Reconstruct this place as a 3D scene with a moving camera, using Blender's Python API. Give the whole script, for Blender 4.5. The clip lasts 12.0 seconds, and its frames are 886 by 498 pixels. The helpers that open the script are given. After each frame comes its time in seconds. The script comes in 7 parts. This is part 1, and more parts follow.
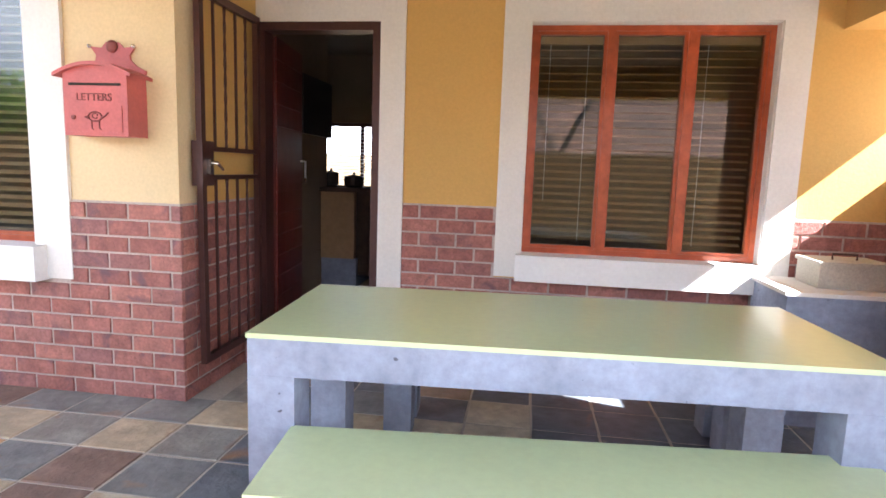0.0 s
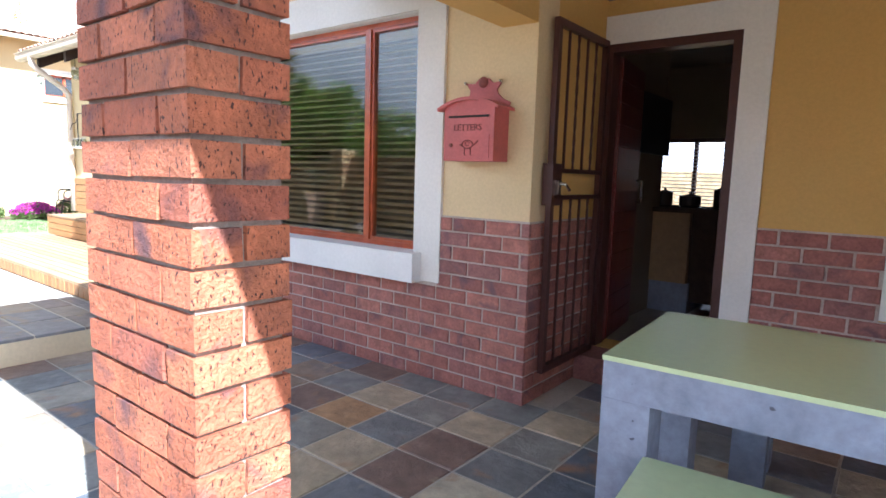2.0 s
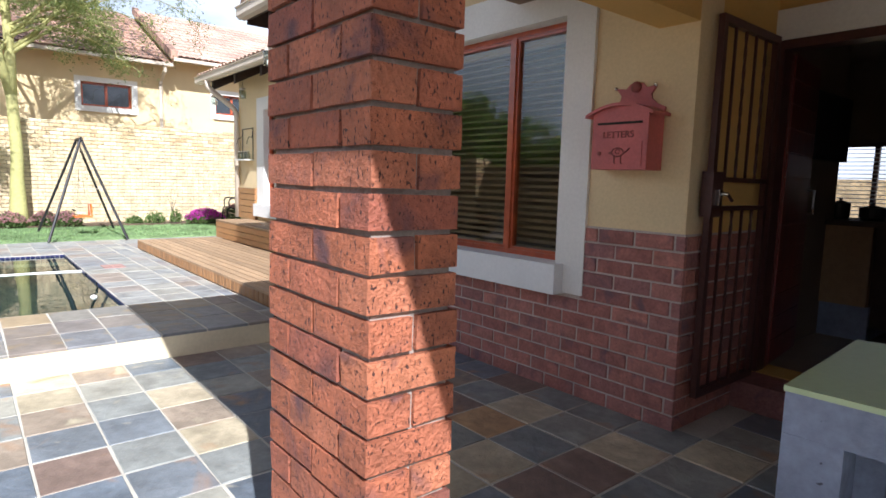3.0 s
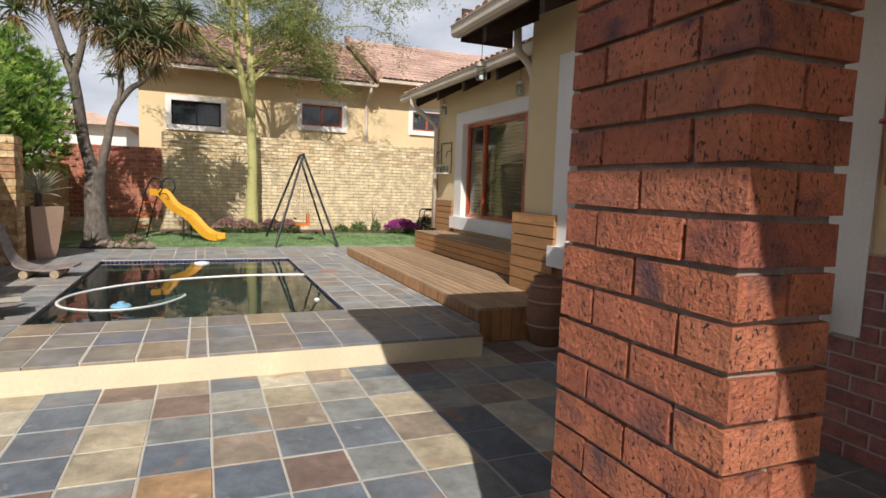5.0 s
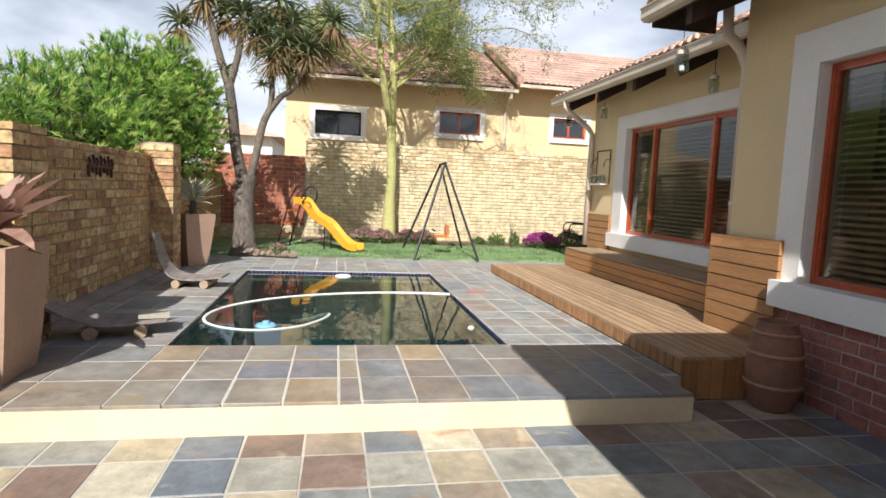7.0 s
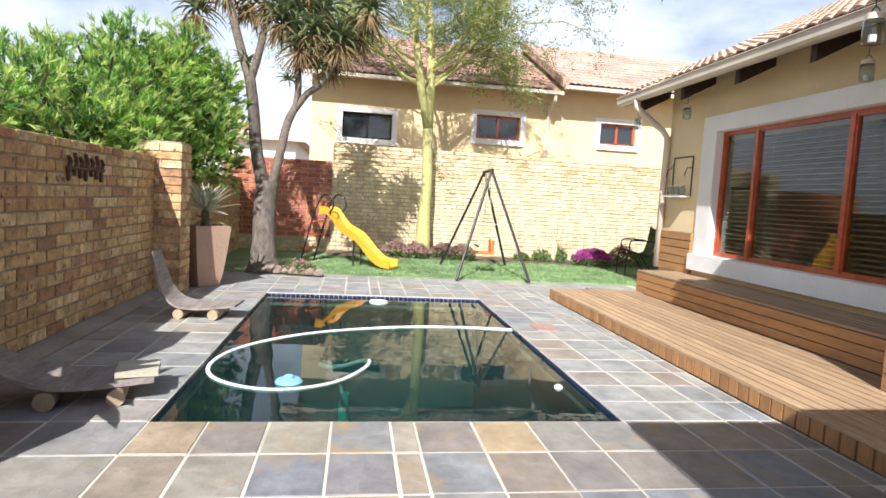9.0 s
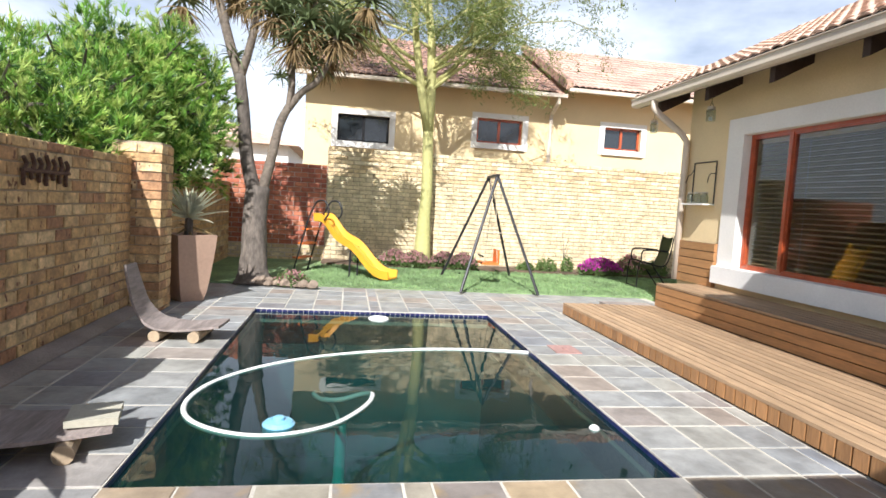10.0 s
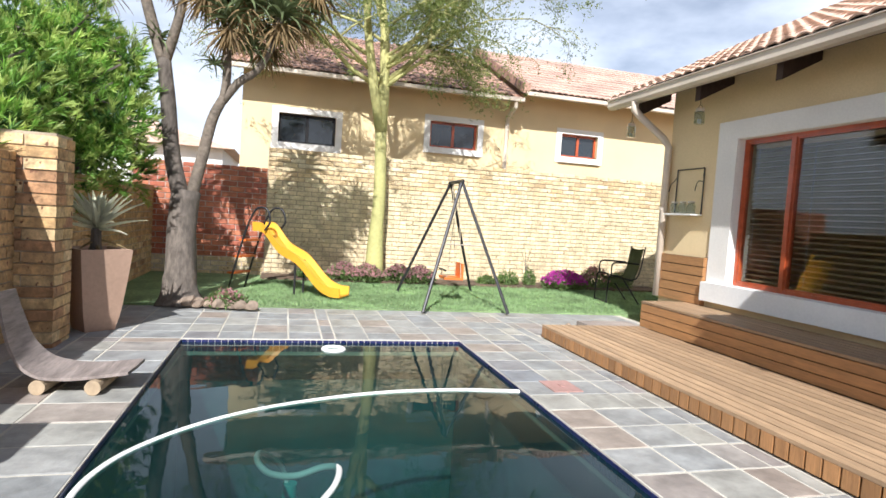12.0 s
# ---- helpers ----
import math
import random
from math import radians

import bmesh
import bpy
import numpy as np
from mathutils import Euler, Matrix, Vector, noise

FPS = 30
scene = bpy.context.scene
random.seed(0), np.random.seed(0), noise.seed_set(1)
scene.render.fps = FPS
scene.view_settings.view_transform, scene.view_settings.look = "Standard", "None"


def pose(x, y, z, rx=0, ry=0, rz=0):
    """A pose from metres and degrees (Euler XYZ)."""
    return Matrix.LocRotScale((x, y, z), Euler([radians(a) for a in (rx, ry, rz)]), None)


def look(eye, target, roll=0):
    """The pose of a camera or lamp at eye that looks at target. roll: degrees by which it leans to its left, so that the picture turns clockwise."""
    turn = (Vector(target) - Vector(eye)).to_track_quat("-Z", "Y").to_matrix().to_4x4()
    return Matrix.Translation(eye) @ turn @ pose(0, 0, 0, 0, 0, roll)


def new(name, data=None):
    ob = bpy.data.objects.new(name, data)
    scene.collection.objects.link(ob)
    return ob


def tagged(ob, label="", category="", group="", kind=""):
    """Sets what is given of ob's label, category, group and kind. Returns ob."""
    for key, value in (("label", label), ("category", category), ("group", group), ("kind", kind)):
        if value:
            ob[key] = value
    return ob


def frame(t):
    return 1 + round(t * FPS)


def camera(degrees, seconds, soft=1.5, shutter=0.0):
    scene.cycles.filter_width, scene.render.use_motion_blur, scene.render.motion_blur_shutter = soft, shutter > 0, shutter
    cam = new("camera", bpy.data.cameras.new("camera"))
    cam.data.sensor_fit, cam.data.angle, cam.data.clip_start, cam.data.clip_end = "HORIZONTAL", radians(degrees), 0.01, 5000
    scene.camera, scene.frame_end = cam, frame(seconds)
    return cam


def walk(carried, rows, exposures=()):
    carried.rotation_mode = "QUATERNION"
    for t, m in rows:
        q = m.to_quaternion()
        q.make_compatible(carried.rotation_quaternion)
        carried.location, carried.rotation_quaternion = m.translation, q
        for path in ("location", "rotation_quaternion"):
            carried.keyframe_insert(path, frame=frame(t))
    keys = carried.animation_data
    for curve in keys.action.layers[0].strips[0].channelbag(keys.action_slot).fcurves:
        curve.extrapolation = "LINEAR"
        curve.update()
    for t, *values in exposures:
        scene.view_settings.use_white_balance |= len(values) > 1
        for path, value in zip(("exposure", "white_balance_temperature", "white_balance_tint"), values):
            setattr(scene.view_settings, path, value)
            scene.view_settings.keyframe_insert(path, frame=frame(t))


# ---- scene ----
cam = camera(74.4, 12.0, soft=1.6)
PATH = [
    (0, (0.083, 0.055, 1.256), (-0.193, 2.018, 0.985), 1.9),
    (0.5, (0.052, 0.053, 1.26), (-0.472, 1.964, 0.995), 1.8),
    (1, (-0.002, 0.033, 1.264), (-0.76, 1.866, 1.006), 1.6),
    (1.5, (-0.048, 0.003, 1.271), (-1.049, 1.716, 1.016), 1.6),
    (2, (-0.071, -0.009, 1.275), (-1.289, 1.558, 1.026), 1.7),
    (2.5, (-0.104, -0.025, 1.274), (-1.494, 1.393, 1.035), 1.6),
    (3, (-0.154, -0.044, 1.274), (-1.685, 1.221, 1.043), 1.6),
    (3.2, (-0.184, -0.046, 1.268), (-1.757, 1.168, 1.04), 1.8),
    (4.8, (-0.412, -0.174, 1.281), (-2.231, 0.631, 1.071), 1.8),
    (5, (-0.447, -0.202, 1.282), (-2.285, 0.558, 1.074), 1.9),
    (5.5, (-0.625, -0.222, 1.286), (-2.52, 0.384, 1.079), 1.9),
    (6, (-0.83, -0.262, 1.287), (-2.762, 0.215, 1.084), 2.1),
    (6.5, (-1.069, -0.322, 1.302), (-3.017, 0.083, 1.103), 2.3),
    (7, (-1.348, -0.351, 1.299), (-3.305, 0.017, 1.106), 2.6),
    (7.2, (-1.474, -0.361, 1.272), (-3.434, -0.006, 1.096), 2.8),
    (9, (-2.632, -0.526, 1.317), (-4.601, -0.222, 1.148), 3.3),
    (9.5, (-2.917, -0.571, 1.327), (-4.886, -0.261, 1.168), 3.4),
    (10, (-3.197, -0.58, 1.332), (-5.165, -0.253, 1.182), 3.5),
    (10.5, (-3.466, -0.618, 1.333), (-5.43, -0.266, 1.19), 3.7),
    (11, (-3.702, -0.66, 1.344), (-5.656, -0.256, 1.211), 3.8),
    (11.5, (-3.897, -0.668, 1.334), (-5.84, -0.212, 1.214), 3.8),
    (12, (-4.104, -0.673, 1.33), (-6.031, -0.147, 1.219), 3.8),
]
EXPOSURES = [(0.0, 3.2, 5850, 15), (1.0, 2.85, 5700, 14), (1.5, 2.65, 5500, 14), (2.0, 2.2, 5450, 13), (2.5, 1.55, 5550, 13), (3.2, 0.7, 5800, 13), (5.0, 0.0, 6400, 14), (6.0, 0.12, 6350, 13), (7.2, 0.5, 6200, 12), (9.0, 0.86, 6050, 12), (12.0, 0.72, 5950, 12)]
walk(cam, [(t, look(eye, target, roll)) for t, eye, target, roll in PATH], EXPOSURES)

# ---- light ----
SUN = Vector((1.1, -0.365, 1.0)).normalized()
SUN_UP = math.asin(SUN.z)
world = bpy.data.worlds.new("sky")
scene.world = world
world.use_nodes = True
wn = world.node_tree.nodes
wl = world.node_tree.links
sky = wn.new("ShaderNodeTexSky")
sky.sky_type = "NISHITA"
sky.sun_disc = False
sky.sun_elevation = SUN_UP
sky.sun_rotation = math.atan2(SUN.x, SUN.y)
sky.dust_density = 2.0
wn["Background"].inputs["Strength"].default_value = 0.054
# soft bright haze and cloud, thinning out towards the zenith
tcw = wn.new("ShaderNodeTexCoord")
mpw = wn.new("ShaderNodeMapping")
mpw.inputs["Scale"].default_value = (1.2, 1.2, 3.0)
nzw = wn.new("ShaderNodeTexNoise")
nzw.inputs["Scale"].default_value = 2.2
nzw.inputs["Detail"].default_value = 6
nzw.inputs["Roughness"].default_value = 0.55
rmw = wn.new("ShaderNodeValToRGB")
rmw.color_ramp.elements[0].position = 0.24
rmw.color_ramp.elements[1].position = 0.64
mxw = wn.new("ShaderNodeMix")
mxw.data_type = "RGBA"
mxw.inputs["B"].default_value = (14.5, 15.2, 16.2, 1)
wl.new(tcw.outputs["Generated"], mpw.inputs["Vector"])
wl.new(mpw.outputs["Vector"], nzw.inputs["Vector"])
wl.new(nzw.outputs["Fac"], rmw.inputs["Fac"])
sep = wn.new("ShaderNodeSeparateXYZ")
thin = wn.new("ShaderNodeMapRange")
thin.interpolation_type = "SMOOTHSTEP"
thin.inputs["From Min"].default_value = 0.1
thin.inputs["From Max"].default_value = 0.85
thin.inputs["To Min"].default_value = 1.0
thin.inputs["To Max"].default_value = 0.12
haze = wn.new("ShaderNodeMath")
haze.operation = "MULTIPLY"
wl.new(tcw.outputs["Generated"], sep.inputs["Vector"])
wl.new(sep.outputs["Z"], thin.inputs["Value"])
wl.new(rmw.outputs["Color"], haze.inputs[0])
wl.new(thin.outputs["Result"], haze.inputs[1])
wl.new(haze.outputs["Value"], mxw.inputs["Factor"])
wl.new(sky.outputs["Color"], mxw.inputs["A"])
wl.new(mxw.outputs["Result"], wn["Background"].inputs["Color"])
sun = new("sun", bpy.data.lights.new("sun", "SUN"))
sun.data.energy = 5.0
sun.data.angle = radians(0.5)
sun.data.color = (1.0, 0.95, 0.87)
sun.matrix_world = look(SUN * 30, (0, 0, 0))

# ---- materials ----
def material(name, colour, rough=0.7, metal=0.0, grain=20.0, var=0.25, bump=0.15, stain=1.2, stain_amount=0.2, ramp=None, per_object=0.0, coat=0.0, spec=0.5, stretch=(1, 1, 1), specks=None, local=False, cloud=None, steps=False, pit_stretch=None, pit_depth=0.35):
    """A procedural surface: base colour varied by fine grain and by broad stains; ramp gives colours picked per object."""
    m = bpy.data.materials.new(name)
    m.use_nodes = True
    nt = m.node_tree
    N, L = nt.nodes, nt.links
    b = N["Principled BSDF"]
    b.inputs["Metallic"].default_value = metal
    b.inputs["Roughness"].default_value = rough
    b.inputs["Specular IOR Level"].default_value = spec
    b.inputs["Coat Weight"].default_value = coat
    tc = N.new("ShaderNodeNewGeometry") if not local else N.new("ShaderNodeTexCoord")
    mp = N.new("ShaderNodeMapping")
    mp.inputs["Scale"].default_value = stretch
    info = N.new("ShaderNodeObjectInfo")
    L.new(tc.outputs["Position" if not local else "Object"], mp.inputs["Vector"])
    vec = mp.outputs["Vector"]
    if local:
        shift = N.new("ShaderNodeVectorMath")
        shift.operation = "MULTIPLY_ADD"
        comb = N.new("ShaderNodeCombineXYZ")
        for k in "XYZ":
            L.new(info.outputs["Random"], comb.inputs[k])
        L.new(comb.outputs["Vector"], shift.inputs[0])
        shift.inputs[1].default_value = (37, 53, 71)
        L.new(vec, shift.inputs[2])
        vec = shift.outputs["Vector"]
    fine = N.new("ShaderNodeTexNoise")
    fine.inputs["Scale"].default_value = grain
    fine.inputs["Detail"].default_value = 5
    fine.inputs["Roughness"].default_value = 0.65
    broad = N.new("ShaderNodeTexNoise")
    broad.inputs["Scale"].default_value = stain
    broad.inputs["Detail"].default_value = 4
    L.new(vec, fine.inputs["Vector"])
    L.new(vec, broad.inputs["Vector"])
    if ramp:
        cr = N.new("ShaderNodeValToRGB")
        cr.color_ramp.interpolation = "CONSTANT" if steps else "LINEAR"
        els = cr.color_ramp.elements
        for i, (p, c) in enumerate(ramp):
            e = els[i] if i < 2 else els.new(p)
            e.position = p
            e.color = (*c, 1)
        L.new(info.outputs["Random"], cr.inputs["Fac"])
        col = cr.outputs["Color"]
    else:
        rgb = N.new("ShaderNodeRGB")
        rgb.outputs[0].default_value = (*colour, 1)
        col = rgb.outputs[0]

    def scaled(col, fac, lo, hi):
        mr = N.new("ShaderNodeMapRange")
        mr.inputs["From Min"].default_value = 0.3
        mr.inputs["From Max"].default_value = 0.7
        mr.inputs["To Min"].default_value = lo
        mr.inputs["To Max"].default_value = hi
        L.new(fac, mr.inputs["Value"])
        vm = N.new("ShaderNodeVectorMath")
        vm.operation = "SCALE"
        L.new(col, vm.inputs[0])
        L.new(mr.outputs["Result"], vm.inputs["Scale"])
        return vm.outputs["Vector"]

    col = scaled(col, fine.outputs["Fac"], 1 - var, 1 + var)
    col = scaled(col, broad.outputs["Fac"], 1 - stain_amount, 1 + stain_amount)
    if per_object and not ramp:
        mr = N.new("ShaderNodeMapRange")
        mr.inputs["To Min"].default_value = 1 - per_object
        mr.inputs["To Max"].default_value = 1 + per_object
        L.new(info.outputs["Random"], mr.inputs["Value"])
        vm = N.new("ShaderNodeVectorMath")
        vm.operation = "SCALE"
        L.new(col, vm.inputs[0])
        L.new(mr.outputs["Result"], vm.inputs["Scale"])
        col = vm.outputs["Vector"]
    pits = None
    layers = [("cloud", c) for c in (cloud if isinstance(cloud, list) else [cloud])] + [("specks", specks)]
    for kind, layer in layers:
        if not layer:
            continue
        sc, lim, scol = layer
        sn = N.new("ShaderNodeTexNoise")
        sn.inputs["Scale"].default_value = sc
        sn.inputs["Detail"].default_value = 2 if kind == "specks" else 5
        if kind == "cloud":
            sn.inputs["Distortion"].default_value = 0.6
        if kind == "specks" and pit_stretch:
            pm = N.new("ShaderNodeMapping")
            pm.inputs["Scale"].default_value = pit_stretch
            L.new(vec, pm.inputs["Vector"])
            L.new(pm.outputs["Vector"], sn.inputs["Vector"])
        else:
            L.new(vec, sn.inputs["Vector"])
        sr = N.new("ShaderNodeMapRange")
        sr.inputs["From Min"].default_value = lim
        sr.inputs["From Max"].default_value = lim + (0.04 if kind == "specks" else 0.16)
        if kind == "specks":
            pits = sr.outputs["Result"]
        L.new(sn.outputs["Fac"], sr.inputs["Value"])
        mx = N.new("ShaderNodeMix")
        mx.data_type = "RGBA"
        mx.inputs["B"].default_value = (*scol, 1)
        L.new(sr.outputs["Result"], mx.inputs["Factor"])
        L.new(col, mx.inputs["A"])
        col = mx.outputs["Result"]
    L.new(col, b.inputs["Base Color"])
    rr = N.new("ShaderNodeMapRange")
    rr.inputs["To Min"].default_value = max(0.03, rough - 0.12)
    rr.inputs["To Max"].default_value = min(1.0, rough + 0.12)
    L.new(broad.outputs["Fac"], rr.inputs["Value"])
    L.new(rr.outputs["Result"], b.inputs["Roughness"])
    if bump:
        bp = N.new("ShaderNodeBump")
        bp.inputs["Strength"].default_value = bump
        bp.inputs["Distance"].default_value = 0.02
        height = fine.outputs["Fac"]
        if pits and local:
            sub_pit = N.new("ShaderNodeMath")
            sub_pit.operation = "MULTIPLY_ADD"
            sub_pit.inputs[1].default_value = -pit_depth
            L.new(pits, sub_pit.inputs[0])
            L.new(height, sub_pit.inputs[2])
            height = sub_pit.outputs["Value"]
        L.new(height, bp.inputs["Height"])
        L.new(bp.outputs["Normal"], b.inputs["Normal"])
    return m


def slant_gloss(N, L, straight, normal=None):
    """How mirror-like a smooth surface is: `straight` seen from in front, 1 at a full slant."""
    lw = N.new("ShaderNodeLayerWeight")
    lw.inputs["Blend"].default_value = 0.5
    if normal:
        L.new(normal, lw.inputs["Normal"])
    p = N.new("ShaderNodeMath")
    p.operation = "POWER"
    p.inputs[1].default_value = 5.0
    L.new(lw.outputs["Facing"], p.inputs[0])
    mr = N.new("ShaderNodeMapRange")
    mr.inputs["To Min"].default_value = straight
    L.new(p.outputs["Value"], mr.inputs["Value"])
    return mr.outputs["Result"]


def glass_material(name, tint=(1, 1, 1), rough=0.0, gloss=0.055):
    """A thin pane: mostly clear, mirror-like at a slant."""
    m = bpy.data.materials.new(name)
    m.use_nodes = True
    N, L = m.node_tree.nodes, m.node_tree.links
    N.remove(N["Principled BSDF"])
    clear = N.new("ShaderNodeBsdfTransparent")
    clear.inputs["Color"].default_value = (*tint, 1)
    shine = N.new("ShaderNodeBsdfGlossy")
    shine.inputs["Roughness"].default_value = rough
    mx = N.new("ShaderNodeMixShader")
    L.new(slant_gloss(N, L, gloss), mx.inputs["Fac"])
    L.new(clear.outputs["BSDF"], mx.inputs[1])
    L.new(shine.outputs["BSDF"], mx.inputs[2])
    L.new(mx.outputs["Shader"], N["Material Output"].inputs["Surface"])
    return m


M = {}
M["ochre"] = material("ochre_plaster", (0.64, 0.4, 0.12), 0.85, grain=60, var=0.05, bump=0.12, stain=0.9, stain_amount=0.06)
M["cream"] = material("cream_plaster", (0.72, 0.57, 0.33), 0.88, grain=60, var=0.06, bump=0.15, stain=0.8, stain_amount=0.1)
M["white"] = material("white_plaster", (0.78, 0.76, 0.71), 0.8, grain=50, var=0.05, bump=0.12, stain=1.5, stain_amount=0.07)
M["riser"] = material("pale_cream_paint", (0.7, 0.61, 0.42), 0.85, grain=40, var=0.06, bump=0.15, stain=1.5, stain_amount=0.14)
M["sill"] = material("white_sill_paint", (0.8, 0.8, 0.78), 0.6, grain=40, var=0.04, bump=0.08, stain=2, stain_amount=0.06)
M["redbrick"] = material("red_face_brick", (0.3, 0.1, 0.07), 0.75, grain=60, var=0.25, bump=0.5, stain=14, stain_amount=0.22, local=True,
    ramp=[(0.0, (0.36, 0.14, 0.11)), (1.0, (0.4, 0.155, 0.12)), (0.3, (0.31, 0.12, 0.1)), (0.55, (0.43, 0.18, 0.14)), (0.8, (0.29, 0.13, 0.12))], specks=(110, 0.7, (0.06, 0.035, 0.04)), cloud=(7, 0.56, (0.17, 0.09, 0.1)))
M["pillarbrick"] = material("rustic_face_brick", (0.4, 0.14, 0.08), 0.7, grain=70, var=0.2, bump=0.8, stain=9, stain_amount=0.25, local=True,
    ramp=[(0.0, (0.44, 0.145, 0.07)), (1.0, (0.47, 0.155, 0.075)), (0.35, (0.38, 0.115, 0.06)), (0.6, (0.5, 0.18, 0.09)), (0.85, (0.34, 0.105, 0.065))],
    specks=(150, 0.62, (0.08, 0.03, 0.024)), cloud=(6.5, 0.55, (0.13, 0.06, 0.065)), pit_stretch=(1.0, 1.0, 0.5), pit_depth=0.8)
M["yellowbrick"] = material("yellow_stock_brick", (0.5, 0.34, 0.16), 0.85, grain=34, var=0.28, bump=0.6, stain=11, stain_amount=0.35, local=True,
    ramp=[(0.0, (0.54, 0.38, 0.18)), (1.0, (0.46, 0.29, 0.13)), (0.25, (0.44, 0.27, 0.12)), (0.5, (0.62, 0.46, 0.25)), (0.75, (0.5, 0.34, 0.16)), (0.92, (0.33, 0.17, 0.09))],
    specks=(22, 0.65, (0.17, 0.08, 0.045)), pit_stretch=(1.0, 1.0, 0.7), pit_depth=0.3)
M["buffbrick"] = material("buff_brick", (0.6, 0.48, 0.27), 0.88, grain=30, var=0.2, bump=0.6, stain=6, stain_amount=0.28, local=True,
    ramp=[(0.0, (0.62, 0.5, 0.3)), (1.0, (0.54, 0.41, 0.23)), (0.3, (0.7, 0.6, 0.4)), (0.55, (0.5, 0.37, 0.2)), (0.8, (0.64, 0.5, 0.3))], specks=(20, 0.66, (0.3, 0.19, 0.1)))
M["wallred"] = material("orange_red_brick", (0.4, 0.15, 0.08), 0.85, grain=50, var=0.25, bump=0.5, stain=9, stain_amount=0.25, local=True,
    ramp=[(0.0, (0.38, 0.12, 0.065)), (1.0, (0.43, 0.15, 0.08)), (0.4, (0.33, 0.1, 0.06)), (0.7, (0.46, 0.17, 0.09))])
M["mortar"] = material("cement_mortar", (0.5, 0.42, 0.37), 0.95, grain=80, var=0.2, bump=0.4, stain=3, stain_amount=0.2)
M["mortar_grey"] = material("dark_cement_mortar", (0.3, 0.255, 0.22), 0.95, grain=80, var=0.2, bump=0.4, stain=3, stain_amount=0.2)
M["mortar_buff"] = material("sandy_mortar", (0.38, 0.31, 0.225), 0.95, grain=80, var=0.2, bump=0.4, stain=3, stain_amount=0.2)
M["slate"] = material("riven_slate", (0.2, 0.2, 0.2), 0.5, grain=14, var=0.2, bump=0.45, stain=4.5, stain_amount=0.24, local=True, spec=0.45, steps=True,
    cloud=[(3.2, 0.6, (0.36, 0.2, 0.1)), (2.6, 0.64, (0.13, 0.14, 0.16)), (5.0, 0.66, (0.55, 0.49, 0.34))],
    ramp=[(0.0, (0.24, 0.25, 0.235)), (1.0, (0.15, 0.17, 0.19)), (0.1, (0.46, 0.39, 0.27)), (0.19, (0.17, 0.19, 0.21)), (0.27, (0.33, 0.32, 0.27)), (0.35, (0.4, 0.25, 0.13)), (0.42, (0.15, 0.175, 0.2)), (0.5, (0.28, 0.28, 0.25)), (0.57, (0.22, 0.155, 0.125)), (0.64, (0.52, 0.48, 0.36)), (0.7, (0.21, 0.225, 0.225)), (0.79, (0.42, 0.36, 0.25)), (0.86, (0.14, 0.165, 0.195)), (0.93, (0.31, 0.25, 0.19))])
M["step_slate"] = material("mottled_grey_slate", (0.2, 0.2, 0.2), 0.5, grain=13, var=0.17, bump=0.35, stain=4.5, stain_amount=0.2, local=True, spec=0.45, cloud=(3.6, 0.57, (0.33, 0.24, 0.13)),
    ramp=[(0.0, (0.21, 0.22, 0.235)), (1.0, (0.19, 0.2, 0.225)), (0.18, (0.27, 0.25, 0.21)), (0.34, (0.19, 0.2, 0.22)), (0.48, (0.38, 0.29, 0.18)), (0.6, (0.22, 0.19, 0.175)), (0.74, (0.34, 0.32, 0.25)), (0.86, (0.25, 0.205, 0.165))])
M["pool_slate"] = material("grey_slate", (0.2, 0.2, 0.2), 0.5, grain=16, var=0.16, bump=0.3, stain=5, stain_amount=0.25, local=True, spec=0.45,
    ramp=[(0.0, (0.24, 0.25, 0.255)), (1.0, (0.2, 0.215, 0.235)), (0.2, (0.3, 0.3, 0.285)), (0.4, (0.25, 0.26, 0.26)), (0.6, (0.34, 0.33, 0.29)), (0.75, (0.28, 0.28, 0.27)), (0.9, (0.3, 0.25, 0.21))])
M["grout"] = material("pale_grout", (0.5, 0.47, 0.4), 0.95, grain=90, var=0.15, bump=0.3, stain=2, stain_amount=0.2)
M["deck"] = material("oiled_deck_wood", (0.36, 0.185, 0.075), 0.5, grain=9, var=0.22, bump=0.15, stain=2, stain_amount=0.15, per_object=0.18, stretch=(1, 9, 9), local=True)
M["deck_top"] = material("weathered_deck_wood", (0.38, 0.255, 0.15), 0.6, grain=9, var=0.2, bump=0.2, stain=2, stain_amount=0.2, per_object=0.16, stretch=(1, 9, 9), local=True)
# near-black: the shade inside gaps and the letter slot, put into the colour
M["dark"] = material("painted_gap_shade", (0.03, 0.025, 0.02), 0.9, bump=0)
M["frame"] = material("red_brown_varnished_wood", (0.4, 0.078, 0.025), 0.35, grain=14, var=0.25, bump=0.08, stain=2, stain_amount=0.2, coat=0.3)
M["door"] = material("dark_red_stained_wood", (0.14, 0.022, 0.018), 0.4, grain=14, var=0.25, bump=0.08, stain=2, stain_amount=0.2, coat=0.2, stretch=(1, 1, 0.2))
M["steel"] = material("maroon_painted_steel", (0.075, 0.03, 0.026), 0.45, metal=0.2, grain=50, var=0.15, bump=0.05)
M["blacksteel"] = material("black_painted_steel", (0.025, 0.025, 0.028), 0.45, metal=0.3, grain=50, var=0.2, bump=0.05)
M["chrome"] = material("polished_metal", (0.7, 0.7, 0.7), 0.25, metal=1.0, grain=50, var=0.05, bump=0)
M["letterbox"] = material("dusty_red_cast_metal", (0.5, 0.12, 0.11), 0.5, grain=60, var=0.1, bump=0.1, stain=6, stain_amount=0.12)
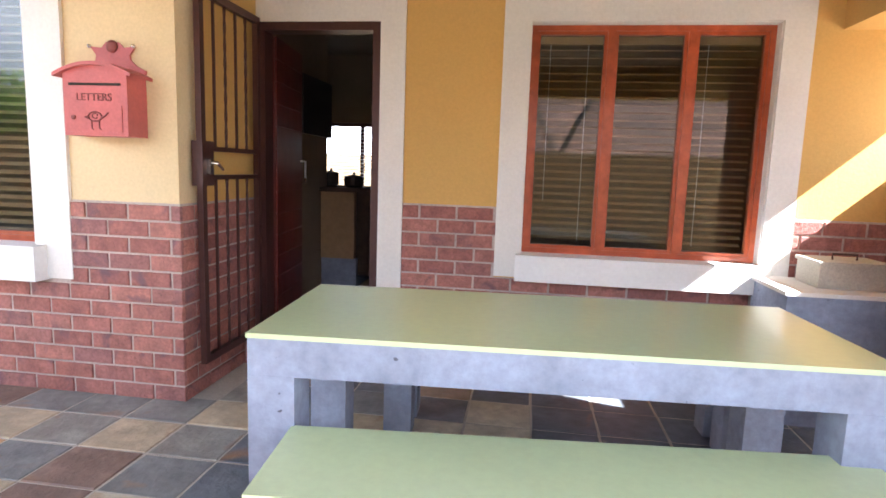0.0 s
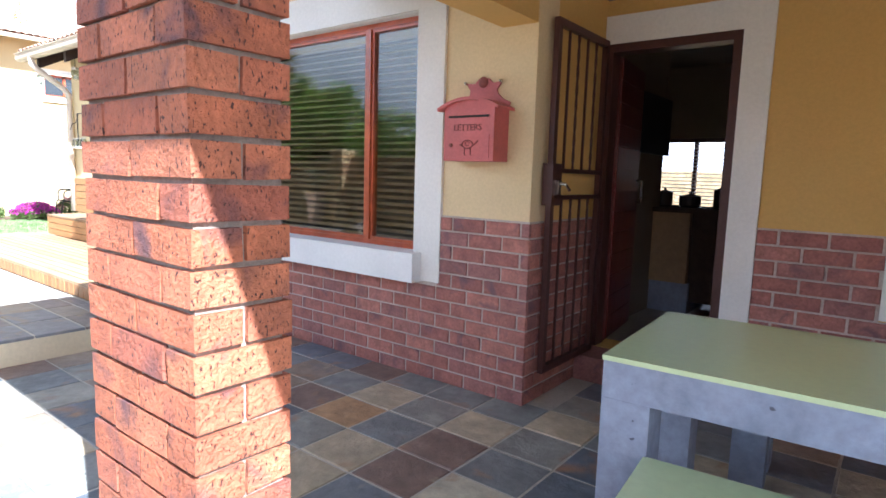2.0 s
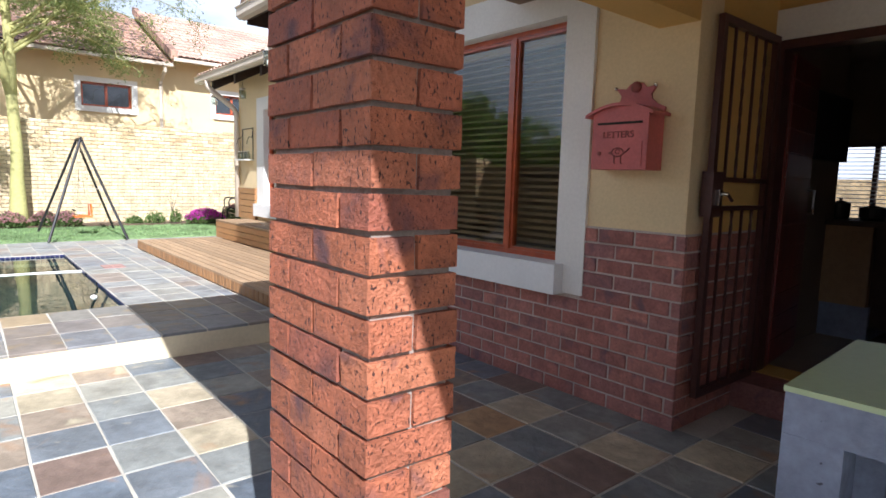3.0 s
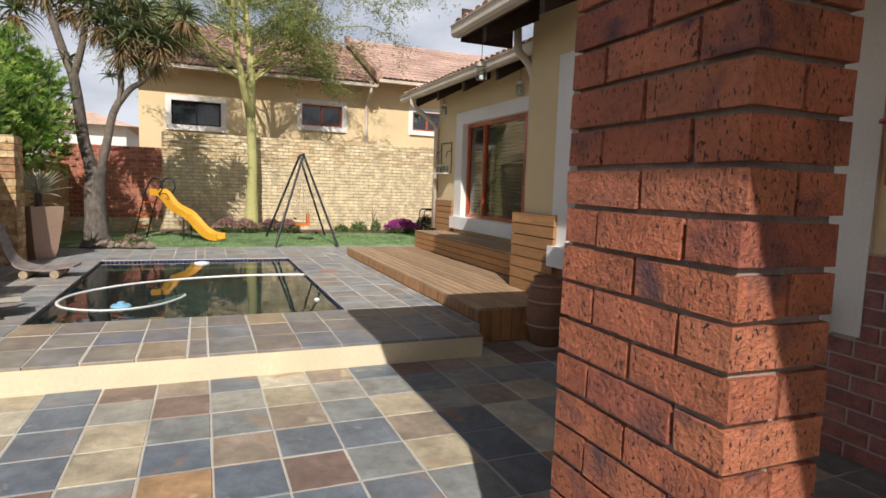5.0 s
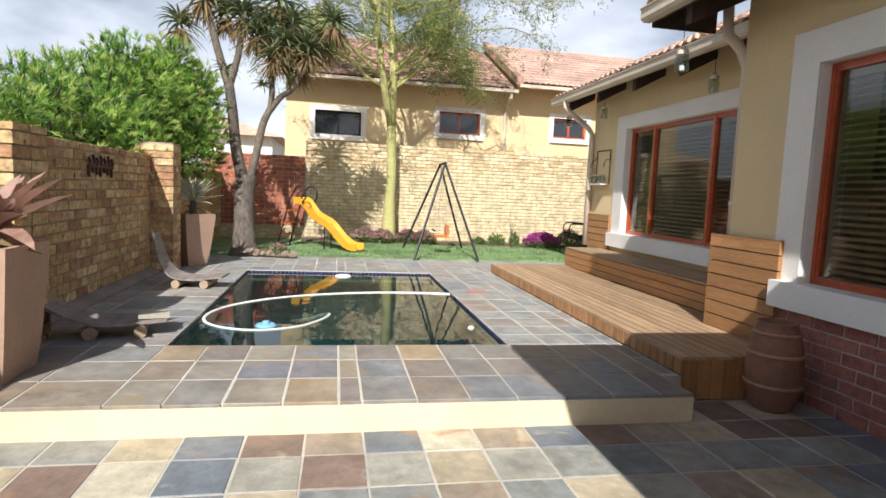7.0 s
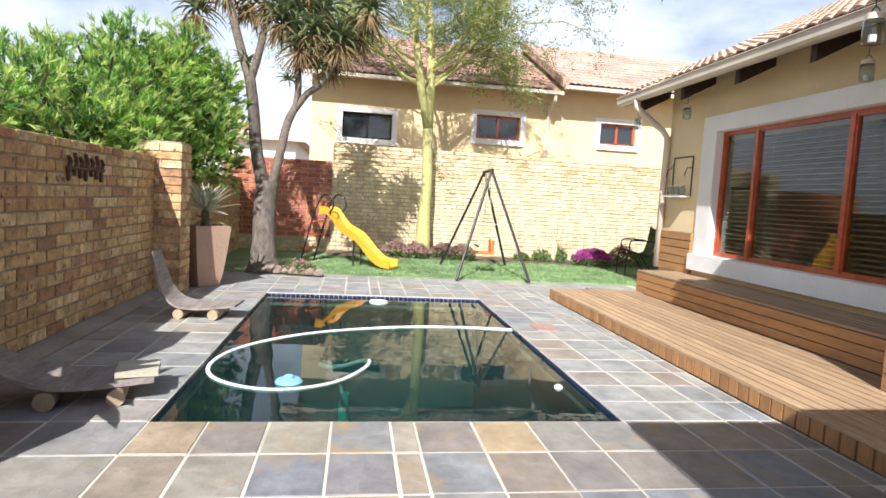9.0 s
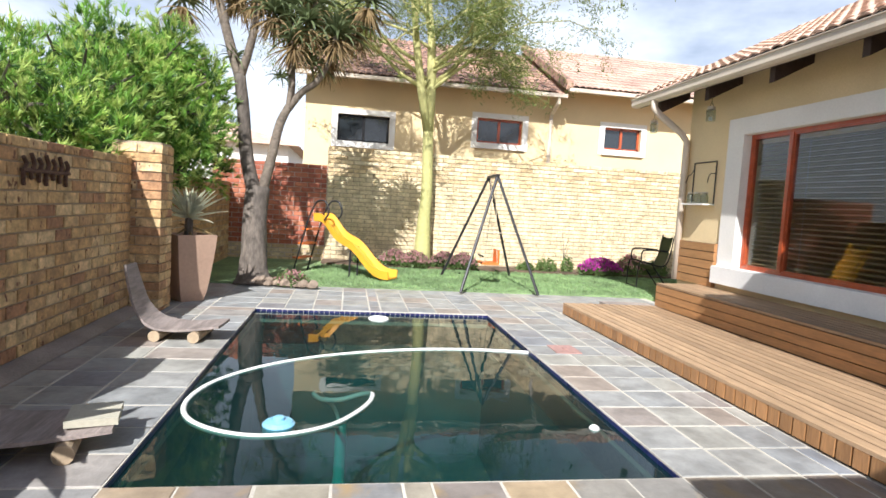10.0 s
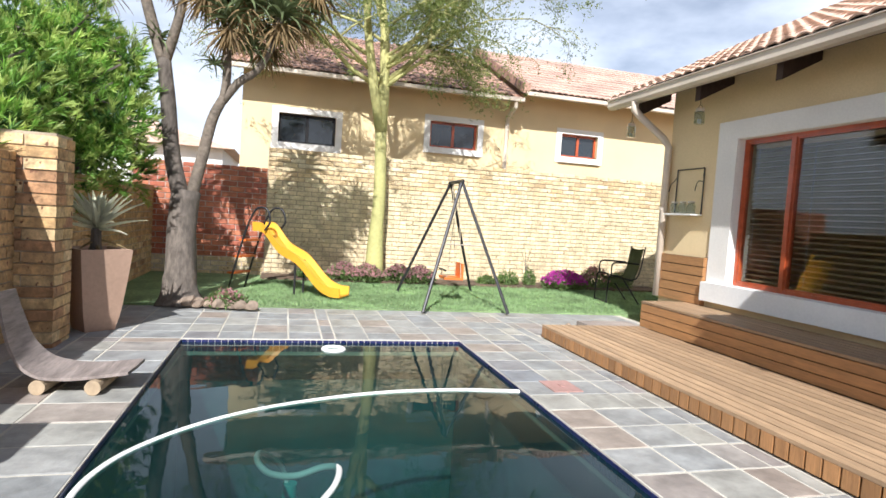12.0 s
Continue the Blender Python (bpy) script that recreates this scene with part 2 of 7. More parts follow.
M["letterdark"] = material("dark_red_relief", (0.22, 0.05, 0.04), 0.55, bump=0)
M["tablegreen"] = material("pale_green_table_top", (0.5, 0.61, 0.36), 0.32, grain=30, var=0.04, bump=0.02, stain=1.5, stain_amount=0.06, coat=0.2)
M["concrete"] = material("blue_grey_cement", (0.27, 0.31, 0.41), 0.8, grain=25, var=0.14, bump=0.25, stain=4, stain_amount=0.2, specks=(30, 0.74, (0.09, 0.1, 0.13)))
M["blind"] = material("wooden_blind_slat", (0.38, 0.25, 0.135), 0.5, grain=20, var=0.12, bump=0.03, stain=3, stain_amount=0.1)
M["glass"] = glass_material("window_glass", (0.86, 0.9, 0.88))
M["grass"] = material("lawn_soil", (0.2, 0.29, 0.13), 0.95, grain=40, var=0.4, bump=0.6, stain=1.5, stain_amount=0.3)
M["soil"] = material("garden_soil", (0.11, 0.075, 0.05), 0.95, grain=30, var=0.4, bump=0.8, stain=3, stain_amount=0.3)
M["ground"] = material("dry_earth", (0.25, 0.2, 0.13), 0.95, grain=5, var=0.3, bump=0.5, stain=0.2, stain_amount=0.3)
M["rooftile"] = material("terracotta_roof_tile", (0.58, 0.4, 0.3), 0.85, grain=25, var=0.2, bump=0.2, stain=3, stain_amount=0.2, per_object=0.14)
M["rooftile_old"] = material("weathered_roof_tile", (0.36, 0.22, 0.16), 0.88, grain=9, var=0.4, bump=0.3, stain=1.6, stain_amount=0.45, specks=(7, 0.55, (0.1, 0.07, 0.06)))
M["rooftile_pink"] = material("faded_pink_roof_tile", (0.5, 0.34, 0.27), 0.88, grain=10, var=0.25, bump=0.25, stain=1.2, stain_amount=0.25)
M["gutter"] = material("beige_painted_gutter", (0.6, 0.52, 0.42), 0.5, grain=30, var=0.05, bump=0.03)
M["timber"] = material("dark_roof_timber", (0.05, 0.03, 0.022), 0.8, grain=15, var=0.3, bump=0.2)
M["pooltile"] = material("blue_mosaic", (0.015, 0.02, 0.09), 0.3, grain=60, var=0.35, bump=0.1, stain=5, stain_amount=0.3)
M["poolshell"] = material("dark_pool_plaster", (0.03, 0.085, 0.085), 0.9, grain=4, var=0.3, bump=0.1, stain=0.8, stain_amount=0.3)
M["boarding"] = material("stained_ceiling_boards", (0.26, 0.17, 0.1), 0.7, grain=10, var=0.2, bump=0.1, stain=2, stain_amount=0.15, stretch=(1, 8, 8))
# room paint darkened: the dimness of the unlit rooms is put into its colour
M["room"] = material("interior_paint_dimmed", (0.24, 0.19, 0.14), 0.85, grain=30, var=0.04, bump=0.03)
M["roomfloor"] = material("interior_tiles", (0.3, 0.25, 0.2), 0.35, grain=10, var=0.1, bump=0.02)

# ---- building helpers ----
def box(bm, x0, x1, y0, y1, z0, z1):
    vs = [bm.verts.new(p) for p in ((x0, y0, z0), (x1, y0, z0), (x1, y1, z0), (x0, y1, z0), (x0, y0, z1), (x1, y0, z1), (x1, y1, z1), (x0, y1, z1))]
    for f in ((3, 2, 1, 0), (4, 5, 6, 7), (0, 1, 5, 4), (1, 2, 6, 5), (2, 3, 7, 6), (3, 0, 4, 7)):
        bm.faces.new([vs[i] for i in f])
    return vs


def mesh_of(name, bm, mat, bevel=0.0, smooth=False, segments=1):
    if bevel:
        bmesh.ops.bevel(bm, geom=[e for e in bm.edges if e.is_manifold and e.calc_face_angle(0) > 0.5], offset=bevel, segments=segments, affect="EDGES", clamp_overlap=True)
    bmesh.ops.recalc_face_normals(bm, faces=bm.faces)
    me = bpy.data.meshes.new(name)
    bm.to_mesh(me)
    bm.free()
    if smooth:
        for p in me.polygons:
            p.use_smooth = True
    me.materials.append(M[mat] if isinstance(mat, str) else mat)
    return me


def thing(name, label, category, at=None, group="", kind=""):
    """An Empty at the thing's base, that its parts hang under."""
    ob = new(name)
    ob.empty_display_size = 0.1
    if at is not None:
        ob.matrix_world = at if isinstance(at, Matrix) else Matrix.Translation(at)
    return tagged(ob, label, category, group, kind)


def part(name, bm, mat, parent, label="", bevel=0.0, smooth=False, segments=1, m=None):
    ob = new(name, mesh_of(name, bm, mat, bevel, smooth, segments))
    ob.parent = parent
    if m is not None:
        ob.matrix_local = m
    if label:
        ob["label"] = label
    return ob


def solid(name, dims, mat, label, category="", bevel=0.0, kind="structure"):
    """One box as a piece of the setting."""
    bm = bmesh.new()
    box(bm, *dims)
    return tagged(new(name, mesh_of(name, bm, mat, bevel)), label, category or name.split("_")[0], kind=kind)


def boxes(name, many, mat, parent, label="", bevel=0.0):
    bm = bmesh.new()
    for d in many:
        box(bm, *d)
    return part(name, bm, mat, parent, label, bevel)


def tube(bm, pts, radius, sides=8, closed=False, caps=True):
    """A tube along points; radius may be a list."""
    n = len(pts)
    pts = [Vector(p) for p in pts]
    rs = radius if isinstance(radius, (list, tuple)) else [radius] * n
    rings = []
    side = None
    for i, p in enumerate(pts):
        a = pts[(i - 1) % n] if closed or i else pts[i]
        b = pts[(i + 1) % n] if closed or i < n - 1 else pts[i]
        d = (b - a).normalized()
        if side is None:
            side = d.orthogonal().normalized()
        side = (side - d * side.dot(d)).normalized()
        up = d.cross(side)
        rings.append([bm.verts.new(p + (side * math.cos(2 * math.pi * k / sides) + up * math.sin(2 * math.pi * k / sides)) * rs[i]) for k in range(sides)])
    for i in range(n if closed else n - 1):
        r, q = rings[i], rings[(i + 1) % n]
        for k in range(sides):
            bm.faces.new((r[k], r[(k + 1) % sides], q[(k + 1) % sides], q[k]))
    if caps and not closed:
        bm.faces.new(rings[0][::-1])
        bm.faces.new(rings[-1])


def lathe(bm, profile, sides=24, centre=(0, 0, 0), square=False):
    """A turned shape from (radius, height) pairs."""
    c = Vector(centre)
    rings = []
    for r, z in profile:
        ring = []
        for k in range(sides):
            a = 2 * math.pi * k / sides
            ring.append(bm.verts.new(c + Vector((r * math.cos(a), r * math.sin(a), z))))
        rings.append(ring)
    for r, q in zip(rings, rings[1:]):
        for k in range(sides):
            bm.faces.new((r[k], r[(k + 1) % sides], q[(k + 1) % sides], q[k]))
    bm.faces.new(rings[0][::-1])
    bm.faces.new(rings[-1])


PIECES = {}


def piece_mesh(kind, lx, ly, lz, mat, chamfer=0.004, wobble=0.0, variant=0):
    """A shared, slightly chamfered block centred in x and y, its front at y = 0, its foot at z = 0."""
    key = (kind, round(lx, 3), round(ly, 3), round(lz, 3), mat, variant)
    if key not in PIECES:
        rnd = random.Random(str(key))
        bm = bmesh.new()
        c = chamfer
        x0, x1, z0, z1 = -lx / 2, lx / 2, 0.0, lz
        back = [bm.verts.new(p) for p in ((x0, ly, z0), (x1, ly, z0), (x1, ly, z1), (x0, ly, z1))]
        mid = [bm.verts.new(p) for p in ((x0, c, z0), (x1, c, z0), (x1, c, z1), (x0, c, z1))]
        j = lambda: rnd.uniform(-wobble, wobble)
        front = [bm.verts.new(p) for p in ((x0 + c + j(), j() * 0.5, z0 + c + j()), (x1 - c + j(), j() * 0.5, z0 + c + j()), (x1 - c + j(), j() * 0.5, z1 - c + j()), (x0 + c + j(), j() * 0.5, z1 - c + j()))]
        for a, b in ((back, mid), (mid, front)):
            for k in range(4):
                bm.faces.new((a[k], a[(k + 1) % 4], b[(k + 1) % 4], b[k]))
        bm.faces.new(front)
        PIECES[key] = mesh_of(kind, bm, mat)
    return PIECES[key]


def put_piece(name, me, m, parent):
    ob = new(name, me)
    ob.parent = parent
    ob.matrix_local = m
    return ob


def brickwork(parent, origin, along, length, z0, z1, mat, holes=(), brick=0.222, course=0.0865, joint=0.012, depth=0.03, seed=1, start=0.0, most=300, first=None):
    """Stretcher bond on an upright face. origin: its left foot as seen from in front; along: which way it runs. holes: (u0, u1, z0, z1).
    Bricks beyond `most` are joined into one mesh."""
    rnd = random.Random(seed)
    along = Vector(along).normalized()
    back = Vector((0, 0, 1)).cross(along)
    rot = Matrix((along, back, Vector((0, 0, 1)))).transposed().to_4x4()
    rows = int(round((z1 - z0) / course))
    todo = []
    for r in range(rows):
        zb = z0 + r * course
        h = min(course - joint, z1 - zb)
        u = -((brick + joint) / 2 if r % 2 else 0.0) - start
        while u < length:
            a, b = max(u, 0.0), min(u + brick, length)
            spans = [(a, b)]
            for h0, h1, g0, g1 in holes:
                if zb + h > g0 + 0.02 and zb < g1 - 0.02:
                    spans = [s for p, q in spans for s in ((p, min(q, h0)), (max(p, h1), q)) if s[1] - s[0] > 0.025]
            for p, q in spans:
                if q - p > 0.025:
                    todo.append((p, q, zb, h))
            u += brick + joint
    if first:
        todo.sort(key=first)
    rest = bmesh.new()
    for i, (p, q, zb, h) in enumerate(todo):
        at = Vector(origin) + along * ((p + q) / 2) + Vector((0, 0, zb - Vector(origin).z)) - back * rnd.uniform(-0.001, 0.0025)
        m = Matrix.Translation(at) @ rot @ Euler((rnd.uniform(-0.006, 0.006), rnd.uniform(-0.006, 0.006), rnd.uniform(-0.006, 0.006))).to_matrix().to_4x4()
        me = piece_mesh("brick", round((q - p) * 100) / 100, depth, h, mat, 0.004, 0.0016, rnd.randrange(4))
        if i < most:
            put_piece("brick", me, m, parent)
        else:
            n0 = len(rest.verts)
            rest.from_mesh(me)
            rest.verts.ensure_lookup_table()
            bmesh.ops.transform(rest, matrix=m, verts=rest.verts[n0:])
    if len(rest.verts):
        tagged(part("brickwork", rest, M[mat], parent), kind="stuff")
    else:
        rest.free()


YL = 2.78      # face of the wall with the letter box
YD = 3.66      # face of the wall with the front door
YW = 3.62      # face of the wall with the deck window
XC = -1.648    # corner of the entrance recess
XE = -5.55     # end of the letter-box wall
XH = -10.05    # end of the house
T = 0.168      # level of the pool terrace
DADO = 1.038   # top of the brick dado
TOP = 2.75

# ---- ground ----
solid("ground", (-160, 160, -160, 160, -1.6, -1.5), "ground", "dry bare earth around the houses", "ground")

# ---- house walls: letter-box wall with its window opening ----
W1 = (-4.78, -2.46, 0.79, 2.26)
W2 = (0.06, 1.44, 0.755, 2.13)
W3 = (-8.98, -5.95, 0.83, 2.29)
DOOR = (-1.644, -0.845, 0.17, 2.13)


def wall_with_hole(name, x0, x1, yf, yb, z0, z1, hole, mat, label):
    h = hole
    bm = bmesh.new()
    for d in ((x0, h[0], yf, yb, z0, z1), (h[1], x1, yf, yb, z0, z1), (h[0], h[1], yf, yb, h[3], z1), (h[0], h[1], yf, yb, z0, h[2])):
        if d[1] - d[0] > 0.001 and d[5] - d[4] > 0.001:
            box(bm, *d)
    bmesh.ops.remove_doubles(bm, verts=bm.verts, dist=0.0001)
    return tagged(new(name, mesh_of(name, bm, mat)), label, "wall", kind="structure")


wall_letter = wall_with_hole("wall_letterbox", XE, XC, YL, YL + 0.22, -0.02, TOP, W1, "cream", "cream plastered house wall above a red brick dado")
wall_recess = solid("wall_recess", (XC - 0.22, XC, YL + 0.22, YD + 0.22, -0.02, TOP), "ochre", "ochre plastered side wall of the entrance recess", "wall")
bm = bmesh.new()
for d in ((XC, DOOR[0], YD, YD + 0.22, -0.02, TOP), (DOOR[0], DOOR[1], YD, YD + 0.22, DOOR[3], TOP), (DOOR[1], W2[0], YD, YD + 0.22, -0.02, TOP), (W2[0], W2[1], YD, YD + 0.22, W2[3], TOP), (W2[0], W2[1], YD, YD + 0.22, -0.02, W2[2]), (W2[1], 4.2, YD, YD + 0.22, -0.02, TOP), (DOOR[0], DOOR[1], YD, YD + 0.22, -0.02, DOOR[2])):
    box(bm, *d)
wall_door = tagged(new("wall_front_door", mesh_of("wall_front_door", bm, "ochre")), "ochre plastered wall with the front door and a window", "wall", kind="structure")
wall_deck = wall_with_hole("wall_deck", XH, XE + 0.22, YW, YW + 0.22, -0.02, TOP, W3, "cream", "cream plastered house wall behind the deck")
solid("wall_return", (XE, XE + 0.22, YL + 0.22, YW, -0.02, TOP), "cream", "cream plastered return of the house wall", "wall")
solid("wall_house_end", (XH, XH + 0.22, YW + 0.22, 9.0, -0.02, TOP), "cream", "cream plastered end wall of the house", "wall")

# ---- paved levels ----
solid("floor_patio", (-4.74, 6.0, -7.0, YD, -0.2, -0.0035), "grout", "grout bed under the slate patio", "floor")
bm = bmesh.new()
PX0, PX1, PY0, PY1 = -9.345, -5.545, -1.465, 0.977
for d in ((PX1, -4.75, -2.5, 3.7, -0.2, T - 0.0035), (-4.75, -4.42, -2.5, 1.79, -0.2, T - 0.0035), (-10.95, PX0, -2.5, 3.7, -0.2, T - 0.0035), (PX0, PX1, -2.5, PY0, -0.2, T - 0.0035), (PX0, PX1, PY1, 3.7, -0.2, T - 0.0035)):
    box(bm, *d)
terrace = tagged(new("floor_pool_terrace", mesh_of("floor_pool_terrace", bm, "grout")), "grout bed under the slate pool surround", "floor", kind="structure")
solid("riser_step", (-4.422, -4.40, -3.0, 1.79, -0.02, T - 0.02), "riser", "cream painted riser between patio and terrace", "step")
solid("lawn", (-14.0, -10.95, -3.2, 9.0, -0.2, T + 0.02), "grass", "short green lawn behind the pool", "lawn")

# ---- brick dado, pillars, garden walls ----
def dado(parent, origin, along, length, holes, seed, z1=DADO, most=300):
    brickwork(parent, origin, along, length, 0.0, z1, "redbrick", holes, seed=seed, most=most)


LAST = []


def later(f):
    """Small repeated pieces are made at the end."""
    LAST.append(f)
    return f


def mortar_skin(name, d, mat, parent):
    bm = bmesh.new()
    box(bm, *d)
    return part(name, bm, mat, parent)


boxes("mortar", [(XE, -5.02, YL - 0.006, YL, 0, DADO), (-5.02, -2.27, YL - 0.006, YL, 0, 0.615), (-2.27, XC, YL - 0.006, YL, 0, DADO)], "mortar", wall_letter)
mortar_skin("mortar", (XC, XC + 0.006, YL - 0.006, YD, 0, DADO), "mortar", wall_recess)
boxes("mortar", [(-0.69, -0.10, YD - 0.006, YD, 0, DADO), (-0.10, 1.60, YD - 0.006, YD, 0, 0.6), (1.60, 4.0, YD - 0.006, YD, 0, DADO)], "mortar", wall_door)


@later
def _dados():
    dado(wall_letter, (XE, YL - 0.014, 0), (1, 0, 0), XC - XE + 0.012, [(0.53, 3.28, 0.60, 2.0)], 11)
    dado(wall_recess, (XC + 0.014, YL + 0.005, 0), (0, 1, 0), YD - YL - 0.005, [], 12)
    dado(wall_door, (-0.69, YD - 0.014, 0), (1, 0, 0), 4.6, [(0.59, 2.29, 0.59, 2.0)], 13)


def block_mesh(lx, ly, lz, mat, variant):
    key = ("block", lx, ly, lz, mat, variant)
    if key not in PIECES:
        rnd = random.Random(str(key))
        bm = bmesh.new()
        box(bm, -lx / 2, lx / 2, -ly / 2, ly / 2, 0, lz)
        for v in bm.verts:
            v.co += Vector((rnd.uniform(-1, 1), rnd.uniform(-1, 1), rnd.uniform(-1, 1))) * 0.0018
        PIECES[key] = mesh_of("brick", bm, mat, 0.005)
    return PIECES[key]


def brick_pillar(name, x0, x1, y0, y1, z0, z1, course, mat, mortar, label, first_ends, seed):
    """A pier two bricks long and one brick deep, its courses alternately four stretchers, and two stretchers between two headers."""
    th = thing(name, label, "pillar", ((x0 + x1) / 2, (y0 + y1) / 2, max(z0, 0)), kind="structure")
    inv = th.matrix_world.inverted()
    bm = bmesh.new()
    g = 0.013
    box(bm, x0 + g, x1 - g, y0 + g, y1 - g, z0, z1)
    part("mortar_core", bm, mortar, th, m=inv)
    rnd = random.Random(seed)
    j = 0.011
    lx, ly = x1 - x0, y1 - y0
    hx, hy = (lx - j) / 2, (ly - j) / 2

    def lay():
        r = 0
        z = z0
        while z < z1 - 0.03:
            lz = min(course - j, z1 - z)
            if (r + first_ends) % 2:
                spots = [(x0 + hy / 2, (y0 + y1) / 2, hy, ly), (x1 - hy / 2, (y0 + y1) / 2, hy, ly)]
                for yy in (y0 + hy / 2, y1 - hy / 2):
                    spots.append(((x0 + x1) / 2, yy, lx - 2 * hy - 2 * j, hy))
            else:
                spots = [(xx, yy, hx, hy) for xx in (x0 + hx / 2, x1 - hx / 2) for yy in (y0 + hy / 2, y1 - hy / 2)]
            for cx, cy, bx, by in spots:
                me = block_mesh(round(bx, 3), round(by, 3), round(lz, 3), mat, rnd.randrange(4))
                m = inv @ Matrix.Translation((cx + rnd.uniform(-0.002, 0.002), cy + rnd.uniform(-0.002, 0.002), z)) @ Euler((0, 0, rnd.uniform(-0.008, 0.008))).to_matrix().to_4x4()
                put_piece("brick", me, m, th)
            z += course
            r += 1
    later(lay)
    return th


brick_pillar("pillar_veranda", -1.538, -1.08, 0.54, 0.762, -0.044, 2.08, 0.0813, "pillarbrick", "mortar_grey", "rustic red brick pillar holding up the veranda", 0, 21)
brick_pillar("pillar_veranda", 1.62, 2.05, 2.45, 2.672, -0.02, 2.08, 0.0825, "pillarbrick", "mortar_grey", "rustic red brick pillar beside the table", 0, 22)
brick_pillar("pillar_garden", -9.32, -8.96, -2.72, -2.29, T - 0.05, 1.745, 0.085, "yellowbrick", "mortar_buff", "yellow brick pillar at the end of the garden wall", 0, 23)

brick_pillar("pillar_garden", -5.80, -5.36, -2.72, -2.29, T - 0.05, 1.61, 0.085, "yellowbrick", "mortar_buff", "yellow brick pillar in the garden wall behind the planter", 0, 24)
wall_south = solid("wall_garden", (-8.96, 6.0, -2.75, -2.56, -0.2, 1.575), "mortar_buff", "yellow face brick garden wall beside the pool", "wall")
bm = bmesh.new()
foot = [[bm.verts.new((x, y, z)) for y, z in ((-2.557, T - 0.01), (-2.43, T - 0.01), (-2.43, T + 0.012), (-2.50, T + 0.045), (-2.557, T + 0.06))] for x in (-8.95, -4.42)]
for k in range(5):
    bm.faces.new((foot[0][k], foot[0][(k + 1) % 5], foot[1][(k + 1) % 5], foot[1][k]))
bm.faces.new(foot[0][::-1])
bm.faces.new(foot[1])
tagged(new("wall_foot", mesh_of("wall_foot", bm, "mortar_grey")), "rough cement fillet along the foot of the garden wall", "trim", kind="structure")
wall_south_far = solid("wall_garden_far", (-14.0, -9.32, -2.85, -2.66, -0.2, 1.50), "mortar_buff", "yellow face brick garden wall behind the planter", "wall")
wall_back = solid("wall_back", (-14.25, -14.006, -0.98, 9.0, -0.2, 2.24), "mortar_buff", "buff brick boundary wall behind the lawn", "wall")
wall_red = solid("wall_back_red", (-14.25, -14.006, -3.0, -0.98, -0.2, 1.90), "mortar", "red brick boundary wall behind the aloe tree", "wall")
# assumed occluder, height set to cut the sun patch on the door wall
solid("wall_low", (2.18, 2.38, 2.66, YD - 0.01, -0.02, 1.38), "mortar", "unseen low wall added to trim the sun patch", "wall")


@later
def _garden_bricks():
    # seen from the pool side, the south wall runs from right to left
    brickwork(wall_south, (6.0, -2.548, 0.16), (-1, 0, 0), 14.955, 0.06, 1.59, "yellowbrick", seed=31, most=300, first=lambda b: abs(b[0] - 12.6))
    brickwork(wall_south_far, (-9.33, -2.648, T), (-1, 0, 0), 4.66, T, 1.515, "yellowbrick", seed=32, most=150)
    brickwork(wall_back, (-13.994, -0.97, T), (0, 1, 0), 9.9, T, 2.255, "buffbrick", seed=33, course=0.075, joint=0.012, brick=0.22, most=300, first=lambda b: -b[2])
    brickwork(wall_red, (-13.994, -2.95, T), (0, 1, 0), 1.965, T, T + 0.3, "buffbrick", seed=35, most=40, course=0.075, joint=0.012)
    brickwork(wall_red, (-13.994, -2.95, T + 0.3), (0, 1, 0), 1.965, T + 0.3, 1.915, "wallred", seed=34, most=200)


# unseen wall, added to block the sun from the table
solid("wall_veranda_end", (2.18, 2.38, 0.77, 2.64, -0.02, 2.084), "ochre", "unseen ochre wall added to keep sun off the table", "wall")

# ---- slate paving ----
def tile_mesh(lx, ly, mat, variant):
    key = ("tile", lx, ly, mat, variant)
    if key not in PIECES:
        rnd = random.Random(str(key))
        bm = bmesh.new()
        c = 0.004
        def ring(i, z, jit):
            return [bm.verts.new((sx * (lx / 2 - i) + rnd.uniform(-jit, jit), sy * (ly / 2 - i) + rnd.uniform(-jit, jit), z)) for sx, sy in ((-1, -1), (1, -1), (1, 1), (-1, 1))]
        a, b, t = ring(0, -0.02, 0), ring(0, -0.004, 0.0016), ring(c, rnd.uniform(-0.0008, 0.0012), 0.0016)
        for p, q in ((a, b), (b, t)):
            for k in range(4):
                bm.faces.new((p[k], p[(k + 1) % 4], q[(k + 1) % 4], q[k]))
        bm.faces.new(t)
        PIECES[key] = mesh_of("tile", bm, mat)
    return PIECES[key]


def cuts(a, b, step, phase):
    """Joint lines from a to b, on a grid."""
    k = math.ceil((a - phase) / step + 0.02)
    out = [a]
    while phase + k * step < b - 0.02:
        out.append(phase + k * step)
        k += 1
    return out + [b]


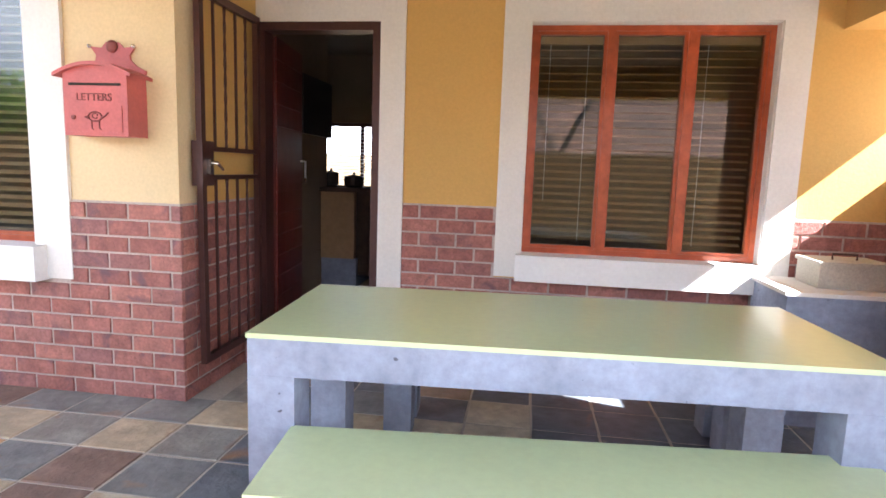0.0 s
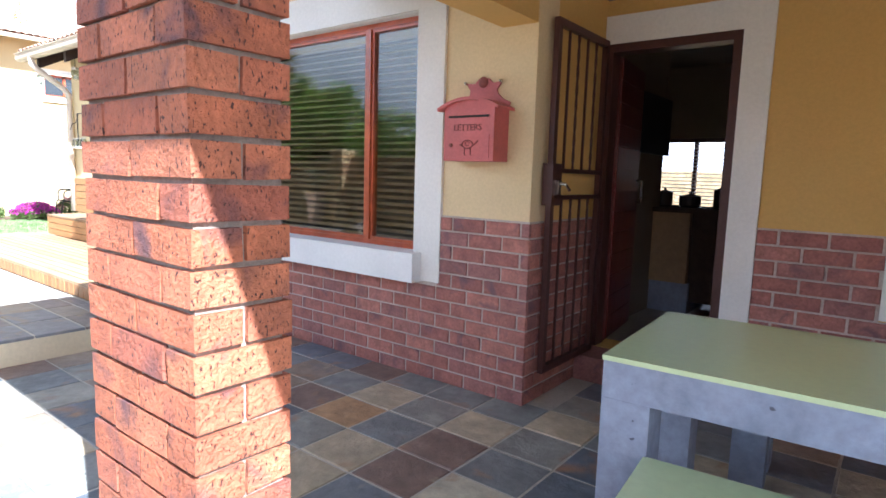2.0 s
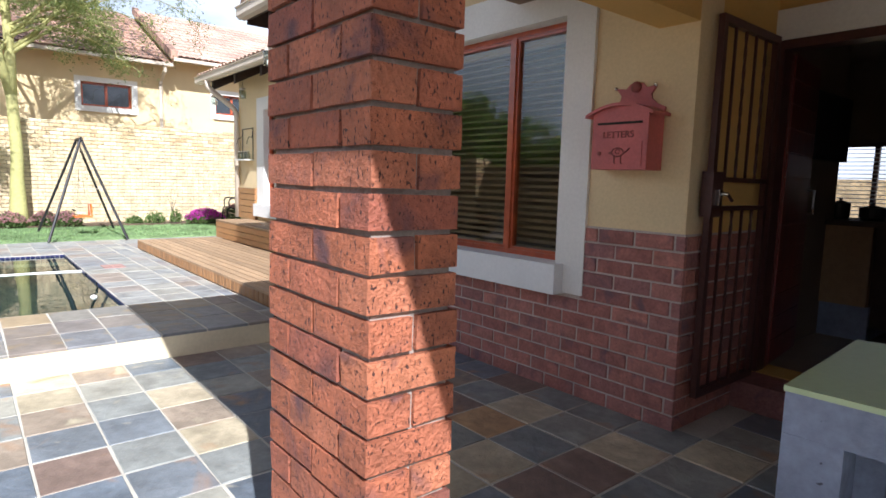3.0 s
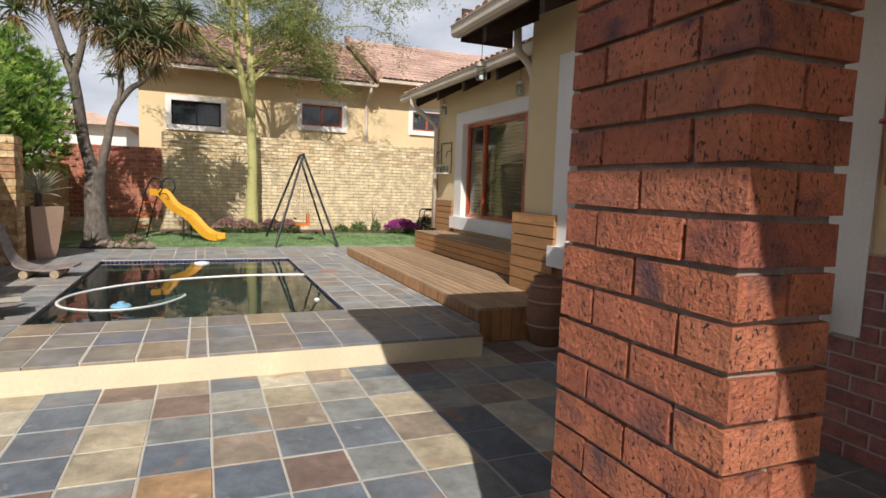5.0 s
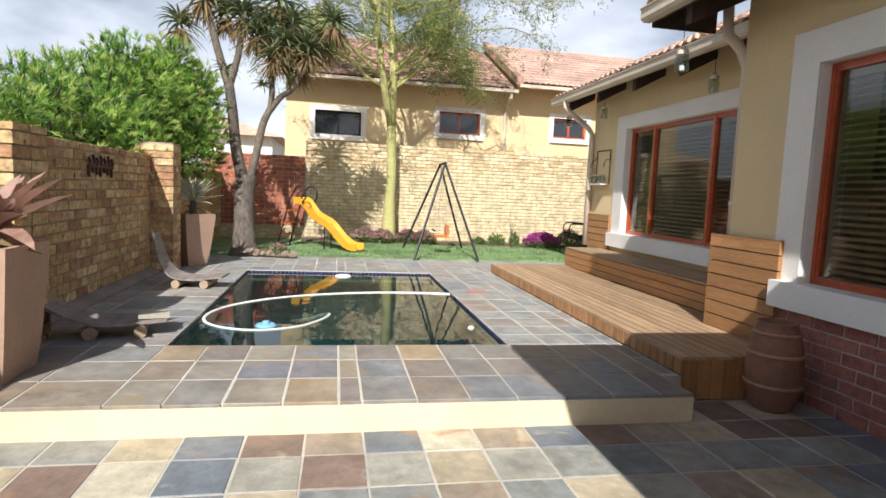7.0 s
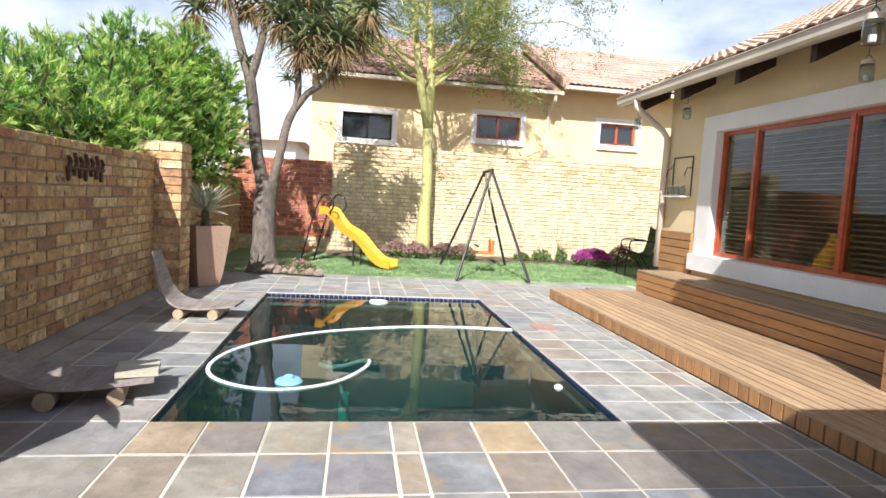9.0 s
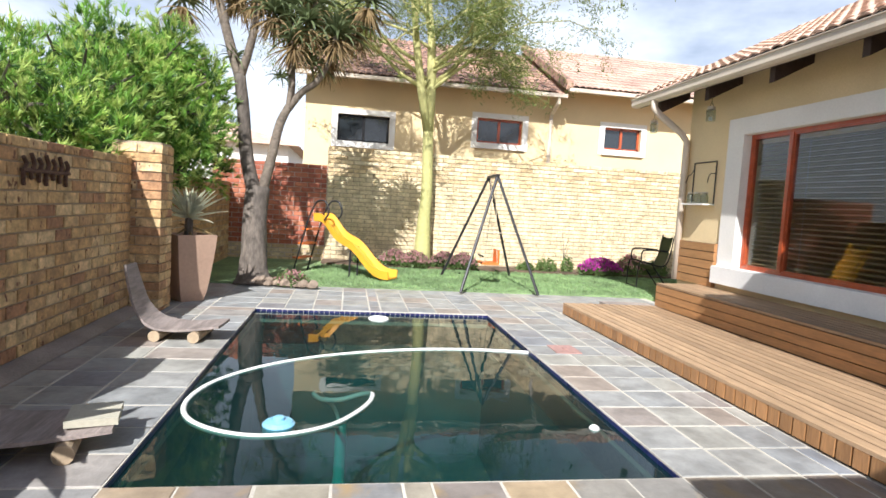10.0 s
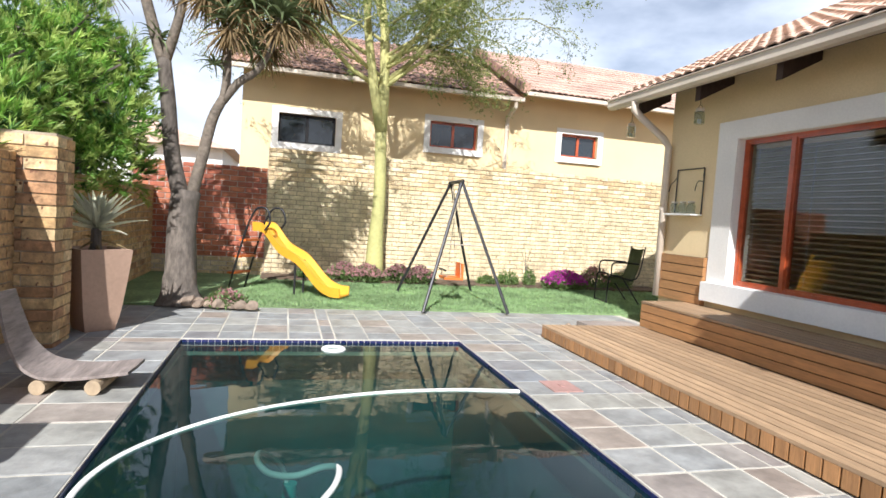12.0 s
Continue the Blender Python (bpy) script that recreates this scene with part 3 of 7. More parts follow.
def pave(parent, xs, ys, z, mat, seed, keep=lambda x, y: True, near=lambda x, y: 0.0, most=300, joint=0.012):
    rnd = random.Random(seed)
    cells = []
    for x0, x1 in zip(xs, xs[1:]):
        for y0, y1 in zip(ys, ys[1:]):
            cx, cy = (x0 + x1) / 2, (y0 + y1) / 2
            if keep(cx, cy) and x1 - x0 > 0.03 and y1 - y0 > 0.03:
                cells.append((near(cx, cy), cx, cy, x1 - x0 - joint, y1 - y0 - joint))
    cells.sort()
    rest = bmesh.new()
    for i, (_, cx, cy, lx, ly) in enumerate(cells):
        turn = Matrix.Rotation(rnd.uniform(-0.008, 0.008), 4, "Z")
        m = Matrix.Translation((cx + rnd.uniform(-0.002, 0.002), cy + rnd.uniform(-0.002, 0.002), z + rnd.uniform(-0.002, 0.001))) @ turn
        me = tile_mesh(round(lx, 2), round(ly, 2), mat, rnd.randrange(5))
        if i < most:
            put_piece("slate_tile", me, m, parent)
        else:
            n0 = len(rest.verts)
            rest.from_mesh(me)
            rest.verts.ensure_lookup_table()
            bmesh.ops.transform(rest, matrix=m, verts=rest.verts[n0:])
    if len(rest.verts):
        tagged(part("slate_paving", rest, M[mat], parent), kind="stuff")


floor_patio = bpy.data.objects["floor_patio"]


@later
def _paving():
    xs = [-4.72] + cuts(-4.40, 3.0, 0.33, -4.13)
    ys = cuts(-2.54, YD - 0.01, 0.30, -0.172)
    pave(floor_patio, xs, ys, 0.0, "slate", 41, keep=lambda x, y: not (x < XC and y > YL) and not (x < -4.4 and y < 1.8), near=lambda x, y: abs(x + 2.2) + 0.8 * abs(y - 0.6))
    rows = [PX1, -5.17, -4.80, -4.40]
    ys = [-2.5, -2.22, -1.914, PY0, -1.188, -0.897, -0.595, -0.302, -0.179, 0.121, 0.42, 0.70, PY1, 1.28, 1.585, 1.79, 1.90]
    far = cuts(-10.95, PX0, 0.33, -10.95)
    side = cuts(PX0, PX1, 0.305, PX1)
    pave(terrace, sorted(rows), ys, T, "step_slate", 42, keep=lambda x, y: y < 1.8 or x < -4.7, most=80)
    pave(terrace, far, ys + [2.2, 2.5, 2.8, 3.1, 3.4, 3.6], T, "pool_slate", 43, keep=lambda x, y: y < 1.9 or x < -9.56, most=120)
    pave(terrace, side, [y for y in ys if y <= PY0], T, "pool_slate", 44, most=60)
    pave(terrace, side, [y for y in ys if y >= PY1], T, "pool_slate", 45, most=60)


# ---- veranda roof and beams ----
solid("ceiling_veranda", (-2.85, 2.50, 0.18, YD + 0.2, 2.40, 2.46), "boarding", "brown stained boarded veranda ceiling", "ceiling")
solid("roof_veranda", (-2.9, 2.53, 0.12, YL - 0.6, 2.47, 2.55), "rooftile_old", "tiled veranda roof", "roof")
solid("beam_front", (-1.87, 2.50, 0.54, 0.762, 2.085, 2.40), "ochre", "ochre plastered veranda beam", "beam")
solid("beam_side", (-1.87, XC - 0.004, 0.77, YL, 2.085, 2.40), "ochre", "ochre plastered veranda beam", "beam")
solid("beam_cross", (1.75, 1.98, 0.77, YD, 2.085, 2.40), "ochre", "ochre plastered veranda beam", "beam")
solid("beam_end", (2.28, 2.50, 0.77, YD, 1.96, 2.40), "ochre", "ochre plastered veranda beam", "beam")

# ---- windows ----
def window(name, hole, yf, mullions, surround, sill, label, blind_mat="blind", slat_gap=0.046, tilt=28, drop=0.0):
    """A wooden window in its opening: plaster surround, sill, frame, mullions, panes, and a slatted blind behind."""
    x0, x1, z0, z1 = hole
    w = thing(name, label, "window", ((x0 + x1) / 2, yf, z0), kind="structure")
    inv = w.matrix_world.inverted()
    sx0, sx1, sz0, sz1 = surround
    p = 0.022
    for d in ((sx0, x0, yf - p, yf + 0.001, sz0, sz1), (x1, sx1, yf - p, yf + 0.001, sz0, sz1), (x0, x1, yf - p, yf + 0.001, z1, sz1)):
        bm = bmesh.new()
        box(bm, *d)
        part("surround_band", bm, "white", w, m=inv)
    # painted reveals
    for d in ((x0 - 0.001, x0 + 0.004, yf, yf + 0.075, z0, z1), (x1 - 0.004, x1 + 0.001, yf, yf + 0.075, z0, z1), (x0, x1, yf, yf + 0.075, z1 - 0.004, z1 + 0.001)):
        bm = bmesh.new()
        box(bm, *d)
        part("reveal", bm, "white", w, m=inv)
    bm = bmesh.new()
    box(bm, *sill)
    part("window_sill", bm, "sill", w, "white painted plaster sill", bevel=0.006, m=inv)
    f = 0.036
    ya, yb = yf + 0.07, yf + 0.13
    bm = bmesh.new()
    for d in ((x0, x0 + f, ya, yb, z0, z1), (x1 - f, x1, ya, yb, z0, z1), (x0 + f, x1 - f, ya, yb, z1 - f, z1), (x0 + f, x1 - f, ya, yb, z0, z0 + f)):
        box(bm, *d)
    part("window_frame", bm, "frame", w, "red-brown varnished frame", bevel=0.004, m=inv)
    edges = [x0 + f] + list(mullions) + [x1 - f]
    for mx in mullions:
        bm = bmesh.new()
        box(bm, mx - 0.022, mx + 0.022, ya - 0.004, yb + 0.002, z0 + f, z1 - f)
        part("mullion", bm, "frame", w, bevel=0.004, m=inv)
    for k, (a, b) in enumerate(zip(edges, edges[1:])):
        a2 = a + (0.022 if k else 0)
        b2 = b - (0.022 if k < len(edges) - 2 else 0)
        bm = bmesh.new()
        box(bm, a2, b2, yf + 0.098, yf + 0.102, z0 + f, z1 - f)
        pane = part("pane", bm, "glass", w, m=inv)
        pane.visible_shadow = False
        bm = bmesh.new()
        s = 0.02
        for d in ((a2, a2 + s, ya + 0.01, yb - 0.005, z0 + f, z1 - f), (b2 - s, b2, ya + 0.01, yb - 0.005, z0 + f, z1 - f), (a2 + s, b2 - s, ya + 0.01, yb - 0.005, z1 - f - s, z1 - f), (a2 + s, b2 - s, ya + 0.01, yb - 0.005, z0 + f, z0 + f + s)):
            box(bm, *d)
        part("sash", bm, "frame", w, bevel=0.003, m=inv)
    bl = thing("venetian_blind", "wooden slatted venetian blind behind the " + name.replace("_", " ").rstrip(" 0123456789") + " glass", "blind", ((x0 + x1) / 2, yf + 0.16, z1))
    binv = bl.matrix_world.inverted()
    bm = bmesh.new()
    box(bm, x0 + 0.06, x1 - 0.06, yf + 0.14, yf + 0.185, z1 - 0.10, z1 - 0.055)
    part("headrail", bm, blind_mat, bl, m=binv)
    slat = bmesh.new()
    box(slat, x0 + 0.06, x1 - 0.06, -0.021, 0.021, -0.0012, 0.0012)
    me = mesh_of("slat", slat, blind_mat)
    z = z1 - 0.13
    while z > z0 + 0.05 + drop:
        put_piece("slat", me, binv @ pose(0, yf + 0.165, z, tilt, 0, 0), bl)
        z -= slat_gap
    for cx in ((x0 * 3 + x1) / 4, (x0 + 3 * x1) / 4, x0 + 0.12):
        bm = bmesh.new()
        tube(bm, [(cx, yf + 0.142, z1 - 0.1), (cx, yf + 0.142, z0 + 0.08 + (0.25 if cx == x0 + 0.12 else 0))], 0.0022, 5)
        part("cord", bm, "white", bl, "pale pull cord", m=binv)
    return w


window("window_letterbox", W1, YL, [-4.18, -2.97], (-5.02, -2.25, 0.62, 2.49), (-4.95, -2.395, YL - 0.105, YL + 0.085, 0.612, 0.794), "three-light red-brown window in a white surround", tilt=26)
window("window_table", W2, YD, [0.53, 0.985], (-0.10, 1.60, 0.61, 2.28), (0.03, 1.47, YD - 0.11, YD + 0.085, 0.60, 0.759), "three-light red-brown window behind the table", tilt=20)
window("window_deck", W3, YW, [-8.39, -7.17], (-9.25, -5.75, 0.66, 2.475), (-9.25, -5.75, YW - 0.09, YW + 0.085, 0.642, 0.834), "wide red-brown window above the deck", tilt=20, slat_gap=0.05)

# ---- front door, frame, gate ----
dx0, dx1, dz0, dz1 = DOOR
door = thing("door_front", "dark red stained timber front door standing open inward", "door", (dx0, YD + 0.06, dz0), kind="structure")
inv = door.matrix_world.inverted()
bm = bmesh.new()
for d in ((dx0, dx0 + 0.05, YD - 0.012, YD + 0.11, dz0, dz1), (dx1 - 0.05, dx1, YD - 0.012, YD + 0.11, dz0, dz1), (dx0 + 0.05, dx1 - 0.05, YD - 0.012, YD + 0.11, dz1 - 0.05, dz1)):
    box(bm, *d)
part("door_frame", bm, "steel", door, bevel=0.004, m=inv)
bm = bmesh.new()
box(bm, dx0 + 0.012, dx0 + 0.052, YD + 0.112, YD + 0.82, dz0 + 0.01, dz1 - 0.06)
hinge = Vector((dx0 + 0.03, YD + 0.115, 0))
leaf = part("door_leaf", bm, "door", door, "dark red boarded leaf", bevel=0.004, m=inv @ Matrix.Translation(hinge) @ Matrix.Rotation(radians(7), 4, "Z") @ Matrix.Translation(-hinge))
for k in range(13):
    bm = bmesh.new()
    zb = dz0 + 0.03 + k * 0.145
    box(bm, dx0 + 0.052, dx0 + 0.06, YD + 0.15, YD + 0.79, zb, zb + 0.137)
    part("board", bm, "door", leaf, bevel=0.003)
bm = bmesh.new()
tube(bm, [(dx0 + 0.06, YD + 0.74, 1.12), (dx0 + 0.10, YD + 0.74, 1.12), (dx0 + 0.10, YD + 0.74, 1.28), (dx0 + 0.06, YD + 0.74, 1.28)], 0.008)
part("door_handle", bm, "chrome", leaf, "bright metal pull handle")
# plaster surround of the door
bm = bmesh.new()
for d in ((dx1, -0.69, YD - 0.022, YD + 0.001, 0.0, dz1), (XC + 0.002, -0.69, YD - 0.022, YD + 0.001, dz1, 2.30)):
    box(bm, *d)
tagged(new("door_surround", mesh_of("door_surround", bm, "white")), "off-white plaster surround of the front door", "trim", kind="structure")
solid("door_step", (XC + 0.02, dx1 + 0.12, YD - 0.26, YD + 0.25, 0.004, 0.165), "redbrick", "brick step at the front door", "step", bevel=0.006)

gate = thing("security_gate", "maroon painted steel security gate folded open against the wall", "gate", (XC + 0.05, YD - 0.02, 0.06))
inv = gate.matrix_world.inverted()
gx = XC + 0.05
gy0, gy1, gz0, gz1 = 2.885, 3.56, 0.17, 2.13
bm = bmesh.new()
for d in ((gx - 0.016, gx + 0.016, gy0, gy0 + 0.04, gz0, gz1), (gx - 0.016, gx + 0.016, gy1 - 0.04, gy1, gz0, gz1), (gx - 0.016, gx + 0.016, gy0 + 0.04, gy1 - 0.04, gz1 - 0.04, gz1), (gx - 0.016, gx + 0.016, gy0 + 0.04, gy1 - 0.04, gz0, gz0 + 0.04), (gx - 0.016, gx + 0.016, gy0 + 0.04, gy1 - 0.04, 1.31, 1.335), (gx - 0.016, gx + 0.016, gy0 + 0.04, gy1 - 0.04, 1.16, 1.185)):
    box(bm, *d)
part("gate_frame", bm, "steel", gate, bevel=0.003, m=inv)
for k in range(4):
    yy = gy0 + 0.04 + (gy1 - gy0 - 0.08) * (k + 1) / 5
    for za, zb in ((gz0 + 0.04, 1.16), (1.335, gz1 - 0.04)):
        bm = bmesh.new()
        n = int((zb - za) / 0.03)
        tw = k % 2 == 1
        # twisted or plain square bar
        rings = []
        for i in range(n + 1):
            a = (i * 0.5 if tw else 0) + math.pi / 4
            z = za + (zb - za) * i / n
            rings.append([bm.verts.new((gx + 0.009 * math.cos(a + q * math.pi / 2), yy + 0.009 * math.sin(a + q * math.pi / 2), z)) for q in range(4)])
        for r, q in zip(rings, rings[1:]):
            for i in range(4):
                bm.faces.new((r[i], r[(i + 1) % 4], q[(i + 1) % 4], q[i]))
        part("bar", bm, "steel", gate, m=inv)
bm = bmesh.new()
box(bm, gx - 0.03, gx + 0.03, gy0 - 0.02, gy0 + 0.09, 1.13, 1.36)
part("lock_box", bm, "steel", gate, bevel=0.004, m=inv)
bm = bmesh.new()
box(bm, gx + 0.03, gx + 0.05, gy0 + 0.02, gy0 + 0.05, 1.19, 1.27)
tube(bm, [(gx + 0.05, gy0 + 0.035, 1.25), (gx + 0.075, gy0 + 0.045, 1.25), (gx + 0.075, gy0 + 0.10, 1.215)], 0.009)
part("gate_handle", bm, "chrome", gate, "bright metal lever handle", m=inv)

# ---- letter box ----
box_at = thing("letter_box", "dusty red cast metal letter box on the wall", "letter box", (-1.975, YL, 1.36))
lb = box_at
w, dp, hh = 0.335, 0.145, 0.27
bm = bmesh.new()
box(bm, -w / 2, w / 2, -dp, 0, 0, hh)
part("body", bm, "letterbox", lb, bevel=0.005)
bm = bmesh.new()
n = 12
arcs = []
for yy in (-dp - 0.025, 0.0):
    for up in (0.0, 0.016):
        arcs.append([bm.verts.new((x, yy, hh + 0.004 + up + 0.055 * (1 - (2 * x / (w + 0.07)) ** 2))) for x in [(-0.5 + i / n) * (w + 0.07) for i in range(n + 1)]])
for i in range(n):
    for a, b in ((0, 1), (1, 3), (3, 2), (2, 0)):
        bm.faces.new((arcs[a][i], arcs[a][i + 1], arcs[b][i + 1], arcs[b][i]))
for i in (0, n):
    bm.faces.new((arcs[0][i], arcs[1][i], arcs[3][i], arcs[2][i]))
part("curved_lid", bm, "letterbox", lb)
bm = bmesh.new()
# front gable under the lid
front = [(-w / 2, hh)] + [(x, hh + 0.004 + 0.055 * (1 - (2 * x / (w + 0.07)) ** 2)) for x in [(-0.5 + i / n) * w for i in range(n + 1)]] + [(w / 2, hh)]
a = [bm.verts.new((x, -dp, z)) for x, z in front]
b = [bm.verts.new((x, 0, z)) for x, z in front]
bm.faces.new(a)
bm.faces.new(b[::-1])
for i in range(len(a)):
    bm.faces.new((a[i], a[(i + 1) % len(a)], b[(i + 1) % len(a)], b[i]))
part("gable", bm, "letterbox", lb)
bm = bmesh.new()
# scrolled back plate above the box
half = [(0.165, 0.27), (0.175, 0.325), (0.13, 0.345), (0.095, 0.375), (0.09, 0.40), (0.12, 0.44), (0.06, 0.435), (0.035, 0.46), (0.0, 0.465)]
ring = half + [(-x, z) for x, z in half[:-1]][::-1]
a = [bm.verts.new((x, -0.012, z)) for x, z in ring]
b = [bm.verts.new((x, 0, z)) for x, z in ring]
bm.faces.new(a)
bm.faces.new(b[::-1])
for i in range(len(a)):
    bm.faces.new((a[i], a[(i + 1) % len(a)], b[(i + 1) % len(a)], b[i]))
part("back_plate", bm, "letterbox", lb, "scrolled back plate")
for x in (-0.118, 0.118):
    bm = bmesh.new()
    bmesh.ops.create_icosphere(bm, subdivisions=2, radius=0.011, matrix=Matrix.Translation((x, -0.02, 0.44)))
    part("screw_head", bm, "chrome", lb, "bright round screw head", smooth=True)
bm = bmesh.new()
lathe(bm, [(0.03, 0), (0.03, 0.006), (0.018, 0.012), (0.0001, 0.014)], 16)
part("rosette", bm, "letterdark", lb, m=pose(0, -0.012, 0.44, 90))
# raised strip; the dark of the opening is only its colour
bm = bmesh.new()
box(bm, -0.135, 0.135, -dp - 0.0035, -dp, 0.235, 0.247)
part("slot", bm, "dark", lb, "letter slot, its darkness painted on a strip")
bm = bmesh.new()
for d in ((-0.14, 0.14, -dp - 0.005, -dp, 0.018, 0.142),):
    box(bm, *d)
flap = part("flap", bm, "letterbox", lb, bevel=0.003)
bm = bmesh.new()
lathe(bm, [(0.011, 0), (0.011, 0.006), (0.0001, 0.007)], 12)
part("lock", bm, "letterdark", flap, m=pose(-0.112, -dp - 0.005, 0.085, 90))
bm = bmesh.new()
tube(bm, [(0.035 * math.cos(a) - 0.0, -dp - 0.006, 0.09 + 0.022 * math.sin(a)) for a in [i * 0.42 for i in range(15)]], 0.004, 5)
tube(bm, [(0.0 + 0.014 * math.cos(a), -dp - 0.006, 0.093 + 0.012 * math.sin(a)) for a in [i * 0.63 for i in range(10)]], 0.003, 5)
tube(bm, [(-0.03, -dp - 0.006, 0.095), (-0.055, -dp - 0.006, 0.087), (-0.035, -dp - 0.006, 0.08)], 0.004, 5)
tube(bm, [(0.03, -dp - 0.006, 0.08), (0.055, -dp - 0.006, 0.095), (0.07, -dp - 0.006, 0.11)], 0.004, 5)
for x in (-0.018, 0.022):
    tube(bm, [(x, -dp - 0.006, 0.07), (x, -dp - 0.006, 0.035), (x + 0.008, -dp - 0.006, 0.03)], 0.0035, 5)
part("bird_relief", bm, "letterdark", flap, "raised outline of a bird")
cu = bpy.data.curves.new("lettering", "FONT")
cu.body = "LETTERS"
cu.size = 0.05
cu.extrude = 0.0018
cu.align_x = "CENTER"
tmp = bpy.data.objects.new("lettering", cu)
scene.collection.objects.link(tmp)
bpy.context.view_layer.update()
me = bpy.data.meshes.new_from_object(tmp.evaluated_get(bpy.context.evaluated_depsgraph_get()))
bpy.data.objects.remove(tmp)
me.materials.clear()
me.materials.append(M["letterdark"])
letters = new("lettering", me)
letters.parent = lb
letters.matrix_local = pose(-0.005, -dp - 0.002, 0.165, 90)

# ---- concrete table and bench ----
def slab_table(name, label, category, x0, x1, y0, y1, h, top, rail, leg, turn=0.0):
    c = Vector(((x0 + x1) / 2, (y0 + y1) / 2, 0))
    th = thing(name, label, category, Matrix.Translation(c) @ Matrix.Rotation(radians(turn), 4, "Z"))
    inv = Matrix.Translation(-c)
    bm = bmesh.new()
    box(bm, x0, x1, y0, y1, h - top, h)
    part("tabletop", bm, "tablegreen", th, "pale green glossy top", bevel=0.003, m=inv)
    bm = bmesh.new()
    box(bm, x0 + 0.004, x1 - 0.004, y0 + 0.004, y1 - 0.004, h - top - rail, h - top - 0.001)
    part("rail", bm, "concrete", th, "blue-grey cement frame", bevel=0.006, m=inv)
    for lx in (x0 + 0.004, x1 - 0.004 - leg):
        for ly in (y0 + 0.004, y1 - 0.004 - leg):
            bm = bmesh.new()
            box(bm, lx, lx + leg, ly, ly + leg, 0.0, h - top - rail - 0.001)
            part("leg", bm, "concrete", th, bevel=0.006, m=inv)
    return th


slab_table("table", "long blue-grey cement table with a pale green top", "table", -0.78, 1.16, 1.755, 2.545, 0.735, 0.016, 0.12, 0.15, 3.0)
slab_table("bench", "blue-grey cement bench with a pale green top before the table", "bench", -0.60, 1.15, 1.40, 1.80, 0.44, 0.016, 0.10, 0.13, 5.0)
slab_table("bench", "blue-grey cement bench behind the table", "bench", -0.55, 1.13, 2.66, 3.02, 0.44, 0.016, 0.10, 0.13, 3.0)

# ---- braai box and tin beside the window ----
cab = thing("storage_box", "slate-blue storage box with a pale lid by the wall", "box", (1.66, 3.34, 0))
boxes("body", [(-0.27, 0.27, -0.22, 0.24, 0.36, 0.69)], "concrete", cab, bevel=0.006)
boxes("lid", [(-0.285, 0.285, -0.235, 0.25, 0.69, 0.71)], "white", cab, bevel=0.003)
boxes("plinth", [(-0.2, 0.25, -0.18, 0.2, 0.0, 0.36)], "concrete", cab)
tin = thing("lidded_crate", "weathered grey lidded crate on the storage box", "crate", (1.76, 3.38, 0.71))
boxes("body", [(-0.17, 0.17, -0.12, 0.14, 0, 0.12)], "grout", tin, bevel=0.008)
boxes("lid", [(-0.18, 0.18, -0.13, 0.15, 0.12, 0.14)], "grout", tin, bevel=0.004)
bm = bmesh.new()
tube(bm, [(-0.06, 0, 0.14), (-0.06, 0, 0.17), (0.06, 0, 0.17), (0.06, 0, 0.14)], 0.006)
part("lid_handle", bm, "steel", tin)

# ---- rooms behind the windows ----
solid("floor_inside", (XE + 0.22, 4.2, YD + 0.22, 8.0, -0.02, 0.165), "roomfloor", "tiled floor of the rooms", "floor")
solid("floor_inside_west", (XH + 0.22, XE + 0.22, YW + 0.22, 8.0, -0.02, 0.165), "roomfloor", "tiled floor of the rooms", "floor")
solid("floor_inside_letterbox", (XE + 0.22, XC - 0.22, YL + 0.22, YD + 0.22, -0.02, 0.165), "roomfloor", "tiled floor of the rooms", "floor")
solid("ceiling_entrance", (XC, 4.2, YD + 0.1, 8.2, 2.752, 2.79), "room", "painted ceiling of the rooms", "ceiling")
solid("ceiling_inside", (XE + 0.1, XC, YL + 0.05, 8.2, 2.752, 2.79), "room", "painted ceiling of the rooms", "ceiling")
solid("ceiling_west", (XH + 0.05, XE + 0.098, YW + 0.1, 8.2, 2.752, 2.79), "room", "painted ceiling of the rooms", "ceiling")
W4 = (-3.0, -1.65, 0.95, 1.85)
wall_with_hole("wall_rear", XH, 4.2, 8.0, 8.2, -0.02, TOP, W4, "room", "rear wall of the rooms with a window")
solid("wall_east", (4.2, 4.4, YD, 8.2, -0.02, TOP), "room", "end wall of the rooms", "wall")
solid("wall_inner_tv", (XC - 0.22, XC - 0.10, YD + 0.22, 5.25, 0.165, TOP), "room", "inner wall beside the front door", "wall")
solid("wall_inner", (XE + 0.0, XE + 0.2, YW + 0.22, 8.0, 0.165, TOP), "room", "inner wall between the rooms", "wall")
rw = thing("window_rear", "dark framed rear window with a pale blind", "window", (-2.3, 8.1, 0.95), kind="structure")
inv = rw.matrix_world.inverted()
boxes("window_frame", [(W4[0], W4[0] + 0.05, 8.05, 8.1, W4[2], W4[3]), (W4[1] - 0.05, W4[1], 8.05, 8.1, W4[2], W4[3]), (-2.25, -2.2, 8.05, 8.1, W4[2], W4[3]), (W4[0], W4[1], 8.05, 8.1, W4[3] - 0.05, W4[3])], "steel", rw).matrix_local = inv
sm = bmesh.new()
box(sm, W4[0] + 0.05, W4[1] - 0.05, -0.02, 0.02, -0.001, 0.001)
slat_me = mesh_of("slat", sm, "white")
for k in range(18):
    put_piece("slat", slat_me, inv @ pose(0, 8.02, W4[3] - 0.08 - k * 0.047, 12), rw)
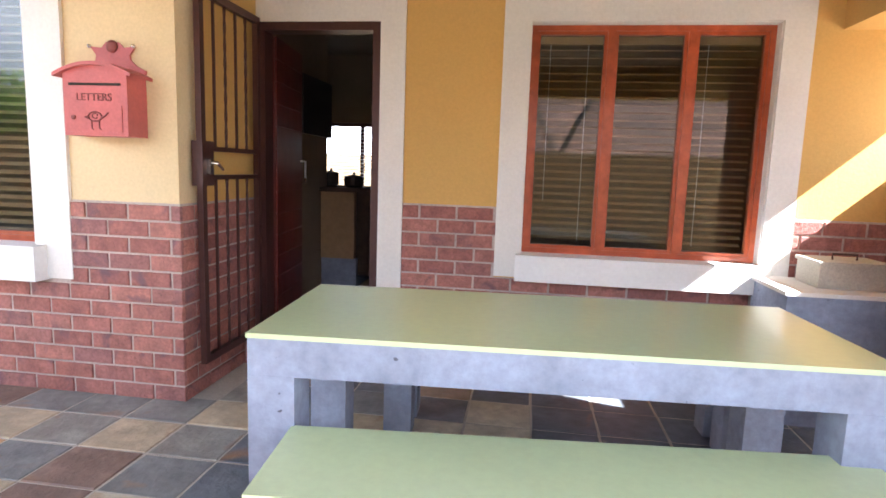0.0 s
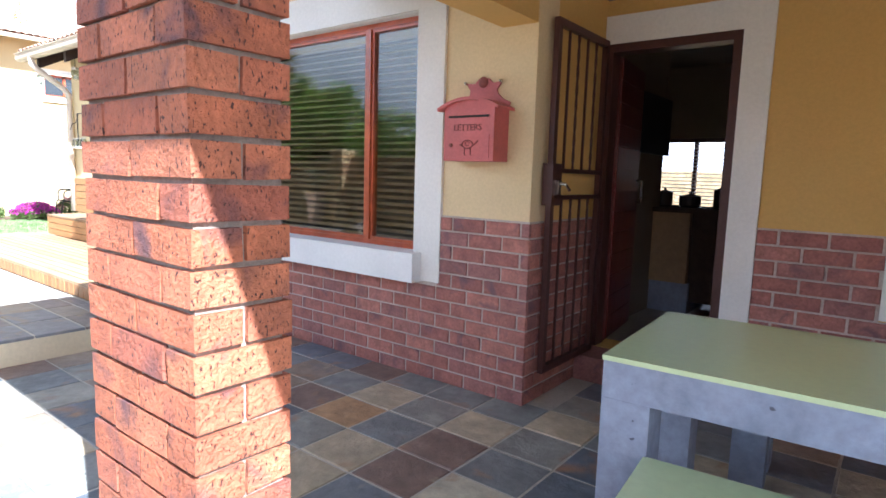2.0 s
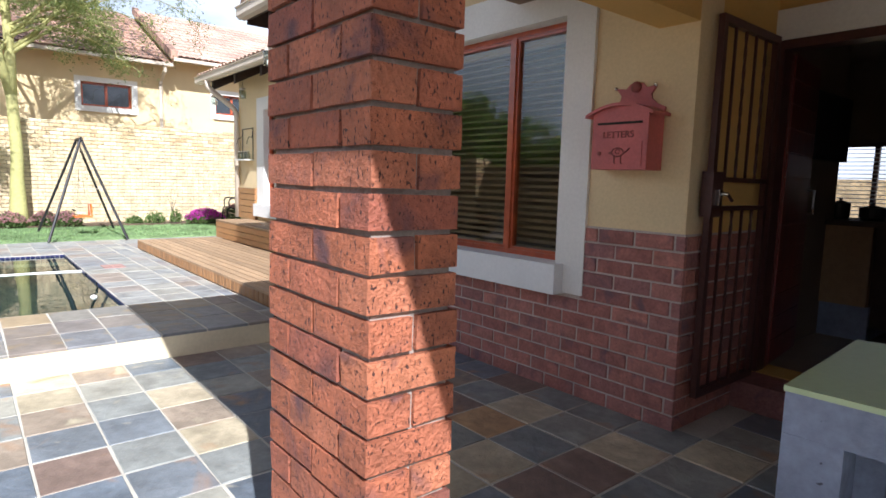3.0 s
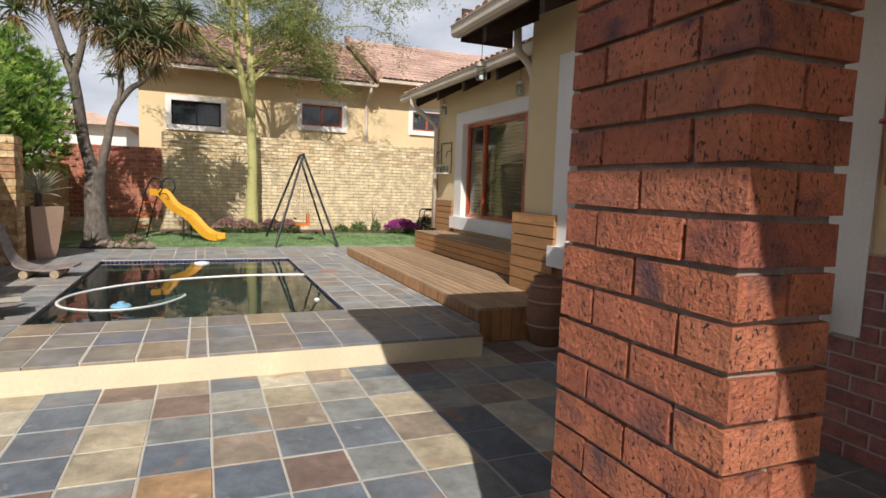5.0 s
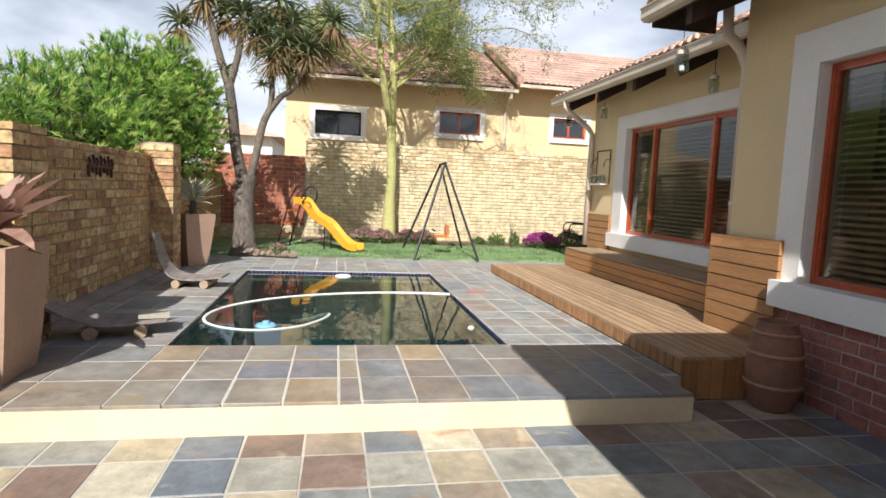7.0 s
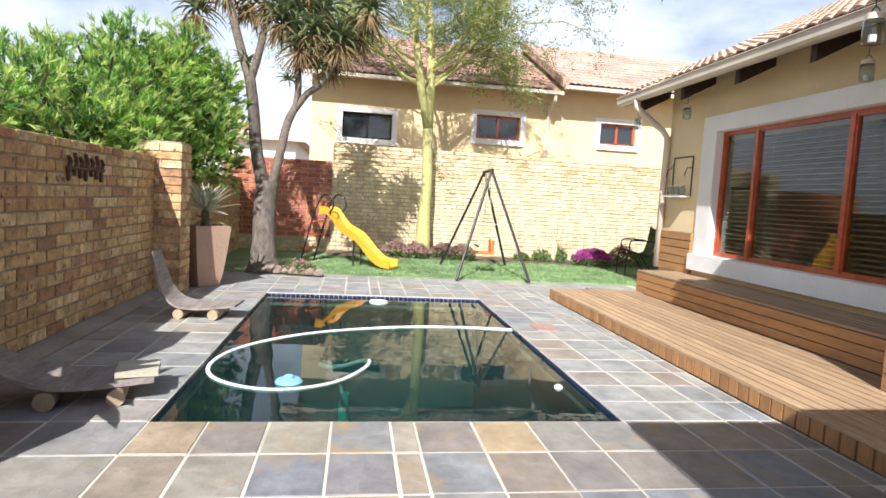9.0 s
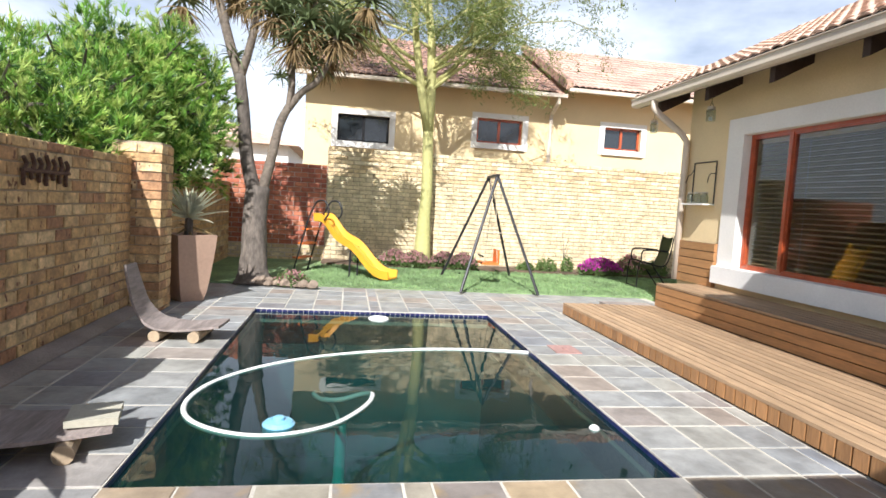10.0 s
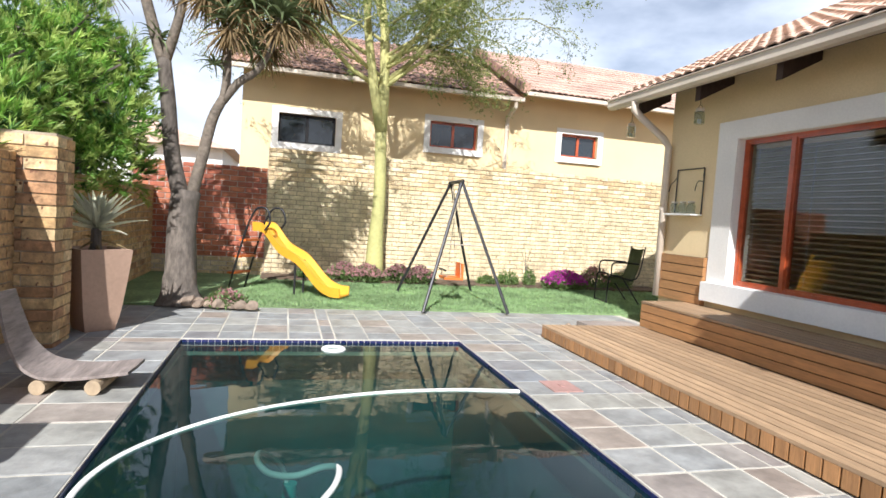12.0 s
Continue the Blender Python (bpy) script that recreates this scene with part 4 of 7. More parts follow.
tv = thing("television", "black flat television on the inner wall", "television", (XC - 0.10, 4.85, 1.5))
boxes("screen", [(0.03, 0.07, -0.35, 0.33, 0.0, 0.46)], "blacksteel", tv, bevel=0.006)
boxes("bracket", [(0.0, 0.03, -0.06, 0.06, 0.15, 0.3)], "steel", tv)
counter = thing("kitchen_counter", "pale oak kitchen counter with a dark worktop", "counter", (-1.42, 5.4, 0.165))
boxes("body", [(-0.46, -0.02, -0.3, 0.3, 0.26, 0.86)], "blind", counter, "pale oak end panel", bevel=0.004)
boxes("plinth", [(-0.44, 0.0, -0.28, 0.28, 0.0, 0.26)], "concrete", counter, "blue-grey plinth")
boxes("drawer_front", [(-0.018, 0.7, -0.24, 0.3, 0.1, 0.86)], "timber", counter, "dark drawer front", bevel=0.004)
boxes("worktop", [(-0.5, 0.75, -0.34, 0.34, 0.86, 0.90)], "timber", counter, "dark worktop", bevel=0.004)
for k, (cx, r, hh2) in enumerate(((-0.32, 0.07, 0.12), (-0.1, 0.09, 0.09), (0.15, 0.06, 0.15))):
    pot = thing("kitchen_pot", "dark kitchen pot standing on the worktop", "pot", (-1.42 + cx, 5.35, 0.165 + 0.90), group="pots on the counter")
    bm = bmesh.new()
    lathe(bm, [(r * 0.8, 0), (r, 0.02), (r, hh2), (r * 1.05, hh2 + 0.005), (r * 0.4, hh2 + 0.02), (0.012, hh2 + 0.025), (0.012, hh2 + 0.045)], 16)
    part("body", bm, "blacksteel", pot, smooth=False)
solid("wall_rear_garden", (-9, 6, 12.0, 12.2, -0.2, 1.5), "buffbrick", "buff brick wall behind the house", "wall")

# ---- pool ----
def water_material():
    m = bpy.data.materials.new("still_pool_water")
    m.use_nodes = True
    N, L = m.node_tree.nodes, m.node_tree.links
    N.remove(N["Principled BSDF"])
    deep = N.new("ShaderNodeBsdfTransparent")
    deep.inputs["Color"].default_value = (0.42, 0.66, 0.62, 1)
    shine = N.new("ShaderNodeBsdfGlossy")
    shine.inputs["Roughness"].default_value = 0.015
    geo = N.new("ShaderNodeNewGeometry")
    nz = N.new("ShaderNodeTexNoise")
    nz.inputs["Scale"].default_value = 3.5
    nz.inputs["Detail"].default_value = 2.5
    bp = N.new("ShaderNodeBump")
    bp.inputs["Strength"].default_value = 0.035
    bp.inputs["Distance"].default_value = 0.04
    mx = N.new("ShaderNodeMixShader")
    L.new(geo.outputs["Position"], nz.inputs["Vector"])
    L.new(nz.outputs["Fac"], bp.inputs["Height"])
    L.new(bp.outputs["Normal"], shine.inputs["Normal"])
    L.new(slant_gloss(N, L, 0.02, bp.outputs["Normal"]), mx.inputs["Fac"])
    murk = N.new("ShaderNodeBsdfDiffuse")
    murk.inputs["Color"].default_value = (0.012, 0.04, 0.04, 1)
    body = N.new("ShaderNodeMixShader")
    body.inputs["Fac"].default_value = 0.36
    L.new(deep.outputs["BSDF"], body.inputs[1])
    L.new(murk.outputs["BSDF"], body.inputs[2])
    L.new(body.outputs["Shader"], mx.inputs[1])
    L.new(shine.outputs["BSDF"], mx.inputs[2])
    L.new(mx.outputs["Shader"], N["Material Output"].inputs["Surface"])
    return m


WATER = 0.134
M["water"] = water_material()
bm = bmesh.new()
vs = [bm.verts.new(p) for p in ((PX0, PY0, WATER), (PX1, PY0, WATER), (PX1, PY1, WATER), (PX0, PY1, WATER))]
bm.faces.new(vs)
tagged(new("water", mesh_of("water", bm, "water")), "still dark green pool water", "water", kind="structure")
bm = bmesh.new()
g = 0.03
for d in ((PX0 - g, PX1 + g, PY0 - g, PY1 + g, -1.5, -1.42), (PX0 - g, PX0, PY0 - g, PY1 + g, -1.42, 0.02), (PX1, PX1 + g, PY0 - g, PY1 + g, -1.42, 0.02), (PX0, PX1, PY0 - g, PY0, -1.42, 0.02), (PX0, PX1, PY1, PY1 + g, -1.42, 0.02)):
    box(bm, *d)
tagged(new("pool_shell", mesh_of("pool_shell", bm, "poolshell")), "dark plastered pool basin", "pool", kind="structure")


def mosaic(a, b, inward):
    """A band of small blue tiles round the waterline, two rows high."""
    a, b, inward = Vector(a), Vector(b), Vector(inward)
    n = int((b - a).length / 0.052)
    d = (b - a) / n
    u = d.normalized()
    for i in range(n):
        for r in range(2):
            p = a + d * (i + 0.5)
            bm2 = MOS
            z0 = 0.056 + r * 0.052
            c = [p - u * 0.024, p + u * 0.024]
            front = [bm2.verts.new((q.x + inward.x * 0.004, q.y + inward.y * 0.004, z)) for q, z in ((c[0], z0), (c[1], z0), (c[1], z0 + 0.048), (c[0], z0 + 0.048))]
            back = [bm2.verts.new((q.x - inward.x * 0.004, q.y - inward.y * 0.004, z)) for q, z in ((c[0], z0), (c[1], z0), (c[1], z0 + 0.048), (c[0], z0 + 0.048))]
            bm2.faces.new(front)
            for k in range(4):
                bm2.faces.new((front[k], front[(k + 1) % 4], back[(k + 1) % 4], back[k]))


MOS = bmesh.new()
mosaic((PX0, PY0, 0), (PX1, PY0, 0), (0, 1, 0))
mosaic((PX0, PY1, 0), (PX1, PY1, 0), (0, -1, 0))
mosaic((PX0, PY0, 0), (PX0, PY1, 0), (1, 0, 0))
mosaic((PX1, PY0, 0), (PX1, PY1, 0), (-1, 0, 0))
tagged(new("mosaic_band", mesh_of("mosaic_band", MOS, "pooltile")), "band of small blue mosaic tiles round the pool", "tiles", kind="stuff")

M["hose"] = material("white_pool_hose", (0.78, 0.78, 0.74), 0.5, grain=30, var=0.05, bump=0.05)
M["aqua"] = material("pale_blue_plastic", (0.25, 0.55, 0.75), 0.4, grain=30, var=0.05, bump=0)
M["teal"] = material("teal_plastic", (0.03, 0.4, 0.36), 0.4, grain=30, var=0.05, bump=0)


def spline(pts, n=10):
    """Points of a smooth curve through the given points."""
    P = [Vector(p) for p in pts]
    P = [P[0] * 2 - P[1]] + P + [P[-1] * 2 - P[-2]]
    out = []
    for i in range(1, len(P) - 2):
        for k in range(n):
            t = k / n
            out.append(0.5 * ((2 * P[i]) + (P[i + 1] - P[i - 1]) * t + (2 * P[i - 1] - 5 * P[i] + 4 * P[i + 1] - P[i + 2]) * t * t + (3 * P[i] - P[i - 1] - 3 * P[i + 1] + P[i + 2]) * t ** 3))
    return out + [P[-2]]


cleaner = thing("pool_cleaner", "white floating hose and teal pool cleaner in the water", "pool cleaner", (-7.0, 0, -1.4))
inv = cleaner.matrix_world.inverted()
bm = bmesh.new()
tube(bm, spline([(-7.85, 1.0, 0.135), (-7.92, 0.49, 0.13), (-7.87, -0.08, 0.128), (-7.66, -0.68, 0.127), (-7.38, -1.08, 0.127), (-7.02, -1.35, 0.127), (-6.65, -1.435, 0.127), (-6.36, -1.36, 0.127), (-6.17, -1.14, 0.127), (-6.13, -0.88, 0.127), (-6.27, -0.61, 0.127), (-6.55, -0.43, 0.127), (-6.78, -0.375, 0.122), (-6.86, -0.44, 0.10), (-6.87, -0.57, 0.06), (-7.05, -0.69, 0.0), (-7.45, -0.76, -0.1), (-7.9, -0.74, -0.25), (-8.2, -0.6, -0.5), (-8.2, -0.55, -0.75)]), 0.017, 8)
part("hose", bm, "hose", cleaner, smooth=True, m=inv)
bm = bmesh.new()
lathe(bm, [(0.19, 0), (0.2, 0.04), (0.13, 0.1), (0.07, 0.2), (0.05, 0.3), (0.05, 0.8)], 18)
part("cleaner_head", bm, "teal", cleaner, "teal plastic cleaner head", m=inv @ pose(-8.2, -0.55, -1.4))
fl = thing("chlorine_floater", "pale blue floating chlorine dispenser", "floater", (-6.27, -0.885, WATER - 0.05))
bm = bmesh.new()
lathe(bm, [(0.05, 0), (0.085, 0.02), (0.085, 0.055), (0.07, 0.07), (0.03, 0.075), (0.03, 0.09), (0.02, 0.095)], 18)
part("body", bm, "aqua", fl)
fl = thing("floating_ring", "small white ring floating on the pool", "ring", (-9.1, -0.22, WATER))
bm = bmesh.new()
tube(bm, [(0.085 * math.cos(a), 0.085 * math.sin(a), 0) for a in [i * math.pi / 10 for i in range(20)]], 0.02, 8, closed=True)
part("ring", bm, "hose", fl, smooth=True)
fl = thing("ball", "small pale ball floating in the pool", "ball", (-6.2, 0.84, WATER))
bm = bmesh.new()
bmesh.ops.create_icosphere(bm, subdivisions=2, radius=0.03)
bmesh.ops.scale(bm, vec=(1, 1, 0.8), verts=bm.verts)
part("shell", bm, "hose", fl, smooth=True)
M["skimmer"] = material("faded_red_lid", (0.42, 0.25, 0.22), 0.6, grain=30, var=0.15, bump=0.1)
sk = thing("skimmer_lid", "faded red skimmer lid set in the paving", "lid", (-7.85, 1.29, T))
bm = bmesh.new()
box(bm, -0.13, 0.13, -0.11, 0.11, -0.01, 0.008)
part("lid", bm, "skimmer", sk, bevel=0.004)
bm = bmesh.new()
box(bm, -0.03, 0.03, -0.012, 0.012, 0.008, 0.014)
part("grip", bm, "skimmer", sk)

# ---- timber deck ----
def plank(parent, d, mat, name="plank", along="x"):
    """One board; long side along its own x, so that the grain follows it."""
    x0, x1, y0, y1, z0, z1 = d
    c = Vector(((x0 + x1) / 2, (y0 + y1) / 2, z0))
    sx, sy, sz = x1 - x0, y1 - y0, z1 - z0
    if along == "x":
        dims, rot = (sx, sy, sz), Matrix.Identity(4)
    elif along == "y":
        dims, rot = (sy, sx, sz), Matrix.Rotation(math.pi / 2, 4, "Z")
    else:
        dims, rot = (sz, sy, sx), Matrix.Rotation(-math.pi / 2, 4, "Y")
    key = ("plank", tuple(round(v, 3) for v in dims), mat, along == "z")
    if key not in PIECES:
        bm = bmesh.new()
        if along == "z":
            box(bm, 0, dims[0], -dims[1] / 2, dims[1] / 2, -dims[2] / 2, dims[2] / 2)
        else:
            box(bm, -dims[0] / 2, dims[0] / 2, -dims[1] / 2, dims[1] / 2, 0, dims[2])
        PIECES[key] = mesh_of("plank", bm, mat, 0.004)
    return put_piece(name, PIECES[key], parent.matrix_world.inverted() @ Matrix.Translation(c) @ rot, parent)


DZ, DX0, DX1, DY0 = 0.30, -9.52, -4.72, 1.90
low = thing("timber_deck", "low oiled timber deck along the house", "deck", (-7.1, 2.4, 0.0))
inv = low.matrix_world.inverted()
# near-black filler block that paints the shade between the deck planks
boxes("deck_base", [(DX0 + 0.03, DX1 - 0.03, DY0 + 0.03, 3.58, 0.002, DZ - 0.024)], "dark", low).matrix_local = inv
n = 12
pw = (3.03 - DY0) / n
for k in range(n):
    plank(low, (DX0, DX1, DY0 + k * pw + 0.007, DY0 + (k + 1) * pw - 0.007, DZ - 0.022, DZ), "deck_top")
k = 0
x = DX0
while x < DX1 - 0.05:
    plank(low, (x + 0.005, min(x + 0.089, DX1), DY0 + 0.006, DY0 + 0.026, T + 0.012 if x < -4.45 else 0.01, DZ - 0.024), "deck", "fascia_board", "z")
    x += 0.098
for k in range(9):
    yy = DY0 + 0.03 + k * 0.098
    plank(low, (DX1 - 0.026, DX1 - 0.006, yy, yy + 0.092, 0.012, DZ - 0.024), "deck", "fascia_board", "z")

BZ = 0.575
high = thing("timber_step", "raised timber step below the deck window", "step", (-7.5, 3.2, DZ))
# same near-black filler, painting shade behind the step's board gaps
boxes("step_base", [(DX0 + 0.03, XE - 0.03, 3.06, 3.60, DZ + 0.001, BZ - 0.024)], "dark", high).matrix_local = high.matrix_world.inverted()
n = 6
pw = (3.61 - 3.03) / n
for k in range(n):
    plank(high, (DX0, XE - 0.02, 3.03 + k * pw + 0.006, 3.03 + (k + 1) * pw - 0.006, BZ - 0.022, BZ), "deck_top")
for k in range(3):
    plank(high, (DX0 + 0.004, XE - 0.02, 3.036, 3.058, DZ + 0.004 + k * 0.083, DZ + 0.004 + k * 0.083 + 0.075), "deck", "fascia_board")
    plank(high, (DX0 + 0.004, DX0 + 0.026, 3.06, 3.60, DZ + 0.004 + k * 0.083, DZ + 0.004 + k * 0.083 + 0.075), "deck", "fascia_board", "y")


def wood_panel(name, label, x0, x1, y, z0, z1, rows):
    th = thing(name, label, "panel", ((x0 + x1) / 2, y, z0))
    boxes("backing", [(x0 + 0.01, x1 - 0.01, y - 0.03, y - 0.004, z0, z1 - 0.005)], "timber", th).matrix_local = th.matrix_world.inverted()
    h = (z1 - z0) / rows
    for k in range(rows):
        plank(th, (x0, x1, y - 0.052, y - 0.030, z0 + k * h + 0.005, z0 + (k + 1) * h - 0.005), "deck", "board")
    plank(th, (x1 - 0.03, x1, y - 0.029, y - 0.003, z0, z1), "deck", "edge_board", "z")
    return th


wood_panel("timber_screen", "oiled timber cladding panel standing on the deck", -5.70, -4.93, YL - 0.004, DZ, 1.07, 7)
wood_panel("timber_screen", "oiled timber cladding panel below the wall shelf", -10.0, -9.27, YW - 0.002, BZ, 1.08, 5)

# ---- clay barrel pot ----
M["clay"] = material("banded_clay", (0.24, 0.12, 0.075), 0.8, grain=30, var=0.15, bump=0.15, stain=4, stain_amount=0.2)
M["clayband"] = material("pale_clay_band", (0.36, 0.22, 0.15), 0.8, grain=30, var=0.15, bump=0.15)
pot = thing("clay_barrel", "banded brown clay barrel pot beside the deck", "pot", (-4.58, 2.47, 0))
bm = bmesh.new()
lathe(bm, [(0.11, 0.0), (0.13, 0.02), (0.16, 0.14), (0.172, 0.27), (0.16, 0.40), (0.13, 0.51), (0.115, 0.55), (0.125, 0.57), (0.10, 0.57), (0.09, 0.4)], 28)
part("body", bm, "clay", pot, smooth=True)
for z, r in ((0.17, 0.165), (0.37, 0.165), (0.50, 0.135)):
    bm = bmesh.new()
    tube(bm, [(r * math.cos(a), r * math.sin(a), z) for a in [i * math.pi / 14 for i in range(28)]], 0.012, 6, closed=True)
    part("band", bm, "clayband", pot, smooth=True)

# ---- tall planters ----
M["planter"] = material("sandstone_coloured_planter", (0.42, 0.28, 0.2), 0.8, grain=30, var=0.08, bump=0.1, stain=2, stain_amount=0.12)


def square_planter(name, at, w0, w1, h, label, turn=0):
    th = thing(name, label, "planter", pose(*at, 0, 0, turn))
    bm = bmesh.new()
    rings = []
    for i in range(7):
        t = i / 6
        w = (w0 + (w1 - w0) * (t ** 0.7)) / 2
        rings.append([bm.verts.new((sx * w, sy * w, h * t)) for sx, sy in ((-1, -1), (1, -1), (1, 1), (-1, 1))])
    w = w1 / 2 - 0.035
    rings.append([bm.verts.new((sx * w, sy * w, h)) for sx, sy in ((-1, -1), (1, -1), (1, 1), (-1, 1))])
    rings.append([bm.verts.new((sx * (w - 0.02), sy * (w - 0.02), h - 0.09)) for sx, sy in ((-1, -1), (1, -1), (1, 1), (-1, 1))])
    for r, q in zip(rings, rings[1:]):
        for k in range(4):
            bm.faces.new((r[k], r[(k + 1) % 4], q[(k + 1) % 4], q[k]))
    bm.faces.new(rings[0][::-1])
    part("shell", bm, "planter", th)
    bm = bmesh.new()
    box(bm, -w + 0.02, w - 0.02, -w + 0.02, w - 0.02, h - 0.12, h - 0.07)
    part("soil", bm, "soil", th, "dark potting soil")
    return th


square_planter("tall_planter", (-9.68, -2.22, T), 0.24, 0.42, 0.70, "tall tapered sandstone-coloured planter by the wall", 40)
square_planter("tall_planter", (-4.92, -2.27, T), 0.40, 0.52, 0.74, "tall tapered sandstone-coloured planter with an aloe", 2)

# ---- curved loungers ----
M["oldwood"] = material("silvered_plywood", (0.25, 0.21, 0.19), 0.7, grain=10, var=0.25, bump=0.15, stain=3, stain_amount=0.25, stretch=(1, 8, 8))
M["log"] = material("pale_log", (0.34, 0.26, 0.17), 0.8, grain=20, var=0.2, bump=0.3)
M["padding"] = material("pale_canvas_pad", (0.4, 0.38, 0.3), 0.9, grain=60, var=0.1, bump=0.2)


def lounger(at, turn, label, pad, size, profile, widths):
    """A bent sheet on two logs; widths: half widths at the head, the waist, the seat and the toe."""
    th = thing("curved_lounger", label, "lounger", pose(*at, 0, 0, turn), group="loungers by the pool")
    prof = [p * size for p in spline(profile, 6)]
    n = len(prof) - 1
    bm = bmesh.new()
    rows = []
    for i, p in enumerate(prof):
        q = 3 * i / n
        k = min(2, int(q))
        w = (widths[k] + (widths[k + 1] - widths[k]) * (q - k)) * size
        a, b = prof[max(0, i - 1)], prof[min(n, i + 1)]
        up = Vector((-(b.z - a.z), 0, b.x - a.x)).normalized() * 0.018
        rows.append([bm.verts.new(Vector((p.x, s * w, p.z)) + up * e) for s, e in ((-1, 0), (0, -0.25), (1, 0), (1, 1), (0, 0.75), (-1, 1))])
    for r, q in zip(rows, rows[1:]):
        for k in range(6):
            bm.faces.new((r[k], r[(k + 1) % 6], q[(k + 1) % 6], q[k]))
    bm.faces.new(rows[0][::-1])
    bm.faces.new(rows[-1])
    part("seat_shell", bm, "oldwood", th)
    for x in (-0.06, 0.30):
        zl = min((p for p in prof), key=lambda p: abs(p.x - x * size)).z
        r = (zl - 0.004) / 2
        bm = bmesh.new()
        tube(bm, [(x * size, -0.25 * size, r), (x * size, 0.25 * size, r)], r, 14)
        part("log_roller", bm, "log", th, "pale round log")
    if pad:
        top = prof[-1].z
        bm = bmesh.new()
        box(bm, 0.28 * size, 0.52 * size, -0.13 * size, 0.13 * size, top + 0.019, top + 0.05)
        part("pad", bm, "padding", th, "folded pale pad", bevel=0.015, segments=2)
    return th


lounger((-8.02, -1.92, T), 86, "silvered curved plywood lounger on log rollers, leaning back to the wall", False, 0.8,
    [(-0.40, 0, 0.70), (-0.35, 0, 0.50), (-0.27, 0, 0.28), (-0.12, 0, 0.135), (0.14, 0, 0.10), (0.52, 0, 0.14)], (0.12, 0.17, 0.25, 0.2))
lounger((-5.88, -1.99, T), 104, "silvered reclined plywood lounger with a pale pad", True, 0.86,
    [(-0.72, 0, 0.52), (-0.52, 0, 0.36), (-0.32, 0, 0.225), (-0.12, 0, 0.135), (0.12, 0, 0.10), (0.50, 0, 0.115)], (0.15, 0.2, 0.24, 0.19))

# ---- slide ----
M["slide"] = material("yellow_orange_plastic", (0.72, 0.36, 0.03), 0.4, grain=30, var=0.06, bump=0.03, stain=2, stain_amount=0.1)
M["orange"] = material("orange_plastic", (0.65, 0.16, 0.03), 0.45, grain=30, var=0.05, bump=0.02)
G = T + 0.02
slide = thing("slide", "yellow-orange plastic slide with a dark steel ladder", "slide", (-12.3, -0.5, G))
inv = slide.matrix_world.inverted()
top, foot = Vector((-12.2, -1.0, 1.0)), Vector((-11.58, 0.10, G + 0.05))
flat = (foot - top)
flat.z = 0
run = flat.length
u = flat.normalized()
v = Vector((-u.y, u.x, 0))
prof = spline([(0.0, 0, 0.0), (0.16, 0, -0.02), (0.38, 0, -0.25), (0.66, 0, -0.39), (0.93, 0, -0.65), (1.1, 0, -0.745), (run, 0, -0.76)], 6)
bm = bmesh.new()
rows = []
for p in prof:
    c = top + u * p.x + Vector((0, 0, p.z))
    sec = [(-0.17, 0.10), (-0.15, 0.10), (-0.13, 0.0), (0.13, 0.0), (0.15, 0.10), (0.17, 0.10), (0.15, -0.02), (-0.15, -0.02)]
    rows.append([bm.verts.new(c + v * a + Vector((0, 0, b))) for a, b in sec])
for r, q in zip(rows, rows[1:]):
    for k in range(8):
        bm.faces.new((r[k], r[(k + 1) % 8], q[(k + 1) % 8], q[k]))
bm.faces.new(rows[0][::-1])
bm.faces.new(rows[-1])
part("chute", bm, "slide", slide, "yellow-orange moulded chute", m=inv)
for s in (-0.19, 0.19):
    bm = bmesh.new()
    c = top + v * s
    loop = [c - u * 0.30 + Vector((0, 0, G - 1.0)), c - u * 0.10 + Vector((0, 0, -0.1)), c + Vector((0, 0, 0.16)), c + u * 0.09 + Vector((0, 0, 0.28)), c + u * 0.22 + Vector((0, 0, 0.27)), c + u * 0.27 + Vector((0, 0, 0.12)), c + u * 0.2 + Vector((0, 0, 0.0))]
    tube(bm, spline(loop, 6), 0.014, 7)
    part("ladder_rail", bm, "blacksteel", slide, "dark steel handrail", smooth=True, m=inv)
for k in range(3):
    bm = bmesh.new()
    c = top - u * (0.27 - 0.075 * k) + Vector((0, 0, -0.60 + 0.22 * k))
    q = [c + v * a + u * b + Vector((0, 0, h)) for h in (0, 0.025) for a, b in ((-0.19, -0.05), (0.19, -0.05), (0.19, 0.05), (-0.19, 0.05))]
    vs = [bm.verts.new(p) for p in q]
    for f in ((3, 2, 1, 0), (4, 5, 6, 7), (0, 1, 5, 4), (1, 2, 6, 5), (2, 3, 7, 6), (3, 0, 4, 7)):
        bm.faces.new([vs[i] for i in f])
    part("tread", bm, "orange", slide, "orange plastic tread", m=inv)
for s in (-0.12, 0.12):
    bm = bmesh.new()
    c = top + u * 0.62 + v * s
    tube(bm, [c + Vector((0, 0, -0.36)), Vector((c.x, c.y, G))], 0.014, 7)
    part("support_leg", bm, "blacksteel", slide, m=inv)

